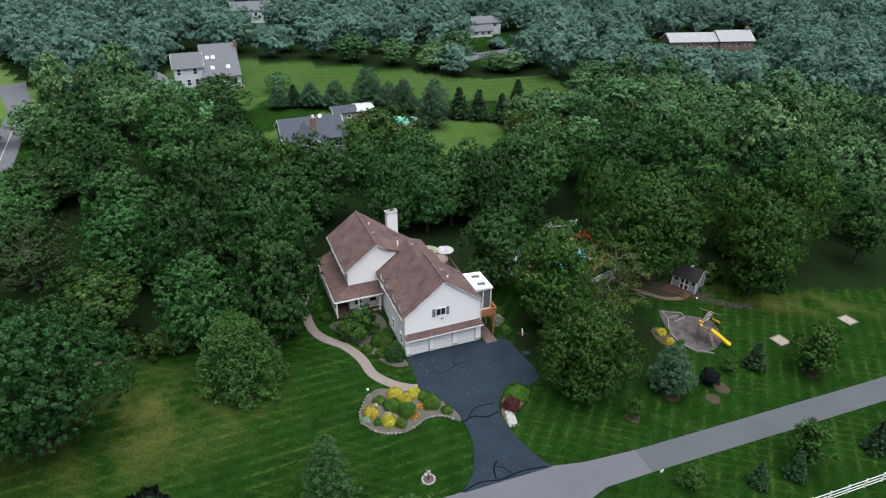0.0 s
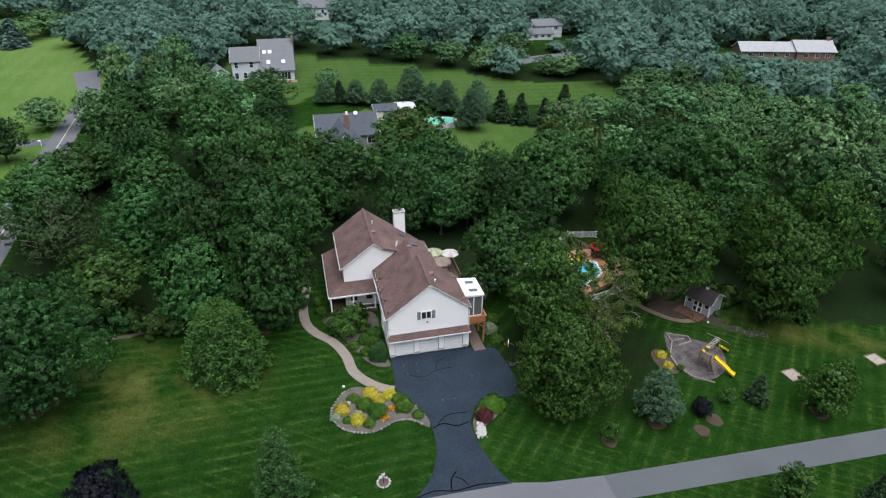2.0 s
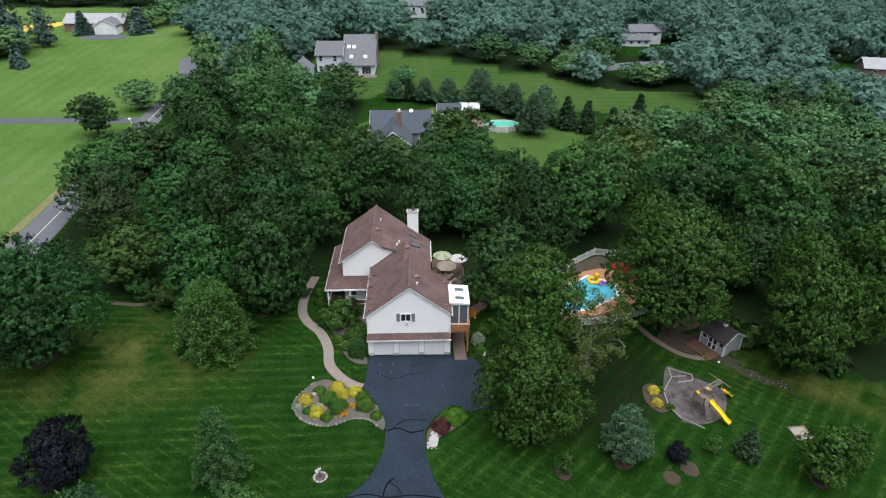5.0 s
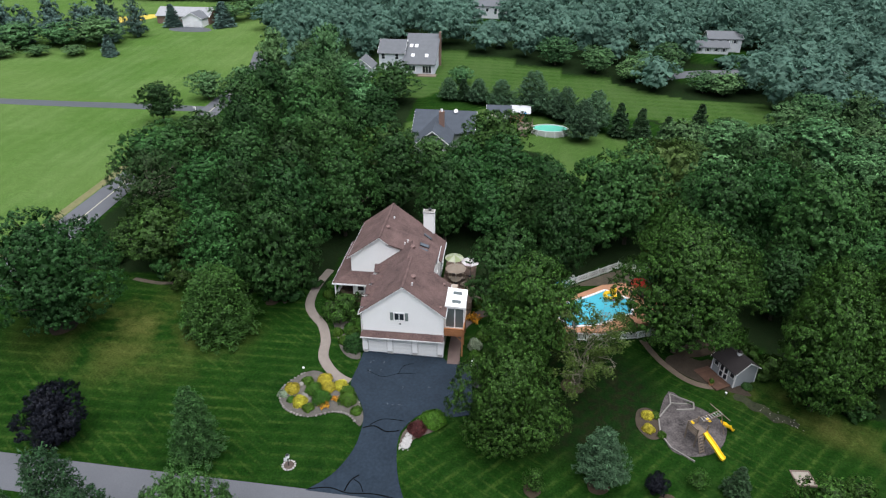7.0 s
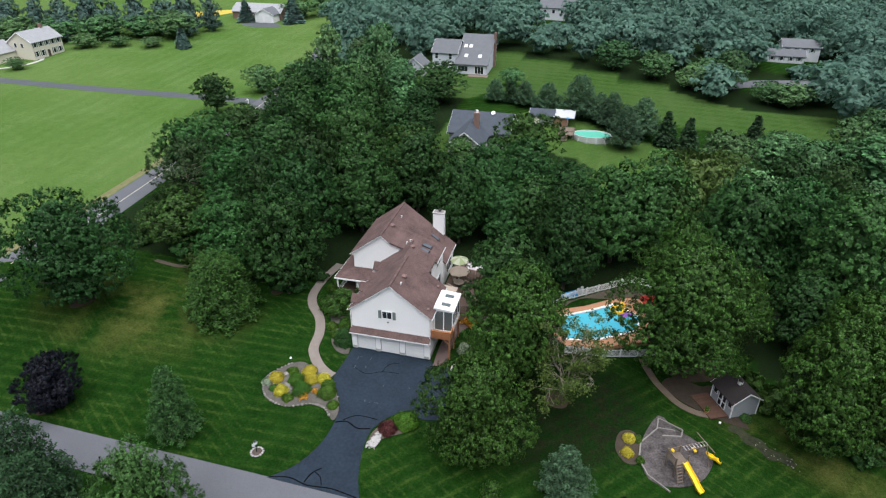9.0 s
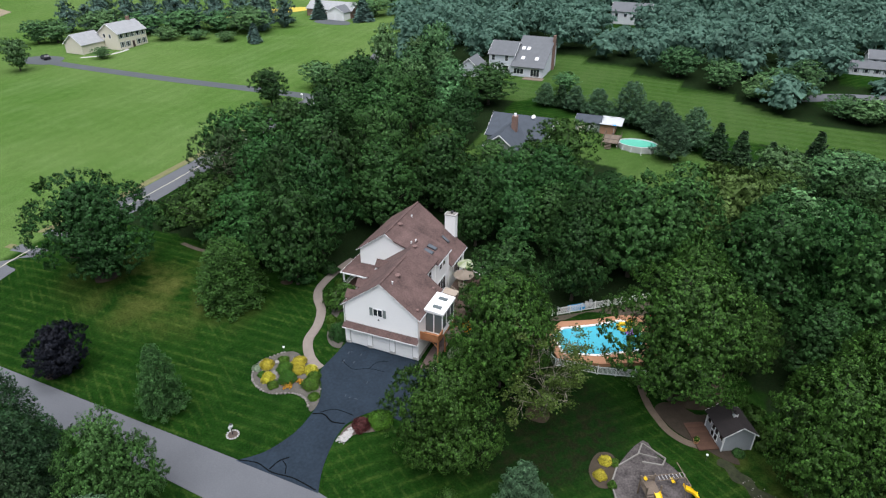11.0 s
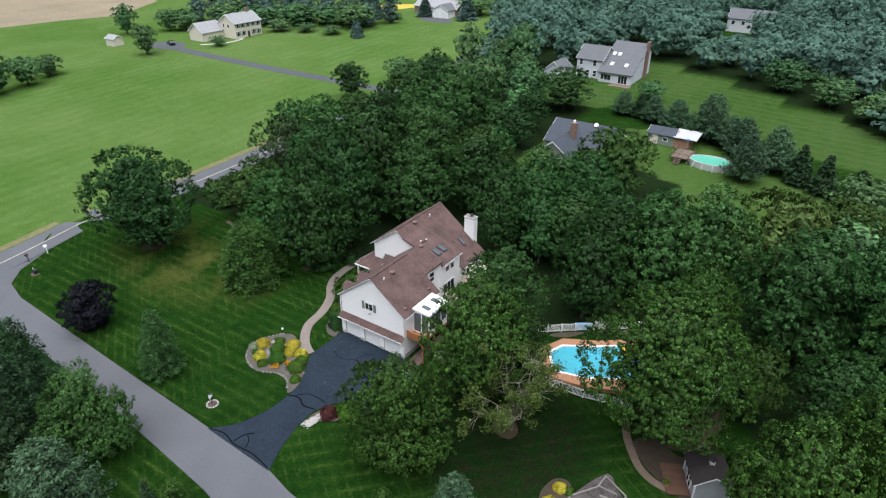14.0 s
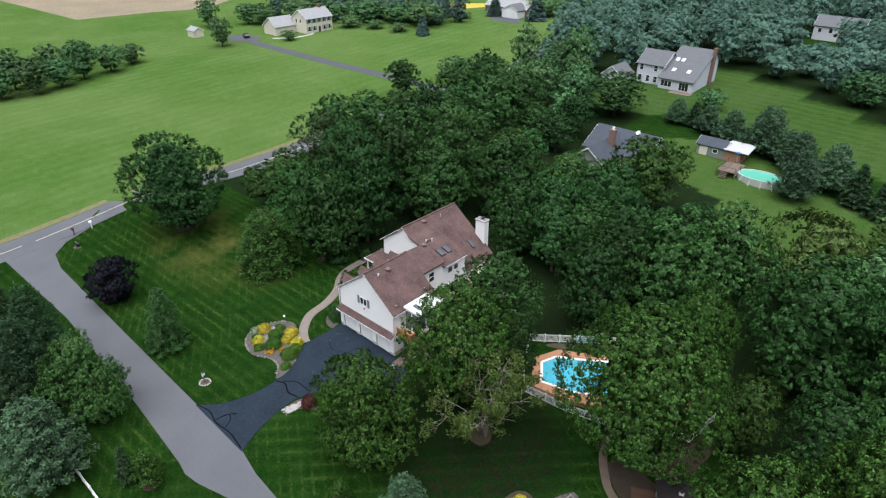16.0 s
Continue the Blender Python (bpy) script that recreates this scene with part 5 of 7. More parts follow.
    def front_slope(x):
        return k1[1] + (k2[1] - k1[1]) * (x - k1[0]) / (k2[0] - k1[0])

    def back_slope(x):
        return 9.98 - 0.75 * x
    for y in (13.0, 14.3):
        on_roof("skylight", 5.75, y, 1.3, 0.8, front_slope, METAL)
    on_roof("skylight", 5.45, 20.0, 1.15, 0.62, back_slope, METAL, 0.1)
    for x, y, f in ((5.9, 3.15, roof_z), (4.65, 10.9, lambda x: 9.1), (0.5, 15.2, back_slope)):
        z = f(x)
        part("roof_vent", tubes((Vector((x, y, z - 0.1)), Vector((x, y, z + 0.12)), 0.22), (Vector((x, y, z + 0.12)), Vector((x, y, z + 0.2)), 0.38, 0.34), (Vector((x, y, z + 0.2)), Vector((x, y, z + 0.32)), 0.34, 0.10), seg=14), VENT, house, "round brown roof vent")
    for x, y, f in ((6.0, 1.4, roof_z), (3.25, 12.8, front_slope), (3.5, 13.7, front_slope), (0.8, 18.4, back_slope)):
        z = f(x)
        part("vent_pipe", tubes((Vector((x, y, z - 0.1)), Vector((x, y, z + 0.34)), 0.075), (Vector((x, y, z + 0.31)), Vector((x + 0.13, y - 0.05, z + 0.34)), 0.07), seg=8), TRIM, house, "white plumbing vent pipe")
    for x, y in ((9.4, 6.0), (9.5, 0.9)):
        part("box_vent", boxes((x - 0.16, x + 0.16, y - 0.2, y + 0.2, roof_z(x) - 0.1, roof_z(x) + 0.2), bevel=0.04), VENT, house, "low brown roof vent")
    # porch
    zr, ze = 4.35, 3.3
    part("porch_roof", slabs(0.14, [(-4.15, 11.7, zr), (-4.15, 22.0, zr), (-6.5, 22.0, ze), (-6.5, 9.9, ze)],
                             [(-6.5, 9.9, ze), (0.25, 9.9, ze), (0.25, 11.7, zr), (-4.15, 11.7, zr)]), SHINGLE, house, "low brown shingle porch roof")
    part("porch_fascia", boxes((-6.55, -6.5, 9.85, 22, ze - 0.24, ze - 0.02), (-6.5, 0.2, 9.85, 9.9, ze - 0.24, ze - 0.02)), TRIM, house)
    part("porch_floor", boxes((-6.3, -4.1, 10.1, 22, -0.1, 0.55), (-4.1, 0.0, 10.1, 11.8, -0.1, 0.55)), DECKGREY, house)
    posts = [(-6.2, y) for y in (10.2, 13.1, 16.0, 18.9, 21.8)] + [(-3.2, 10.2), (-0.3, 10.2)]
    for x, y in posts:
        part("porch_post", boxes((x - 0.09, x + 0.09, y - 0.09, y + 0.09, 0.55, ze - 0.15)), TRIM, house)
    rail = boxes((-6.23, -6.17, 10.2, 21.8, 1.35, 1.42), (-6.23, -6.17, 10.2, 21.8, 0.68, 0.73), (-3.2, -0.3, 10.17, 10.23, 1.35, 1.42), (-3.2, -0.3, 10.17, 10.23, 0.68, 0.73))
    for i in range(46):
        y = 10.4 + i * 0.25
        box(rail, -6.22, -6.18, y - 0.02, y + 0.02, 0.7, 1.36)
    part("porch_railing", rail, TRIM, house, "white porch railing")
    # sunroom with its balcony
    part("sunroom_roof", slabs(0.26, [(9.95, 1.75, 6.4), (12.45, 1.75, 6.2), (12.45, 5.85, 6.2), (9.95, 5.85, 6.4)]), TRIM, house, "flat white sunroom roof with two skylights")
    for y in (2.8, 4.7):
        part("sunroom_skylight", slabs(0.1, [(10.7, y - 0.28, 6.45), (11.8, y - 0.28, 6.36), (11.8, y + 0.28, 6.36), (10.7, y + 0.28, 6.45)]), SUNGLASS, house, "small grey skylight")
    fr = bmesh.new()
    for x, y in ((10.0, 1.95), (11.15, 1.95), (12.25, 1.95), (12.25, 3.2), (12.25, 4.45), (12.25, 5.65), (10.0, 5.65), (11.15, 5.65)):
        box(fr, x - 0.06, x + 0.06, y - 0.06, y + 0.06, 3.0, 6.1)
    for z in (3.0, 5.85):
        box(fr, 9.95, 12.3, 1.9, 2.0, z, z + 0.12)
        box(fr, 12.2, 12.3, 1.95, 5.65, z, z + 0.12)
        box(fr, 9.95, 12.3, 5.6, 5.7, z, z + 0.12)
    part("sunroom_frame", fr, TRIM, house)
    part("sunroom_knee_wall", boxes((12.22, 12.28, 2.02, 5.6, 3.12, 3.75)), TRIM, house)
    for q in ((10.06, 11.09, 1.94, 1.96), (11.21, 12.19, 1.94, 1.96), (12.24, 12.26, 2.01, 3.14), (12.24, 12.26, 3.26, 4.39), (12.24, 12.26, 4.51, 5.59), (10.06, 11.09, 5.64, 5.66), (11.21, 12.19, 5.64, 5.66)):
        part("sunroom_pane", boxes((*q, 3.12, 5.85)), SUNGLASS, house)
    part("balcony_floor", boxes((9.92, 12.35, 0.55, 5.75, 2.75, 2.98)), DECKWOOD, house)
    for q in range(5):
        z = 2.98 + q * 0.18
        part("balcony_board", boxes((9.95, 12.35, 0.48, 0.52, z, z + 0.165)), DECKWOOD, house)
        part("balcony_board", boxes((12.32, 12.36, 0.53, 1.88, z, z + 0.165)), DECKWOOD, house)
    part("balcony_rail", boxes((9.93, 12.42, 0.42, 0.56, 3.88, 3.94), (12.28, 12.42, 0.56, 1.88, 3.88, 3.94)), DECKWOOD, house)
    for x, y in ((12.2, 0.7), (12.2, 3.0), (12.2, 5.5)):
        part("balcony_post", boxes((x - 0.09, x + 0.09, y - 0.09, y + 0.09, -0.5, 2.75)), DECKWOOD, house)
    part("balcony_brace", tubes((Vector((12.2, 0.7, 1.9)), Vector((11.4, 0.7, 2.75)), 0.06), seg=6), DECKWOOD, house)


build_house()


# ---- shrubs and flowers ----
def shrub(name, label, x, y, r, h, material, leaves=900, leaf=0.11, seed=1, category="shrub", group="shrubs", lumps=14):
    rng = np.random.default_rng(seed)
    z = ground_z(x, y) + 0.04
    e = thing(name, label, category, group, (x, y, z), 0)
    if group == "bushes" or category != "shrub":
        p, nrm, size, _ = crown_points(rng, h, r, lumps * 4, max(8, leaves // (lumps * 3)), 0.2 * r, 0.02, 0.3, 2.2, 10)
        leaf = leaf * np.minimum(size, 1.4)
    else:
        leaves, leaf = int(leaves * 2.2), leaf * 0.95
        p, nrm = dome_points(rng, leaves)
        p = p * np.array([r, r, h])
    me = leaf_cloud("foliage", p, nrm, leaf, rng, 1.3)
    me.materials.append(material)
    o = new("foliage", me)
    o.parent = e
    bm = bmesh.new()
    for q in range(5):
        tube(bm, (0, 0, -0.1), (0.5 * r * math.cos(q * 1.26), 0.5 * r * math.sin(q * 1.26), 0.6 * h), 0.03, 0.012, 5)
    part("stems", bm, BARK, e)
    return e


for i, (x, y, r) in enumerate(((-6.7, -7.8, 0.9), (-3.3, -5.9, 0.95), (-1.2, -6.6, 0.85), (-2.5, -7.1, 0.85), (-5.2, -9.6, 0.92))):
    shrub("gold_shrub", "rounded bright yellow-green shrub in the island bed", x, y, r, 0.82, LEAF_GOLD, 2200, 0.07, 400 + i)
for i, (x, y, r, h) in enumerate(((-4.2, -7.7, 1.0, 1.1), (-3.0, -8.9, 1.15, 1.2), (0.1, -8.7, 1.15, 1.15), (-0.4, -7.3, 0.85, 0.6), (-4.0, -10.4, 0.7, 0.6), (1.4, -10.2, 0.7, 0.5), (-5.3, -6.3, 0.75, 0.6), (-6.3, -9.4, 0.5, 0.45))):
    shrub("boxwood", "clipped rounded green boxwood in the island bed", x, y, r, h, LEAF_BOX, 2200, 0.07, 420 + i)
for i, (x, y, r) in enumerate(((-2.4, -9.9, 0.62), (-1.35, -8.8, 0.42))):
    shrub("orange_flowers", "clump of orange flowers in the island bed", x, y, r, 0.45, LEAF_ORANGE, 420, 0.07, 440 + i, "flowers", "flowers")
shrub("grey_shrub", "low silvery grey-green plant in the island bed", -7.5, -8.6, 0.65, 0.4, LEAF_GREY, 500, 0.12, 445)
shrub("red_shrub", "rounded dark red barberry beside the driveway", 8.5, -12.0, 1.05, 1.15, LEAF_RED, 1200, 0.10, 450)
shrub("boxwood", "rounded green shrub beside the driveway", 10.0, -10.5, 1.55, 0.95, LEAF_FRESH, 2600, 0.11, 451)
for i, (x, y, r, h) in enumerate(((-1.3, 0.3, 1.35, 2.3), (-1.8, 2.3, 1.15, 1.7), (-1.3, 4.2, 1.1, 1.6), (-2.6, 3.6, 0.9, 1.3), (-4.1, 2.9, 0.7, 0.8), (-2.9, 1.3, 0.7, 0.9))):
    shrub("evergreen_shrub", "dark green rounded evergreen against the garage wall", x, y, r, h, LEAF_BOX if i else LEAF, 1500, 0.12, 460 + i)
shrub("japanese_maple", "spreading dark green small tree in front of the porch", -3.9, 6.6, 2.6, 3.2, LEAF_LIGHT, 4200, 0.17, 466, "tree", "trees", 34)
for i, (x, y, r, h) in enumerate(((-7.6, 11.2, 0.8, 0.9), (-8.0, 13.5, 0.7, 0.8), (-5.4, 9.2, 0.7, 0.8), (-2.2, 9.0, 0.8, 0.9))):
    shrub("evergreen_shrub", "low green shrub beside the porch", x, y, r, h, LEAF_BOX, 800, 0.12, 470 + i)
for i, (x, y, r, h, m) in enumerate(((13.7, 2.6, 1.0, 1.3, LEAF_GREY), (13.9, 0.6, 0.9, 1.0, LEAF_BOX), (14.6, 4.6, 1.0, 1.2, LEAF_BOX), (13.6, 11.6, 0.9, 1.1, LEAF_BOX))):
    shrub("evergreen_shrub", "leafy green shrub beside the sunroom", x, y, r, h, m, 900, 0.14, 480 + i)
shrub("orange_flowers", "bank of orange flowers beside the deck", 13.0, 8.3, 1.1, 0.8, LEAF_ORANGE, 700, 0.11, 490, "flowers", "flowers")
for i, (x, y) in enumerate(((33.7, -6.3), (33.5, -8.3))):
    shrub("gold_shrub", "rounded bright yellow-green shrub beside the play area", x, y, 0.72, 0.7, LEAF_GOLD, 1600, 0.07, 500 + i)
for i, (x, y) in enumerate(((34.8, -9.0), (34.6, -6.2))):
    shrub("boxwood", "small dark green shrub beside the play area", x, y, 0.5, 0.6, LEAF_BOX, 500, 0.1, 510 + i)
for i, (x, y, r, h, m) in enumerate(((38.6, 12.2, 0.9, 1.0, LEAF_GOLD), (37.4, 11.0, 0.8, 0.9, LEAF_LIGHT), (36.6, 13.4, 0.7, 1.2, LEAF_OLIVE), (46.4, 0.2, 0.65, 0.6, LEAF), (40.2, 14.5, 0.8, 0.9, LEAF_LIGHT))):
    shrub("garden_shrub", "leafy shrub in the pool garden", x, y, r, h, m, 700, 0.14, 520 + i)
for i in range(26):
    rr = random.Random(i)
    x, y = [(-38 + rr.uniform(-14, 6), 12.5 + rr.uniform(0, 8)), (-27 + rr.uniform(-5, 4), 10 + rr.uniform(0, 4)), (49 + rr.uniform(-3, 12), 4 + rr.uniform(-5, 3))][i % 3]
    if i % 3 == 2:
        y = 2.5 - (x - 46) * 0.55 + rr.uniform(0.5, 3)
    shrub("undergrowth_bush", "rough green bush at the edge of the woods", x, y, rr.uniform(1.3, 2.2), rr.uniform(1.6, 3.2), LEAF if i % 2 else LEAF_OLIVE, 1100, 0.26, 540 + i, "bush", "bushes")


for i, (x, y) in enumerate(((-14.6, 9.6), (-12.4, 9.8), (-17.2, 12.4), (-19.6, 12.0), (-22.4, 13.0), (-25.6, 12.6), (-10.6, 13.4), (-16.0, 11.0))):
    shrub("undergrowth_bush", "rough green bush at the edge of the woods", x, y, 1.5 + 0.3 * math.sin(3 * i), 1.8 + 0.6 * math.sin(5 * i), LEAF, 1100, 0.24, 580 + i, "bush", "bushes")


# ---- stones ----
def stone_bm(seed, r):
    rng = random.Random(seed)
    bm = bmesh.new()
    bmesh.ops.create_icosphere(bm, subdivisions=1, radius=r)
    for v in bm.verts:
        v.co *= rng.uniform(0.75, 1.2)
        v.co.z *= 0.6
    return bm


STONE_MESH = []
for q in range(4):
    bm = stone_bm(q, 0.2)
    me = bpy.data.meshes.new("stone")
    bm.to_mesh(me)
    bm.free()
    me.materials.append(STONE)
    STONE_MESH.append(me)
WHITE_MESH = []
for q in range(4):
    me = STONE_MESH[q].copy()
    me.materials.clear()
    me.materials.append(STONE_WHITE)
    WHITE_MESH.append(me)


def stones_along(thing_, pts, meshes, seed, lo=0.7, hi=1.3):
    rng = random.Random(seed)
    for x, y in pts:
        o = new("stone", meshes[rng.randrange(4)])
        s = rng.uniform(lo, hi)
        o.parent = thing_
        o.matrix_world = pose(x, y, ground_z(x, y) + 0.08, 0, 0, rng.uniform(0, 360)) @ Matrix.Diagonal((s * rng.uniform(0.8, 1.4), s, s, 1))


edge = thing("stone_edging", "row of rough pale stones round the island bed", "edging")
stones_along(edge, [p for i, p in enumerate(ISLAND) if p[0] < 1.6 and p[1] < -4.8 and not (p[0] > -1.9 and p[1] > -8.6)], STONE_MESH, 3, 0.5, 1.0)
for x, y, s in ((-4.9, -8.8, 3.2), (-4.4, -9.3, 2.4), (-5.9, -6.9, 2.2)):
    o = tagged(new("boulder", STONE_MESH[0]), "large pale grey boulder in the island bed", "boulder", "boulders")
    o.matrix_world = pose(x, y, ground_z(x, y) + 0.1, 0, 0, s * 40) @ Matrix.Diagonal((s, s * 0.8, s, 1))
pile = thing("white_stones", "patch of white stones beside the driveway", "stones")
rr = random.Random(8)
stones_along(pile, [(7.2 + rr.uniform(-0.3, 0.75) * (1 - 0.3 * t) + 0.4 * t, -14.6 + rr.uniform(-0.3, 0.3) + 1.9 * t) for t in [rr.random() for _ in range(170)]], WHITE_MESH, 9, 0.35, 0.7)
for x, y in ((47.6, -3.4), (49.0, -4.6), (50.4, -5.3)):
    rub = thing("rubble", "scatter of dull stones at the lawn's edge", "stones", "rubble")
    stones_along(rub, [(x + rr.gauss(0, 0.5), y + rr.gauss(0, 0.35)) for _ in range(8)], STONE_MESH, int(x), 0.18, 0.4)


# ---- small things on the lawn ----
def garden_post():
    x, y = -3.7, -18.1
    e = thing("garden_lamp", "white garden lamp post in a ring of white stones", "garden lamp", at=(x, y, ground_z(x, y)))
    part("post", tubes(((0, 0, -0.1), (0, 0, 1.15), 0.05), seg=8), METAL, e)
    part("lantern", boxes((-0.16, 0.16, -0.16, 0.16, 1.15, 1.5), bevel=0.03), TRIM, e, "white lantern")
    part("cap", tubes(((0, 0, 1.5), (0, 0, 1.68), 0.2, 0.03), seg=8), METAL, e)
    part("plaque", boxes((-0.42, -0.08, -0.04, 0.0, 0.7, 1.05)), TRIM, e)
    for k in range(14):
        a = k * 0.449
        o = new("stone", WHITE_MESH[k % 4])
        o.parent = e
        o.matrix_local = pose(0.62 * math.cos(a), 0.62 * math.sin(a), 0.05, 0, 0, k * 50) @ Matrix.Diagonal((0.75, 0.6, 0.6, 1))
    part("mulch", tubes(((0, 0, -0.1), (0, 0, 0.05), 0.58), seg=20), MULCH, e)


garden_post()


def globe_lamp(x, y, word):
    e = thing("path_light", word, "path light", "path lights", (x, y, ground_z(x, y)))
    part("stake", tubes(((0, 0, -0.1), (0, 0, 0.7), 0.025), seg=6), METAL, e)
    bm = bmesh.new()
    bmesh.ops.create_icosphere(bm, subdivisions=2, radius=0.14, matrix=Matrix.Translation((0, 0, 0.82)))
    part("globe", bm, TRIM, e, smooth=True)


globe_lamp(-6.2, -4.9, "white globe light beside the island bed")
globe_lamp(43.3, -2.0, "white lantern beside the shed path")


def hoop():
    x, y = 14.4, -4.3
    e = thing("basketball_hoop", "freestanding basketball hoop with a white backboard", "basketball hoop", at=(x, y, ground_z(x, y)), turn=-20)
    part("pole", tubes(((0, 0, -0.1), (0, 0, 3.0), 0.06), ((0, 0, 3.0), (-0.6, 0, 3.2), 0.05), seg=8), METAL, e)
    bm = bmesh.new()
    n = 14
    top = [(0, 0.55 * math.cos(2 * math.pi * i / n), 3.25 + 0.45 * math.sin(2 * math.pi * i / n)) for i in range(n)]
    a = [bm.verts.new((-0.62, p[1], p[2])) for p in top]
    b_ = [bm.verts.new((-0.66, p[1], p[2])) for p in top]
    bm.faces.new(a)
    bm.faces.new(b_[::-1])
    for i in range(n):
        bm.faces.new((a[i], b_[i], b_[(i + 1) % n], a[(i + 1) % n]))
    bmesh.ops.recalc_face_normals(bm, faces=bm.faces)
    part("backboard", bm, TRIM, e, "white fan-shaped backboard")
    bm = bmesh.new()
    for i in range(12):
        p, q = 2 * math.pi * i / 12, 2 * math.pi * (i + 1) / 12
        tube(bm, (-0.9 + 0.23 * math.cos(p), 0.23 * math.sin(p), 3.05), (-0.9 + 0.23 * math.cos(q), 0.23 * math.sin(q), 3.05), 0.015, seg=5)
    part("rim", bm, REDCLOTH, e)
    part("base", boxes((-0.4, 0.5, -0.35, 0.35, -0.05, 0.16), bevel=0.05), METAL, e)


hoop()


def mailboxes():
    for x, y, word in ((-52.3, -11.4, "white mailbox on a white post beside the road"), (-52.6, -14.2, "dark mailbox on a post beside the road"), (-62.4, 85.6, "white mailbox on a post at the farm lane")):
        e = thing("mailbox", word, "mailbox", "mailboxes", (x, y, ground_z(x, y)))
        m = TRIM if word[0] == "w" else METAL
        part("post", boxes((-0.06, 0.06, -0.06, 0.06, -0.1, 1.1), (-0.5, 0.1, -0.05, 0.05, 0.95, 1.05)), m, e)
        bm = bmesh.new()
        prism(bm, [(-0.45, 1.06), (0.05, 1.06), (0.05, 1.26), (-0.02, 1.36), (-0.38, 1.36), (-0.45, 1.26)], "y", -0.22, 0.22)
        part("box", bm, m, e)
        part("flag", boxes((0.06, 0.08, 0.0, 0.16, 1.2, 1.32)), REDCLOTH if m is METAL else TRIM, e)
    e = thing("utility_box", "dark green utility box on a mulch patch by the corner", "utility box", at=(-48.3, -15.3, ground_z(-48.3, -15.3)))
    part("box", boxes((-0.3, 0.3, -0.25, 0.25, -0.05, 0.7), bevel=0.04), METAL, e)
    part("marker", boxes((-0.5, -0.42, -0.05, 0.05, -0.05, 0.9)), TRIM, e)
    part("mulch", tubes(((0, 0, -0.1), (0, 0, 0.04), 0.7), seg=16), MULCH, e)
    e = thing("road_sign", "small white sign on a post beside the lane", "sign", at=(18.4, -25.6, ground_z(18.4, -25.6)))
    part("post", tubes(((0, 0, -0.1), (0, 0, 1.0), 0.03), seg=6), METAL, e)
    part("plate", boxes((-0.18, 0.18, -0.05, -0.03, 0.65, 1.05)), TRIM, e)


mailboxes()


def sandbox(x, y, w, word):
    e = thing("horseshoe_pit", word, "horseshoe pit", "horseshoe pits", (x, y, ground_z(x, y)), 4)
    for q in ((-w, w, -w, -w + 0.14), (-w, w, w - 0.14, w), (-w, -w + 0.14, -w + 0.14, w - 0.14), (w - 0.14, w, -w + 0.14, w - 0.14)):
        part("timber", boxes((*q, -0.1, 0.14), bevel=0.02), GREYWOOD, e)
    part("sand", boxes((-w + 0.14, w - 0.14, -w + 0.14, w - 0.14, -0.1, 0.07)), mat("sand", (0.24, 0.215, 0.175), 0.95, vary=0.2, scale=2, fine=14), e, "pale sand")
    part("stake", tubes(((0, 0, 0), (0, 0, 0.35), 0.02), seg=6), METAL, e)


sandbox(48.2, -12.7, 1.0, "square timber-framed horseshoe pit of pale sand")
sandbox(61.2, -12.3, 1.0, "distant timber-framed horseshoe pit on the lawn")


# ---- play set ----
def timbers():
    runs = [[(36.9, -2.4), (36.7, -4.0), (34.9, -6.5), (34.7, -8.8), (35.5, -10.6), (37.6, -12.1)], [(36.9, -2.4), (39.4, -3.5)], [(37.2, -4.9), (39.2, -4.5), (39.4, -3.5)], [(36.8, -3.9), (38.6, -3.8)]]
    e = thing("timber_edging", "weathered landscape timbers round the play area", "edging")
    for run in runs:
        for (x0, y0), (x1, y1) in zip(run[:-1], run[1:]):
            a, b_ = Vector((x0, y0, ground_z(x0, y0) + 0.12)), Vector((x1, y1, ground_z(x1, y1) + 0.12))
            d = b_ - a
            bm = boxes((-d.length / 2, d.length / 2, -0.075, 0.075, -0.12, 0.08), bevel=0.02)
            o = part("timber", bm, TIMBER, e)
            o.matrix_world = Matrix.Translation((a + b_) / 2) @ d.to_track_quat("X", "Z").to_matrix().to_4x4()


timbers()


def slide_bm(a, b_, width=0.55, waves=0.12):
    """A bent trough from a down to b."""
    a, b_ = Vector(a), Vector(b_)
    along = b_ - a
    side = Vector((-along.y, along.x, 0)).normalized() * width / 2
    bm, rows = bmesh.new(), []
    prof = [(-1.12, 0.24), (-1.0, 0.24), (-0.8, 0.03), (0.8, 0.03), (1.0, 0.24), (1.12, 0.24), (1.0, -0.04), (-1.0, -0.04)]
    for i in range(13):
        t = i / 12
        f = t + waves * math.sin(t * 2 * math.pi * 1.5) / (2 * math.pi)
        c = Vector((a.x + along.x * t, a.y + along.y * t, a.z + along.z * min(1, f * 1.06)))
        rows.append([bm.verts.new(c + side * u + Vector((0, 0, v))) for u, v in prof])
    for r0, r1 in zip(rows[:-1], rows[1:]):
        for k in range(len(prof)):
            bm.faces.new((r0[k], r1[k], r1[(k + 1) % len(prof)], r0[(k + 1) % len(prof)]))
    bm.faces.new(rows[0])
    bm.faces.new(rows[-1][::-1])
    bmesh.ops.recalc_face_normals(bm, faces=bm.faces)
    return bm


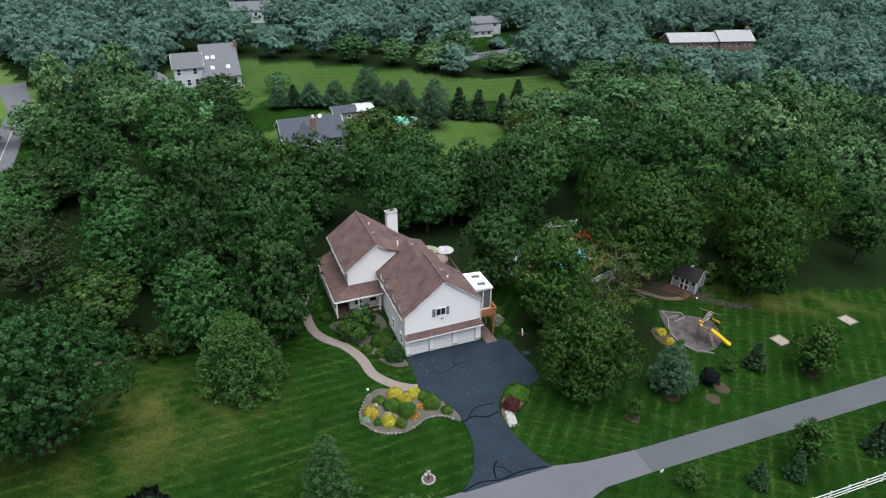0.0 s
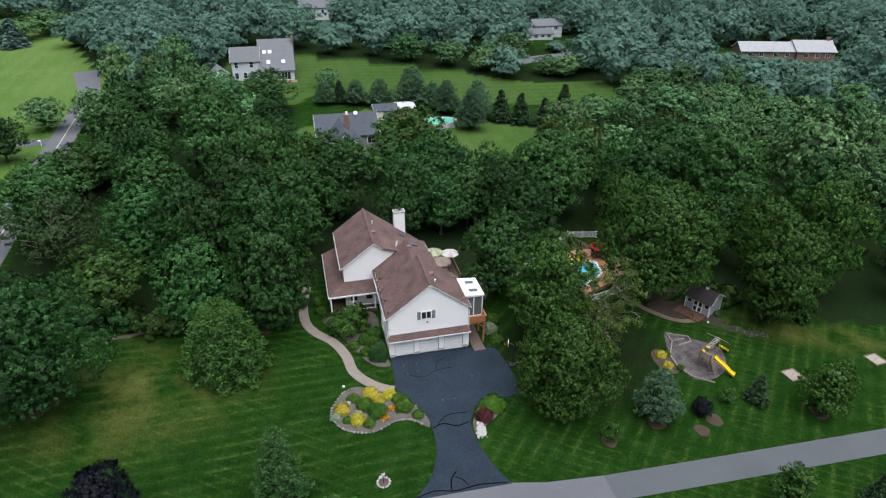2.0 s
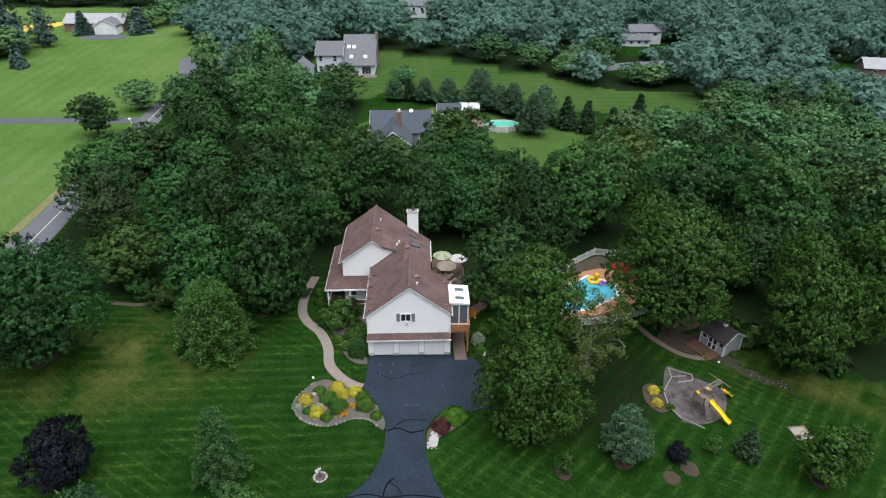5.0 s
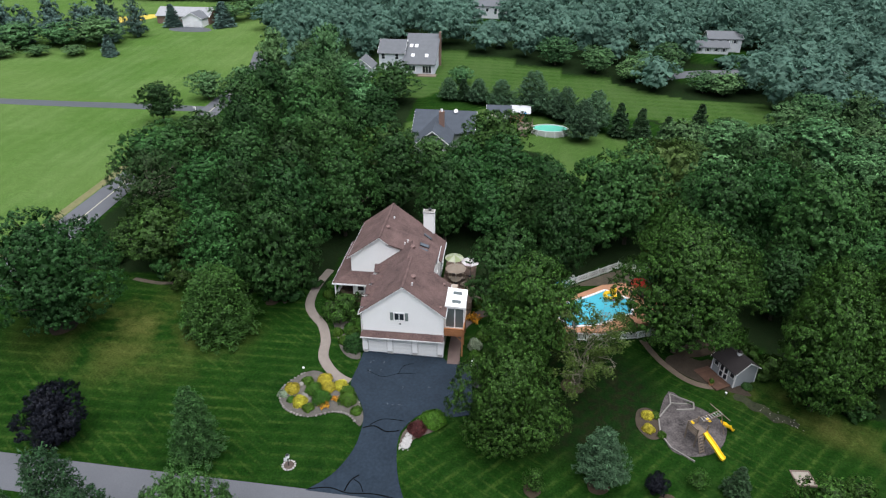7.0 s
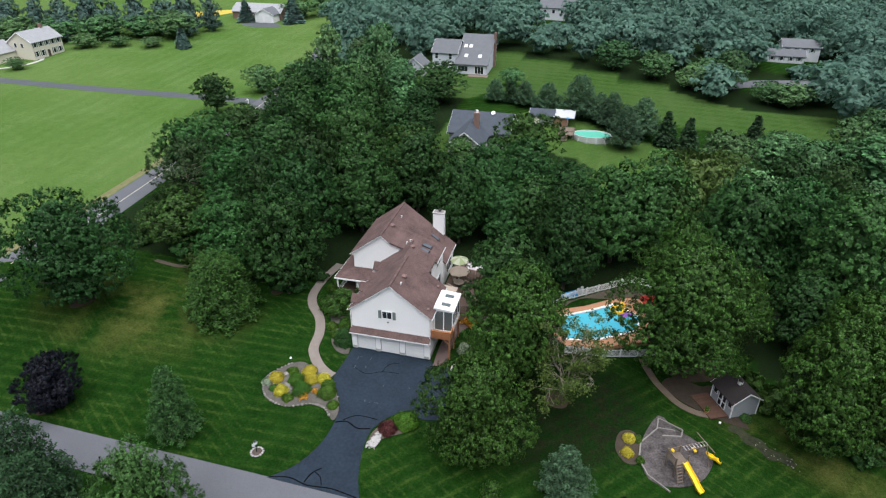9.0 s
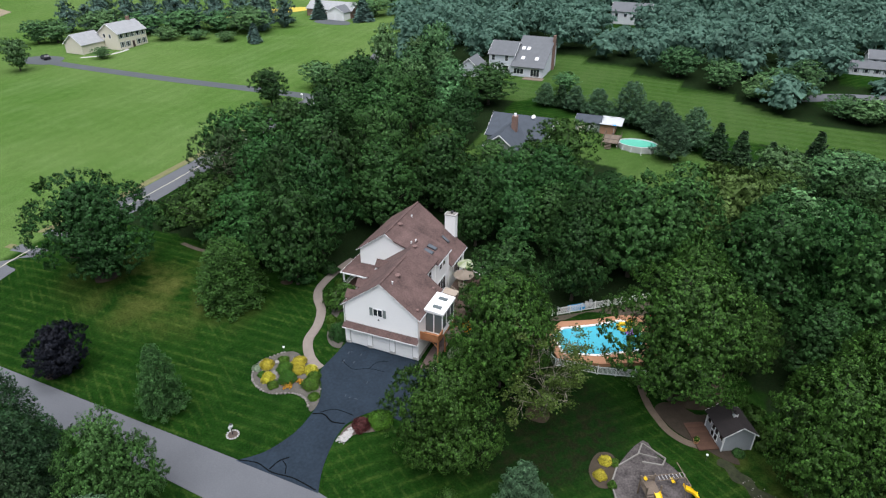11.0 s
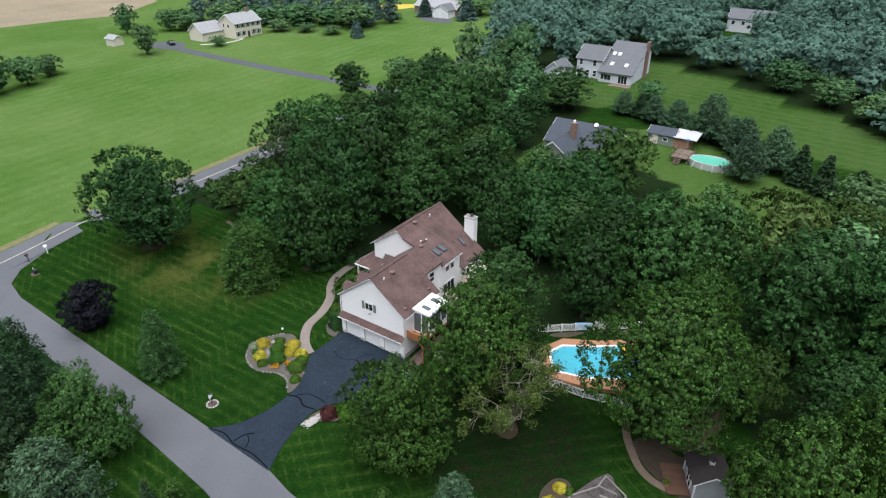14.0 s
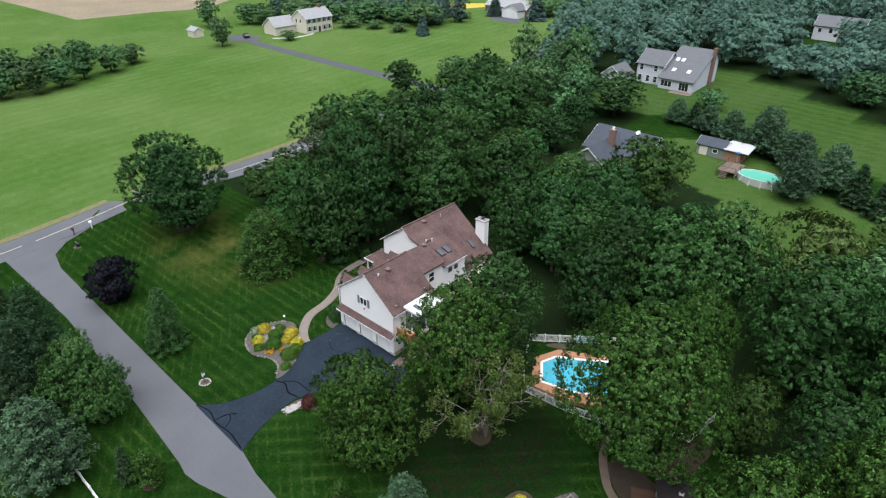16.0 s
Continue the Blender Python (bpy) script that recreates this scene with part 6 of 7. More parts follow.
def play_set():
    x, y = 38.2, -9.1
    z = ground_z(x, y) + 0.05
    e = thing("play_set", "wooden climbing frame with two yellow slides", "climbing frame", at=(x, y, z), turn=30)
    for px, py in ((-0.7, -0.7), (0.7, -0.7), (-0.7, 0.7), (0.7, 0.7)):
        part("post", boxes((px - 0.06, px + 0.06, py - 0.06, py + 0.06, -0.2, 2.5)), GREYWOOD, e)
    part("platform", boxes((-0.75, 0.75, -0.75, 0.75, 1.45, 1.55)), GREYWOOD, e)
    for q in ((-0.75, 0.75, 0.68, 0.74), (-0.75, -0.69, -0.7, 0.7)):
        for zz in (1.7, 1.95, 2.2):
            part("guard_board", boxes((*q, zz, zz + 0.14)), GREYWOOD, e)
    part("steering_wheel", tubes(((-0.45, 0.45, 2.25), (-0.3, 0.45, 2.4), 0.2, 0.2), seg=10), YELLOW, e, "yellow toy wheel")
    # ladder
    for px in (-0.5, 0.1):
        part("ladder_rail", tubes(((px - 0.3, -1.7, -0.1), (px - 0.1, -0.75, 1.6), 0.045), seg=6), GREYWOOD, e)
    for k in range(6):
        t = (k + 0.6) / 6.5
        part("rung", boxes((-0.85 + 0.2 * t, -0.15 + 0.2 * t, -1.76 + 0.95 * t, -1.64 + 0.95 * t, -0.1 + 1.7 * t, -0.04 + 1.7 * t)), GREYWOOD, e)
    # monkey bars and far frame
    for py in (0.1, 0.7):
        part("beam", tubes(((0.7, py, 2.25), (3.6, py, 2.25), 0.05), seg=6), GREYWOOD, e)
    for k in range(8):
        part("bar", tubes(((1.0 + k * 0.36, 0.1, 2.27), (1.0 + k * 0.36, 0.7, 2.27), 0.022), seg=6), METAL_PALE, e)
    for py in (-0.7, 1.6):
        part("leg", tubes(((3.6, py, -0.2), (3.6, 0.4, 2.35), 0.05), seg=6), GREYWOOD, e)
    part("beam", tubes(((3.6, -0.9, 2.2), (3.6, 2.0, 2.2), 0.05), seg=6), GREYWOOD, e)
    for py in (1.0, 1.5):
        part("swing_rope", tubes(((3.1, py, 2.2), (3.1, py, 0.6), 0.012), seg=5), METAL, e)
    part("swing_seat", boxes((2.95, 3.25, 0.95, 1.55, 0.55, 0.62)), YELLOW, e)
    part("slide", slide_bm((0.35, -0.75, 1.6), (0.75, -3.4, 0.12)), YELLOW, e, "long yellow wavy slide")
    part("short_slide", slide_bm((3.4, -0.2, 1.3), (5.0, -0.5, 0.1), waves=0.3), YELLOW, e, "short yellow slide")


play_set()


# ---- garden shed ----
def build_shed():
    x, y = 43.05, 3.1
    e = thing("garden_shed", "grey garden shed with white trim and dark roof", "shed", at=(x, y, ground_z(44.5, 1.5)), turn=-62.5)
    W, D, H = 3.6, 3.3, 2.15
    part("wall", prism(bmesh.new(), [(0, -0.3), (D, -0.3), (D, H), (D / 2, H + 1.05), (0, H)], "x", 0, W), SHEDWALL, e)
    part("roof", slabs(0.09, [(-0.25, D / 2, H + 1.2), (-0.25, -0.3, H - 0.02), (W + 0.25, -0.3, H - 0.02), (W + 0.25, D / 2, H + 1.2)],
                       [(-0.25, D / 2, H + 1.2), (W + 0.25, D / 2, H + 1.2), (W + 0.25, D + 0.3, H - 0.02), (-0.25, D + 0.3, H - 0.02)]), SHINGLE_DARK, e)
    for px in (0, W):
        for py in (0, D):
            part("corner_board", boxes((px - 0.06, px + 0.06, py - 0.06, py + 0.06, -0.2, H)), TRIM, e)
    for (y0, y1, z0, z1) in ((D / 2, -0.3, H + 1.2, H - 0.02), (D / 2, D + 0.3, H + 1.2, H - 0.02)):
        for s in (-0.27, W + 0.25):
            part("rake_board", prism(bmesh.new(), [(y0, z0), (y1, z1), (y1, z1 - 0.14), (y0, z0 - 0.14)], "x", s, s + 0.02), TRIM, e)
    for s in (0, 1):
        d = part("door", boxes((1.2 + s * 0.68, 1.86 + s * 0.68, -0.05, 0, 0.1, 1.95)), TRIM, e, "white glazed shed door")
        for zz in (0.25, 1.1):
            part("pane", boxes((1.3 + s * 0.68, 1.76 + s * 0.68, -0.06, -0.045, zz, zz + 0.7)), GLASS, d)
    for px in (0.6, 3.15):
        f = part("window", boxes((px - 0.36, px + 0.36, -0.05, 0, 1.15, 1.85)), TRIM, e)
        part("pane", boxes((px - 0.28, px + 0.28, -0.06, -0.045, 1.23, 1.77)), GLASS, f)
    part("cupola", boxes((W * 0.55 - 0.2, W * 0.55 + 0.2, D / 2 - 0.2, D / 2 + 0.2, H + 1.0, H + 1.55)), TRIM, e, "small white cupola")
    part("cupola_roof", tubes(((W * 0.55, D / 2, H + 1.55), (W * 0.55, D / 2, H + 1.85), 0.36, 0.02), seg=4), SHINGLE_DARK, e)
    dk = thing("shed_deck", "low reddish wooden deck in front of the shed", "deck", at=(x, y, ground_z(42, 1)), turn=-62.5)
    for k in range(-7, 16):
        part("plank", boxes((0.7 + k * 0.17, 0.86 + k * 0.17, -2.3, -0.1, 0.0, 0.14)), SHEDDECK, dk)
    pt = thing("flower_pot", "terracotta pot with a small plant", "plant pot", at=(42.2, 0.0, ground_z(42.2, 0) + 0.04))
    part("pot", tubes(((0, 0, 0), (0, 0, 0.5), 0.2, 0.32), seg=14), TERRACOTTA, pt)
    rng = np.random.default_rng(5)
    p, nrm = dome_points(rng, 170)
    me = leaf_cloud("plant", p * np.array([0.35, 0.35, 0.5]) + np.array([0, 0, 0.45]), nrm, 0.12, rng)
    me.materials.append(LEAF_BOX)
    o = new("plant", me)
    o.parent = pt


build_shed()


# ---- swimming pool ----
POOL = [(24.0, 11.5), (26.0, 8.5), (30.0, 9.6), (34.8, 12.7), (35.4, 16.0), (31.8, 18.4), (28.4, 15.8), (24.8, 13.6)]
DECK = [(22.7, 11.4), (25.6, 7.2), (30.5, 8.0), (36.4, 10.8), (40.5, 12.5), (41, 16.5), (38, 20), (34.4, 20.6), (31.4, 19.6), (28, 17.0), (24.2, 15.0)]


def build_pool():
    z = ground_z(30, 13) + 0.35
    bm = bmesh.new()
    outer = [bm.verts.new((x, y, z)) for x, y in DECK]
    rim = [bm.verts.new((x, y, z)) for x, y in POOL]
    edges = []
    for ring in (outer, rim):
        for i in range(len(ring)):
            edges.append(bm.edges.new((ring[i], ring[(i + 1) % len(ring)])))
    bmesh.ops.triangle_fill(bm, use_beauty=True, use_dissolve=False, edges=edges)
    for f in bm.faces:
        if f.normal.z < 0:
            f.normal_flip()
    r = bmesh.ops.extrude_edge_only(bm, edges=[e for e in bm.edges if e.is_boundary])
    for v in r["geom"]:
        if isinstance(v, bmesh.types.BMVert):
            v.co.z -= 1.2
    tagged(part("pool_deck", bm, POOLDECK), "orange-brown paved terrace round the pool", "pool terrace", kind="structure")
    e = thing("swimming_pool", "angular swimming pool of bright blue water", "swimming pool")
    part("water", sheet_bm(POOL, -0.12, z=z, deep=0.9), POOLWATER, e, "bright blue pool water")
    n = len(POOL)
    for i in range(n):
        a, b_ = Vector((*POOL[i], z)), Vector((*POOL[(i + 1) % n], z))
        d = b_ - a
        o = part("coping", boxes((-d.length / 2, d.length / 2, -0.16, 0.16, -0.1, 0.05), bevel=0.02), VINYL, e, "white pool coping")
        o.matrix_world = Matrix.Translation((a + b_) / 2) @ d.to_track_quat("X", "Z").to_matrix().to_4x4()
    for k, y in enumerate((9.9, 10.6, 11.3)):
        part("pool_step", boxes((24.6 + k * 0.5, 25.2 + k * 0.5, 10.2, 12.4, z - 0.9, z - 0.13 - 0.02 * k)), VINYL, e)
    fl = thing("pool_float", "big yellow inflatable ring floating in the pool", "inflatable", at=(32.3, 16.9, z - 0.1))
    bm = bmesh.new()
    R, r = 0.75, 0.28
    ring = [[bm.verts.new(((R + r * math.cos(q * math.pi / 4)) * math.cos(p * math.pi / 9), (R + r * math.cos(q * math.pi / 4)) * math.sin(p * math.pi / 9), 0.15 + r * math.sin(q * math.pi / 4))) for q in range(8)] for p in range(18)]
    for p in range(18):
        for q in range(8):
            bm.faces.new((ring[p][q], ring[(p + 1) % 18][q], ring[(p + 1) % 18][(q + 1) % 8], ring[p][(q + 1) % 8]))
    bmesh.ops.recalc_face_normals(bm, faces=bm.faces)
    part("ring", bm, YELLOW, fl, smooth=True)
    bm = bmesh.new()
    bmesh.ops.create_icosphere(bm, subdivisions=2, radius=0.42, matrix=Matrix.Translation((0.55, 0.5, 0.75)))
    tube(bm, (0.5, 0.45, 0.2), (0.55, 0.5, 0.7), 0.3, 0.24, 10)
    part("head", bm, YELLOW, fl, smooth=True)
    mt = thing("air_mattress", "purple air mattress floating in the pool", "inflatable", at=(33.4, 16.2, z - 0.1), turn=40)
    for k in range(5):
        part("tube", boxes((-0.8, 0.8, -0.45 + k * 0.19, -0.28 + k * 0.19, 0, 0.16), bevel=0.05), PINKFLOAT, mt)


build_pool()


def fence_run(pts, word, height=1.2, gap=2.1, pickets=True):
    e = thing("fence", word, "fence", "white fences")
    marks = []
    for (x0, y0), (x1, y1) in zip(pts[:-1], pts[1:]):
        n = max(1, round(math.hypot(x1 - x0, y1 - y0) / gap))
        marks += [(x0 + (x1 - x0) * i / n, y0 + (y1 - y0) * i / n) for i in range(n)]
    marks.append(pts[-1])
    for x, y in marks:
        z = ground_z(x, y)
        bm = boxes((-0.06, 0.06, -0.06, 0.06, -0.3, height + 0.08))
        tube(bm, (0, 0, height + 0.08), (0, 0, height + 0.18), 0.1, 0.01, 4)
        o = part("post", bm, VINYL, e)
        o.matrix_world = pose(x, y, z)
    for (x0, y0), (x1, y1) in zip(marks[:-1], marks[1:]):
        L = math.hypot(x1 - x0, y1 - y0)
        z0, z1 = ground_z(x0, y0), ground_z(x1, y1)
        bm = boxes((0.06, L - 0.06, -0.02, 0.02, 0.12, 0.22), (0.06, L - 0.06, -0.02, 0.02, height - 0.12, height - 0.02))
        if pickets:
            for k in range(int(L / 0.15)):
                u = 0.12 + k * 0.15
                if u < L - 0.1:
                    box(bm, u - 0.035, u + 0.035, -0.012, 0.012, 0.22, height - 0.12)
        else:
            box(bm, 0.06, L - 0.06, -0.02, 0.02, 0.55, 0.65)
        for v in bm.verts:
            v.co.z += (z1 - z0) * v.co.x / L
        o = part("panel", bm, VINYL, e)
        o.matrix_world = pose(x0, y0, z0, 0, 0, math.degrees(math.atan2(y1 - y0, x1 - x0)))


fence_run([(25.4, 6.0), (30.6, 6.6), (34.8, 7.8), (38, 9.2), (42.7, 11.8), (43.4, 16.6)], "white vinyl picket fence in front of the pool")
fence_run([(20.6, 13.9), (26.3, 18.6), (34.4, 24.9), (39.5, 24.2)], "white vinyl picket fence behind the pool")
fence_run([(20.6, 13.9), (22.4, 9.6), (25.4, 6.0)], "white vinyl picket fence at the pool's end")
fence_run([(-34, -33.5), (0, -33.5), (30, -33.4), (64, -34.2)], "white three-rail fence along the far side of the lane", 1.15, 2.4, False)


def pool_things():
    e = thing("pool_slide_cover", "blue covered pool equipment by the fence", "pool equipment", at=(25.6, 18.6, ground_z(25.6, 18.6)), turn=38)
    part("cover", boxes((-1.2, 1.2, -0.45, 0.45, 0, 0.75), bevel=0.12), BLUEPLASTIC, e)
    part("pump", tubes(((1.7, 0.3, 0), (1.7, 0.3, 0.8), 0.25), ((2.3, 0.3, 0), (2.3, 0.3, 1.0), 0.22), seg=12), METAL_PALE, e)
    for k, (x, y) in enumerate(((38.0, 14.6), (39.2, 15.8))):
        b = thing("patio_chair", "dark metal patio chair on the pool terrace", "chair", "pool chairs", (x, y, ground_z(30, 13) + 0.35), 40 + 70 * k)
        part("seat", boxes((-0.28, 0.28, -0.28, 0.28, 0.4, 0.46)), METAL, b)
        part("backrest", boxes((-0.28, 0.28, 0.24, 0.3, 0.46, 0.95)), METAL, b)
        for lx in (-0.25, 0.25):
            for ly in (-0.25, 0.25):
                part("leg", boxes((lx - 0.02, lx + 0.02, ly - 0.02, ly + 0.02, 0, 0.4)), METAL, b)
    g = thing("kettle_grill", "dark kettle grill on the pool terrace", "grill", at=(38.6, 13.2, ground_z(30, 13) + 0.35))
    bm = bmesh.new()
    bmesh.ops.create_uvsphere(bm, u_segments=14, v_segments=8, radius=0.36, matrix=Matrix.Translation((0, 0, 0.85)))
    part("bowl", bm, METAL, g, smooth=True)
    for k in range(3):
        part("leg", tubes(((0.35 * math.cos(k * 2.1), 0.35 * math.sin(k * 2.1), 0), (0.15 * math.cos(k * 2.1), 0.15 * math.sin(k * 2.1), 0.65), 0.02), seg=5), METAL, g)


pool_things()


def umbrella(x, y, z, r, h, materials, word, n=8, closed=False):
    e = thing("patio_umbrella", word, "umbrella", "umbrellas", (x, y, z), 12)
    part("pole", tubes(((0, 0, 0), (0, 0, h + 0.1), 0.03), seg=8), METAL_PALE, e)
    part("base", tubes(((0, 0, 0), (0, 0, 0.12), 0.28, 0.22), seg=12), METAL, e)
    for i in range(n):
        a, b_ = 2 * math.pi * i / n, 2 * math.pi * (i + 1) / n
        bm = bmesh.new()
        m = (a + b_) / 2
        rings = []
        for f, dz in ((0.03, 0.0), (0.5, -0.16 * r), (1.0, -0.38 * r)):
            sag = 0.94 if f == 1.0 else 0.97
            rings.append([bm.verts.new((f * r * math.cos(a), f * r * math.sin(a), h + dz)), bm.verts.new((sag * f * r * math.cos(m), sag * f * r * math.sin(m), h + dz + 0.02)), bm.verts.new((f * r * math.cos(b_), f * r * math.sin(b_), h + dz))])
        for p, q in zip(rings[:-1], rings[1:]):
            bm.faces.new((p[0], q[0], q[1], p[1]))
            bm.faces.new((p[1], q[1], q[2], p[2]))
        bmesh.ops.solidify(bm, geom=bm.faces[:], thickness=0.015)
        part("canopy_panel", bm, materials[i % len(materials)], e)
        part("rib", tubes(((0, 0, h - 0.02), (0.98 * r * math.cos(a), 0.98 * r * math.sin(a), h - 0.4 * r), 0.012), seg=4), METAL_PALE, e)


def patio_table(x, y, z, r, word):
    e = thing("patio_table", word, "table", "patio tables", (x, y, z))
    part("tabletop", tubes(((0, 0, 0.7), (0, 0, 0.75), r), seg=18), TANCLOTH, e)
    for k in range(4):
        a = k * math.pi / 2 + 0.7
        part("leg", tubes(((0.8 * r * math.cos(a), 0.8 * r * math.sin(a), 0), (0.7 * r * math.cos(a), 0.7 * r * math.sin(a), 0.7), 0.025), seg=6), METAL, e)


def chair_at(x, y, z, turn, word, cloth=TANCLOTH):
    b = thing("deck_chair", word, "chair", "deck chairs", (x, y, z), turn)
    part("seat", boxes((-0.3, 0.3, -0.3, 0.3, 0.38, 0.5), bevel=0.03), cloth, b)
    part("backrest", boxes((-0.3, 0.3, 0.24, 0.34, 0.5, 1.0), bevel=0.03), cloth, b)
    for lx in (-0.27, 0.27):
        part("armrest", boxes((lx - 0.04, lx + 0.04, -0.3, 0.3, 0.62, 0.67)), GREYWOOD, b)
        for ly in (-0.27, 0.27):
            part("leg", boxes((lx - 0.03, lx + 0.03, ly - 0.03, ly + 0.03, 0, 0.62)), GREYWOOD, b)


pz = ground_z(30, 13) + 0.35
umbrella(36.6, 17.6, pz, 1.6, 2.5, [REDCLOTH], "open red umbrella on the pool terrace")
patio_table(36.6, 17.6, pz, 0.7, "round table under the red umbrella")
for k in range(4):
    a = k * math.pi / 2 + 0.3
    chair_at(36.6 + 1.15 * math.cos(a), 17.6 + 1.15 * math.sin(a), pz, math.degrees(a) - 90, "chair at the table under the red umbrella", METAL)


# ---- house deck ----
def house_deck():
    zt = 1.15
    e = thing("deck", "raised brown wooden deck behind the house with railings", "deck")
    for k in range(31):
        x = 8.15 + k * 0.148
        part("plank", boxes((x, x + 0.14, 9.3 if x < 10.0 else 8.9, 21.5, zt - 0.04, zt)), DECKGREY, e)
    part("skirt", boxes((8.15, 12.7, 9.0, 9.06, -0.3, zt - 0.05), (12.66, 12.72, 9.0, 21.4, -0.3, zt - 0.05), (8.15, 12.7, 21.4, 21.46, -0.3, zt - 0.05)), GREYWOOD, e)
    for x, y in [(12.65, 9.0 + 1.55 * k) for k in range(9)] + [(8.3, 9.0), (9.8, 9.0), (11.2, 9.0)]:
        part("rail_post", boxes((x - 0.05, x + 0.05, y - 0.05, y + 0.05, zt, zt + 1.0)), GREYWOOD, e)
    part("handrail", boxes((12.58, 12.72, 9.0, 11.7, zt + 0.98, zt + 1.03), (12.58, 12.72, 13.4, 21.4, zt + 0.98, zt + 1.03), (8.2, 12.6, 8.93, 9.07, zt + 0.98, zt + 1.03)), GREYWOOD, e)
    for k in range(29):
        part("baluster", boxes((8.35 + k * 0.15, 8.39 + k * 0.15, 8.98, 9.02, zt + 0.1, zt + 0.98)), GREYWOOD, e)
    for k in range(82):
        y = 9.2 + k * 0.15
        if not 11.7 < y < 13.3:
            part("baluster", boxes((12.63, 12.67, y, y + 0.04, zt + 0.1, zt + 0.98)), GREYWOOD, e)
    for k in range(5):
        part("step", boxes((12.7 + k * 0.27, 13.0 + k * 0.27, 11.8, 13.2, zt - 0.28 - k * 0.2, zt - 0.2 - k * 0.2)), GREYWOOD, e)
    # swing seat with canopy
    s = thing("canopy_swing", "garden swing seat with a tan canopy on the deck", "swing seat", at=(9.6, 11.4, zt), turn=-8)
    for x in (-0.9, 0.9):
        part("leg", tubes(((x, -0.6, 0), (x, 0, 1.75), 0.03), ((x, 0.6, 0), (x, 0, 1.75), 0.03), seg=6), METAL, s)
    part("canopy", slabs(0.05, [(-1.05, -0.6, 1.75), (1.05, -0.6, 1.75), (1.05, 0.65, 1.9), (-1.05, 0.65, 1.9)]), TANCLOTH, s, "tan fabric canopy")
    part("seat", boxes((-0.8, 0.8, -0.35, 0.25, 0.42, 0.55), bevel=0.04), TANCLOTH, s)
    part("backrest", boxes((-0.8, 0.8, 0.2, 0.32, 0.55, 1.0), bevel=0.04), TANCLOTH, s)
    patio_table(10.1, 15.2, zt, 0.75, "round table under the taupe umbrella")
    umbrella(10.1, 15.2, zt, 1.5, 3.05, [TANCLOTH], "open taupe umbrella on the deck")
    umbrella(9.6, 17.8, zt, 1.4, 3.25, [GREENCLOTH, GREENPALE], "green and pale umbrella on the deck")
    umbrella(12.0, 17.4, zt, 1.35, 2.95, [WHITECLOTH, PINKCLOTH], "white and pink umbrella on the deck")
    for k, (x, y, t) in enumerate(((9.1, 14.2, 150), (11.1, 14.4, 210), (9.2, 16.1, 20), (11.0, 16.1, -30), (8.7, 17.6, 90), (10.4, 18.9, 200), (8.6, 13.0, 95))):
        chair_at(x, y, zt, t, "cushioned tan chair on the deck")


house_deck()


# ---- neighbouring houses ----
def gable_house(parent, x0, x1, y0, y1, z0, eave, ridge, wall, roof, axis="x", over=0.4, name="wall"):
    """A block with a gable roof whose ridge runs along axis."""
    if axis == "x":
        m = (y0 + y1) / 2
        part(name, prism(bmesh.new(), [(y0, z0), (y1, z0), (y1, eave), (m, ridge), (y0, eave)], "x", x0, x1), wall, parent)
        s = (ridge - eave) / (m - y0)
        zt, ze = ridge + 0.15, eave - s * over + 0.15
        part("roof", slabs(0.15, [(x0 - over, m, zt), (x0 - over, y0 - over, ze), (x1 + over, y0 - over, ze), (x1 + over, m, zt)],
                           [(x0 - over, m, zt), (x1 + over, m, zt), (x1 + over, y1 + over, ze), (x0 - over, y1 + over, ze)]), roof, parent)
        for xx in (x0 - over - 0.03, x1 + over):
            for ya in (y0 - over, y1 + over):
                part("rake_board", prism(bmesh.new(), [(m, zt), (ya, ze), (ya, ze - 0.25), (m, zt - 0.25)], "x", xx, xx + 0.03), TRIM, parent)
    else:
        m = (x0 + x1) / 2
        part(name, prism(bmesh.new(), [(x0, z0), (x1, z0), (x1, eave), (m, ridge), (x0, eave)], "y", y0, y1), wall, parent)
        s = (ridge - eave) / (m - x0)
        zt, ze = ridge + 0.15, eave - s * over + 0.15
        part("roof", slabs(0.15, [(m, y0 - over, zt), (m, y1 + over, zt), (x0 - over, y1 + over, ze), (x0 - over, y0 - over, ze)],
                           [(m, y0 - over, zt), (x1 + over, y0 - over, ze), (x1 + over, y1 + over, ze), (m, y1 + over, zt)]), roof, parent)
        for yy in (y0 - over - 0.03, y1 + over):
            for xa in (x0 - over, x1 + over):
                part("rake_board", prism(bmesh.new(), [(m, zt), (xa, ze), (xa, ze - 0.25), (m, zt - 0.25)], "y", yy, yy + 0.03), TRIM, parent)


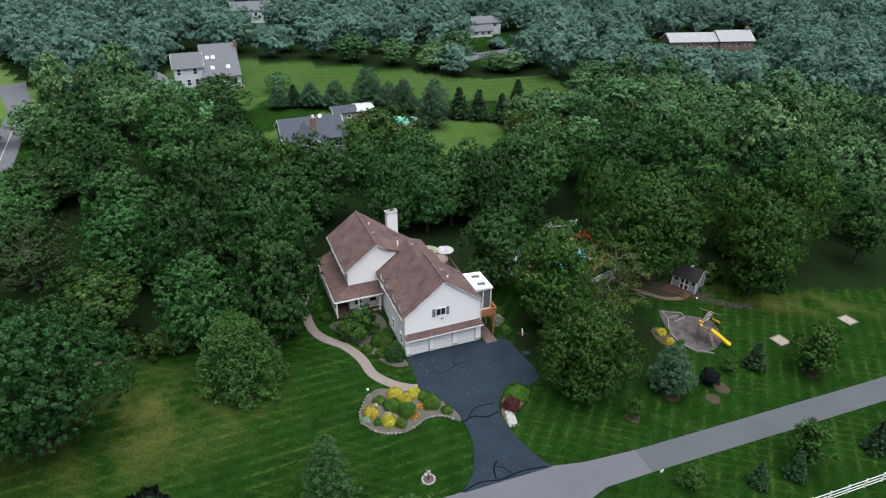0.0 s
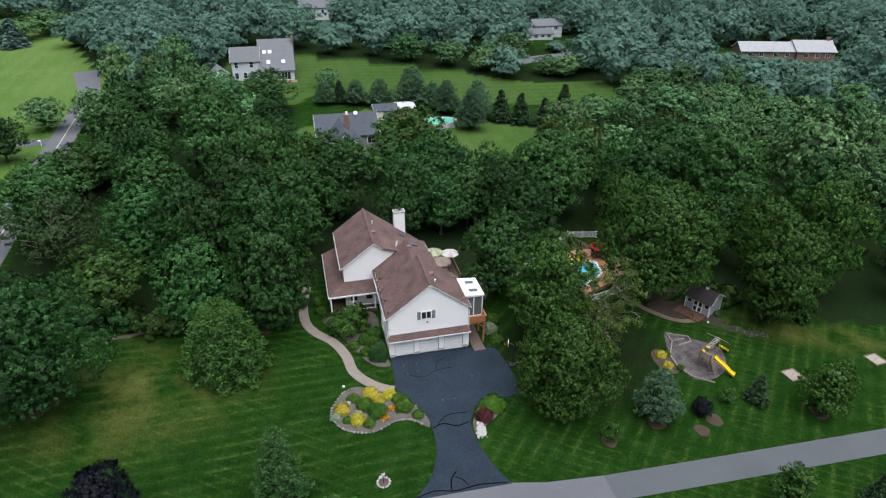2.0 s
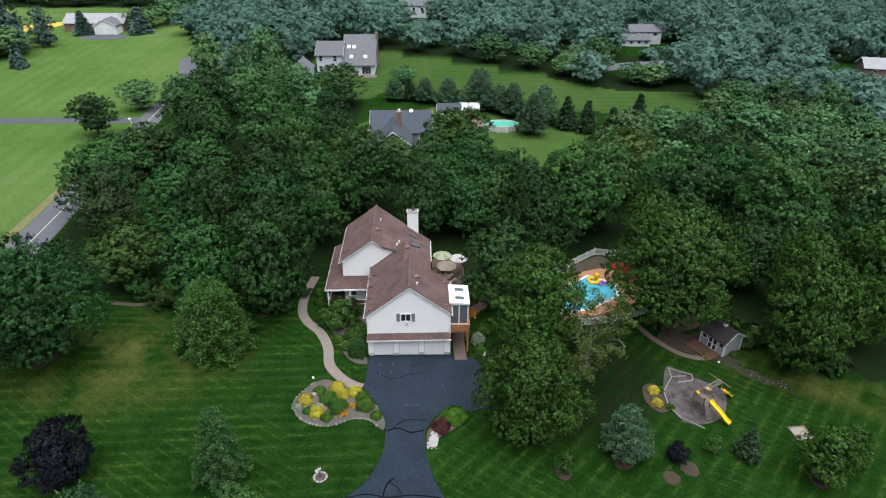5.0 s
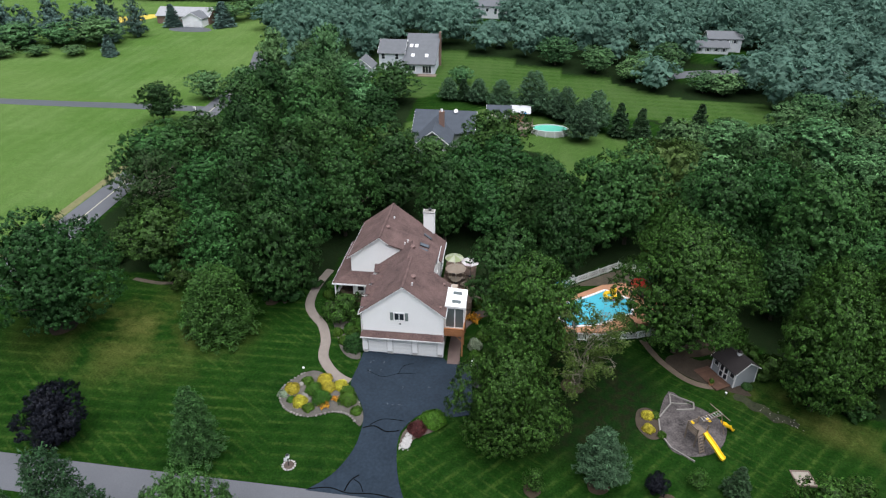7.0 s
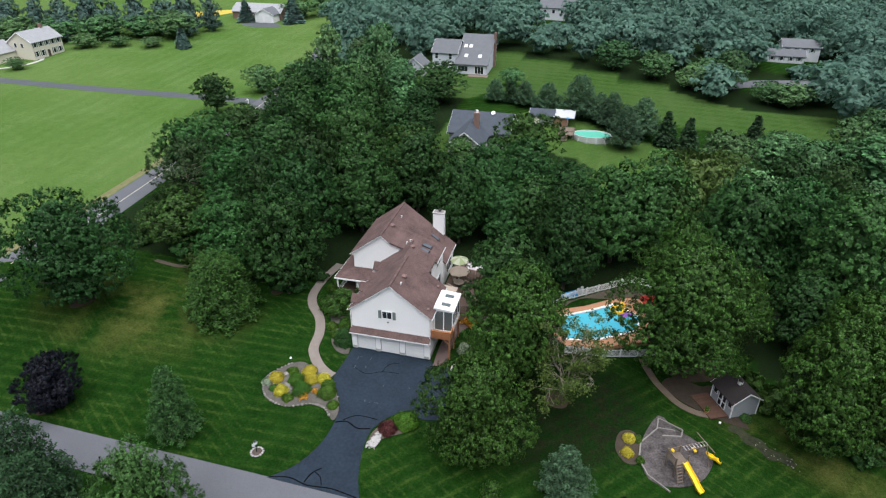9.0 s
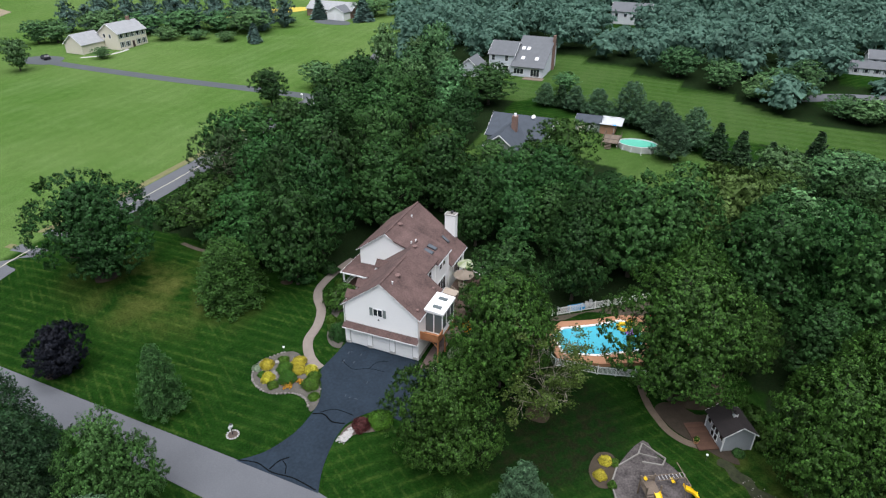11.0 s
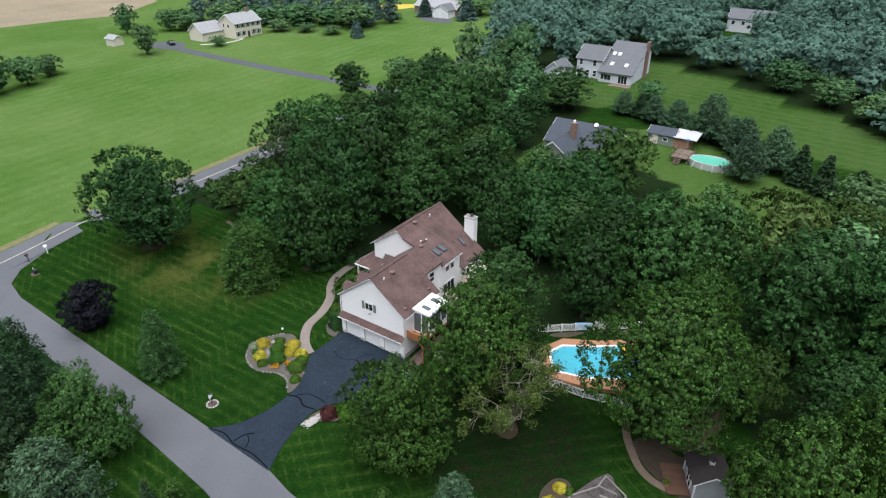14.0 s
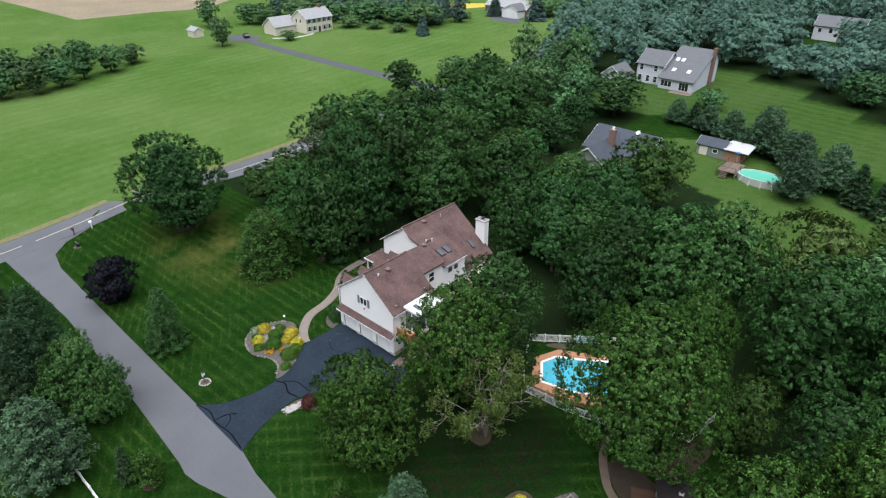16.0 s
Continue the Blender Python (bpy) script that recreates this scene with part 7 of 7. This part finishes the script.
def blue_house():
    z = ground_z(0, 72)
    e = thing("ranch_house", "green-sided ranch house with slate-blue roof behind the trees", "house", at=(2.3, -1.9, 1.2))
    gable_house(e, -6.2, 6.6, 69, 80, z - 2.5, z + 2.9, z + 6.0, GREENWALL, SHINGLE_BLUE, "x", name="main_wall")
    gable_house(e, -4.6, 2.2, 61.5, 74, z - 2.5, z + 2.9, z + 5.5, GREENWALL, SHINGLE_BLUE, "y", name="wing_wall")
    ch = part("chimney", boxes((-0.6, 0.5, 67.7, 68.7, z + 3, z + 7.7)), BRICKWALL, e, "red brick chimney")
    part("chimney_cap", tubes(((-0.05, 68.2, z + 7.7), (-0.05, 68.2, z + 8.2), 0.25), seg=10), TRIM, ch)
    for x in (-2.6, 0.4):
        window_unit(e, x, 61.5, z + 1.0, 1.0, 1.3, "-y", 0, False, True)
    for y in (64.5, 68.5):
        window_unit(e, 2.2, y, z + 1.0, 1.4, 1.2, "+x", 1)
    window_unit(e, 5.0, 69.0, z + 0.9, 1.6, 1.4, "-y", 1)
    dish = tubes(((2.5, 74.2, z + 5.9), (2.4, 73.9, z + 6.2), 0.4, 0.45), seg=12)
    part("satellite_dish", dish, TRIM, e, "white satellite dish")


blue_house()


def far_yard():
    z = ground_z(16, 90)
    e = thing("long_shed", "long low shed with a dark roof and a pale lean-to", "shed")
    gable_house(e, 11, 16.6, 88.5, 92.5, z - 0.4, z + 2.3, z + 3.4, GREENWALL, SHINGLE_BLUE, "x", 0.3)
    part("lean_to_wall", boxes((16.6, 20.0, 88.6, 92.2, z - 0.4, z + 2.2)), mat("brown_boarding", (0.34, 0.19, 0.12), 0.8, vary=0.15), e)
    part("lean_to_roof", slabs(0.1, [(16.5, 88.0, z + 2.4), (21.5, 88.0, z + 2.4), (21.5, 92.8, z + 3.0), (16.5, 92.8, z + 3.0)]), mat("sheet_roof", (0.42, 0.43, 0.44), 0.5, vary=0.1), e, "pale sheet roof")
    part("shed_door", boxes((11.5, 13.2, 88.42, 88.5, z, z + 2.1)), CREAMWALL, e)
    window_unit(e, 14.8, 88.5, z + 1.0, 0.9, 0.7, "-y", 0)
    zp = ground_z(26, 83)
    p = thing("above_ground_pool", "oval above-ground pool of green water with pale sides", "swimming pool", at=(26, 83, zp))
    n = 28
    bm, inner_ = bmesh.new(), []
    ring = [(4.3 * math.cos(2 * math.pi * i / n), 2.9 * math.sin(2 * math.pi * i / n)) for i in range(n)]
    a = [bm.verts.new((x, y, -0.3)) for x, y in ring]
    b_ = [bm.verts.new((x, y, 1.25)) for x, y in ring]
    c = [bm.verts.new((x * 0.94, y * 0.92, 1.25)) for x, y in ring]
    d = [bm.verts.new((x * 0.94, y * 0.92, 0.9)) for x, y in ring]
    for u, v in ((a, b_), (b_, c), (c, d)):
        for i in range(n):
            bm.faces.new((u[i], u[(i + 1) % n], v[(i + 1) % n], v[i]))
    bmesh.ops.recalc_face_normals(bm, faces=bm.faces)
    part("wall", bm, METAL_PALE, p)
    bm = bmesh.new()
    bm.faces.new([bm.verts.new((x * 0.945, y * 0.925, 1.08)) for x, y in ring])
    part("water", bm, GREENWATER, p, "green pool water")
    for i in range(0, n, 2):
        x, y = ring[i]
        part("strut", tubes(((x * 1.18, y * 1.2, -0.2), (x * 1.01, y * 1.01, 1.2), 0.06), seg=5), TRIM, p)
    dk = thing("pool_platform", "weathered wooden platform beside the above-ground pool", "deck", at=(20.2, 83.4, ground_z(20, 83)))
    for k in range(12):
        part("plank", boxes((-1.8 + k * 0.3, -1.52 + k * 0.3, -3, 3, 1.05, 1.12)), GREYWOOD, dk)
    for x in (-1.75, 1.75):
        for y in (-2.9, 0, 2.9):
            part("post", boxes((x - 0.06, x + 0.06, y - 0.06, y + 0.06, -0.3, 2.0)), GREYWOOD, dk)
    part("handrail", boxes((-1.8, 1.8, -2.95, -2.87, 1.95, 2.03), (-1.8, -1.72, -2.9, 2.9, 1.95, 2.03)), GREYWOOD, dk)
    for k in range(4):
        part("step", boxes((-1.0, 0.4, -3.3 - k * 0.28, -3.02 - k * 0.28, 0.8 - k * 0.24, 0.87 - k * 0.24)), GREYWOOD, dk)
    umbrella(20.0, 86.5, ground_z(20, 86) + 1.1, 0.5, 2.2, [BLUEPLASTIC], "folded blue umbrella on the pool platform")


far_yard()


def grey_house():
    z = ground_z(-12, 130) - 0.1
    e = thing("saltbox_house", "large pale grey two-storey house with grey roof and brick chimney", "house", at=(-4.2, 4.0, 0.1))
    gable_house(e, -19.9, -12.2, 125.5, 135.5, z - 1, z + 5.4, z + 8.4, GREYWALL, SHINGLE_GREY, "x", name="left_wall")
    y0, y1, ym = 123.5, 139.5, 136.0
    part("right_wall", prism(bmesh.new(), [(y0, z - 1), (y1, z - 1), (y1, z + 6.5), (ym, z + 9.3), (y0, z + 2.9)], "x", -12.2, -2.6), GREYWALL, e)
    sl = (9.3 - 2.9) / (ym - y0)
    part("right_roof", slabs(0.2, [(-12.5, ym, z + 9.5), (-12.5, y0 - 0.5, z + 3.1 - 0.5 * sl), (-2.2, y0 - 0.5, z + 3.1 - 0.5 * sl), (-2.2, ym, z + 9.5)],
                            [(-12.5, ym, z + 9.5), (-2.2, ym, z + 9.5), (-2.2, y1 + 0.4, z + 6.4), (-12.5, y1 + 0.4, z + 6.4)]), SHINGLE_GREY, e)
    for x, y in ((-9.6, 126.5), (-5.4, 126.5), (-10.6, 130.5), (-9.0, 130.5)):
        zz = z + 3.1 + (y - y0) * sl
        part("skylight", slabs(0.12, [(x - 0.5, y - 0.6, zz + 0.14 - 0.6 * sl), (x + 0.5, y - 0.6, zz + 0.14 - 0.6 * sl), (x + 0.5, y + 0.6, zz + 0.14 + 0.6 * sl), (x - 0.5, y + 0.6, zz + 0.14 + 0.6 * sl)]), METAL_PALE, e)
    part("chimney", boxes((-2.58, -1.9, 133.8, 135.1, z - 1, z + 10.3)), BRICKWALL, e, "tall brick chimney on the gable")
    for x in (-18.6, -14.4):
        window_unit(e, x, 125.5, z + 3.6, 1.0, 1.5, "-y", 0, False, True)
    for x in (-18.8, -16.4, -14.2):
        window_unit(e, x, 125.5, z + 0.6, 1.0, 1.6, "-y", 0, False, True)
    window_unit(e, -10.0, 123.5, z + 0.7, 3.0, 1.5, "-y", 2)
    window_unit(e, -5.0, 123.5, z + 0.2, 2.6, 2.1, "-y", 2)
    part("terrace", boxes((-8, -2, 120.5, 123.5, z - 0.8, z - 0.05)), GREYWOOD, e)
    g = thing("grey_garage", "small grey garage with a gable roof", "garage")
    gable_house(g, -31, -25, 122, 129, z - 1, z + 2.6, z + 5.0, GREYWALL, SHINGLE_GREY, "y")


grey_house()


def farmhouse():
    z = ground_z(-160, 112)
    e = thing("farmhouse", "cream two-storey colonial house with pale grey roof", "house", at=(3.6, 4.9, 0.1))
    gable_house(e, -166, -157, 106, 118.6, z - 0.6, z + 5.4, z + 8.3, CREAMWALL, SHINGLE_PALE, "y")
    for k in range(5):
        window_unit(e, -157, 107.3 + k * 2.45, z + 3.7, 0.95, 1.4, "+x", 0, True)
        if k != 2:
            window_unit(e, -157, 107.3 + k * 2.45, z + 0.8, 0.95, 1.6, "+x", 0, True)
    part("front_door", boxes((-157.0, -156.9, 111.7, 112.7, z, z + 2.2)), mat("dark_door", (0.05, 0.03, 0.03), 0.5), e)
    part("chimney", boxes((-162.2, -161.2, 115.5, 116.5, z + 6, z + 9.6)), BRICKWALL, e)
    for y in (108.6, 111.2):
        window_unit(e, -162 + (y - 110), 106, z + 3.6, 0.9, 1.3, "-y", 0)
    gable_house(e, -172, -164, 96.5, 105.9, z - 0.6, z + 2.8, z + 5.8, CREAMWALL, SHINGLE_PALE, "y", name="garage_wall")
    ground_sheet("farm_walk", band([(-155.5, 113.5), (-152, 112), (-152.5, 104), (-158, 98)], 1.3, 5), FOUND, 0.04, "pale concrete path to the farmhouse", "path", 4.0)
    ground_sheet("farm_yard", smooth_loop([(-160, 88), (-163, 96), (-172, 95.5), (-176, 90), (-170, 86)]), ROADDARK, 0.035, "asphalt yard beside the farmhouse", "yard", 4.0)
    s = thing("milk_shed", "small pale outbuilding in the field", "shed")
    gable_house(s, -188, -183, 79.5, 83.5, z - 1.2, z + 1.4, z + 2.6, CREAMWALL, SHINGLE_PALE, "x", 0.3)
    c = thing("car", "black estate car parked beside the farmhouse", "car", at=(-167.5, 92.5, ground_z(-167.5, 92.5) + 0.04), turn=70)
    bm = bmesh.new()
    prism(bm, [(-2.2, 0.35), (2.2, 0.35), (2.25, 0.8), (1.3, 0.95), (0.6, 1.45), (-1.7, 1.5), (-2.2, 0.95)], "x", -0.9, 0.9)
    bmesh.ops.bevel(bm, geom=bm.edges[:], offset=0.06, segments=1, affect="EDGES")
    part("body", bm, CARPAINT, c)
    part("windows", boxes((-0.92, 0.92, -1.5, 0.45, 1.0, 1.38)), GLASS, c)
    for x in (-0.85, 0.85):
        for y in (-1.4, 1.4):
            part("wheel", tubes(((x - 0.1, y, 0.33), (x + 0.1, y, 0.33), 0.33), seg=14), RUBBER, c)


farmhouse()




def other_houses():
    z = ground_z(-115, 196)
    e = thing("bungalow", "brick bungalow with white gable and double garage", "house", at=(2.9, -7.1, -0.1))
    gable_house(e, -130, -108, 196, 206, z - 0.6, z + 2.9, z + 5.6, BRICKWALL, SHINGLE_PALE, "x", name="main_wall")
    gable_house(e, -116.5, -108.5, 190.5, 198, z - 0.6, z + 2.9, z + 5.0, TRIM, SHINGLE_GREY, "y", name="garage_wall")
    for x in (-114.6, -110.6):
        part("garage_door", boxes((x - 1.4, x + 1.4, 190.42, 190.5, z, z + 2.2), (x - 1.3, x + 1.3, 190.38, 190.42, z + 1.0, z + 1.06)), PANEL, e)
    window_unit(e, -122, 196, z + 1, 2.0, 1.3, "-y", 2)
    ground_sheet("bungalow_drive", smooth_loop([(-115, 183), (-104, 183), (-100, 177), (-109, 175), (-117, 178)]), ROADDARK, 0.04, "asphalt drive before the bungalow", "driveway", 6.0)
    z = ground_z(90, 178)
    e = thing("white_house", "white two-storey house with grey roof among trees", "house", at=(84.0 - 0.78 * 88, 163 - 0.78 * 178, ground_z(84, 163) - 0.78 * z))
    e.scale = (0.78, 0.78, 0.78)
    gable_house(e, 84, 98, 178, 186, z - 0.6, z + 5.4, z + 7.8, FARWHITE, SHINGLE_GREY, "x", name="main_wall")
    gable_house(e, 78, 92, 174, 179, z - 0.6, z + 2.6, z + 4.6, FARWHITE, SHINGLE_GREY, "x", name="front_wall")
    for x in (86, 89, 92, 95):
        window_unit(e, x, 178, z + 3.6, 1.0, 1.3, "-y", 0, True)
    for x in (80, 83.5, 87, 90):
        window_unit(e, x, 174, z + 0.8, 1.1, 1.3, "-y", 0, True)
    z = ground_z(165, 135)
    e = thing("brick_ranch", "long brick ranch house with pale grey roof", "house", at=(165, 134, z), turn=-16)
    gable_house(e, -16, 4, -4.5, 4.5, -0.6, 2.8, 5.2, BRICKWALL, SHINGLE_PALE, "x", name="main_wall")
    gable_house(e, 3, 16, -5.5, 5, -0.6, 3.0, 5.9, BRICKWALL, SHINGLE_PALE, "x", name="wing_wall")
    for x in (-13, -9, -4, 0):
        window_unit(e, x, -4.5, 1.0, 1.4, 1.2, "-y", 1)
    for x in (6, 10, 13.5):
        window_unit(e, x, -5.5, 1.0, 1.4, 1.2, "-y", 1)
    part("chimney", boxes((14.6, 15.6, -0.6, 0.6, 3, 7)), BRICKWALL, e)
    z = ground_z(6, 220)
    e = thing("hill_house", "white house with grey roof on the far hill", "house")
    gable_house(e, -1, 14, 216, 225, z - 0.6, z + 4.8, z + 7.6, FARWHITE, SHINGLE_GREY, "x")
    for x in (1, 4.5, 8, 11.5):
        window_unit(e, x, 216, z + 2.6, 1.1, 1.3, "-y", 0)
    ground_sheet("far_road", band([(62, 136), (72, 139.5), (84, 142), (120, 150)], 5, 4), ROADMAT, 0.04, "grey road glimpsed among far trees", "road", 6.0)


other_houses()


def far_fields():
    ground_sheet("ploughed_field", [(-420, 60), (-262, 66), (-252, 96), (-240, 116), (-260, 150), (-420, 200)], mat("brown_stubble", (0.21, 0.175, 0.115), 0.95, vary=0.25, scale=0.05, fine=0.8), 0.05,
                 "pale brown stubble field", "field", 20.0)
    ground_sheet("flower_field", smooth_loop([(-158, 172), (-146, 182), (-134, 200), (-140, 206), (-156, 192), (-166, 178)]), mat("yellow_crop", (0.42, 0.33, 0.05), 0.95, vary=0.25, scale=0.2, fine=2), 0.06,
                 "strip of yellow flowering crop", "field", 10.0)


far_fields()
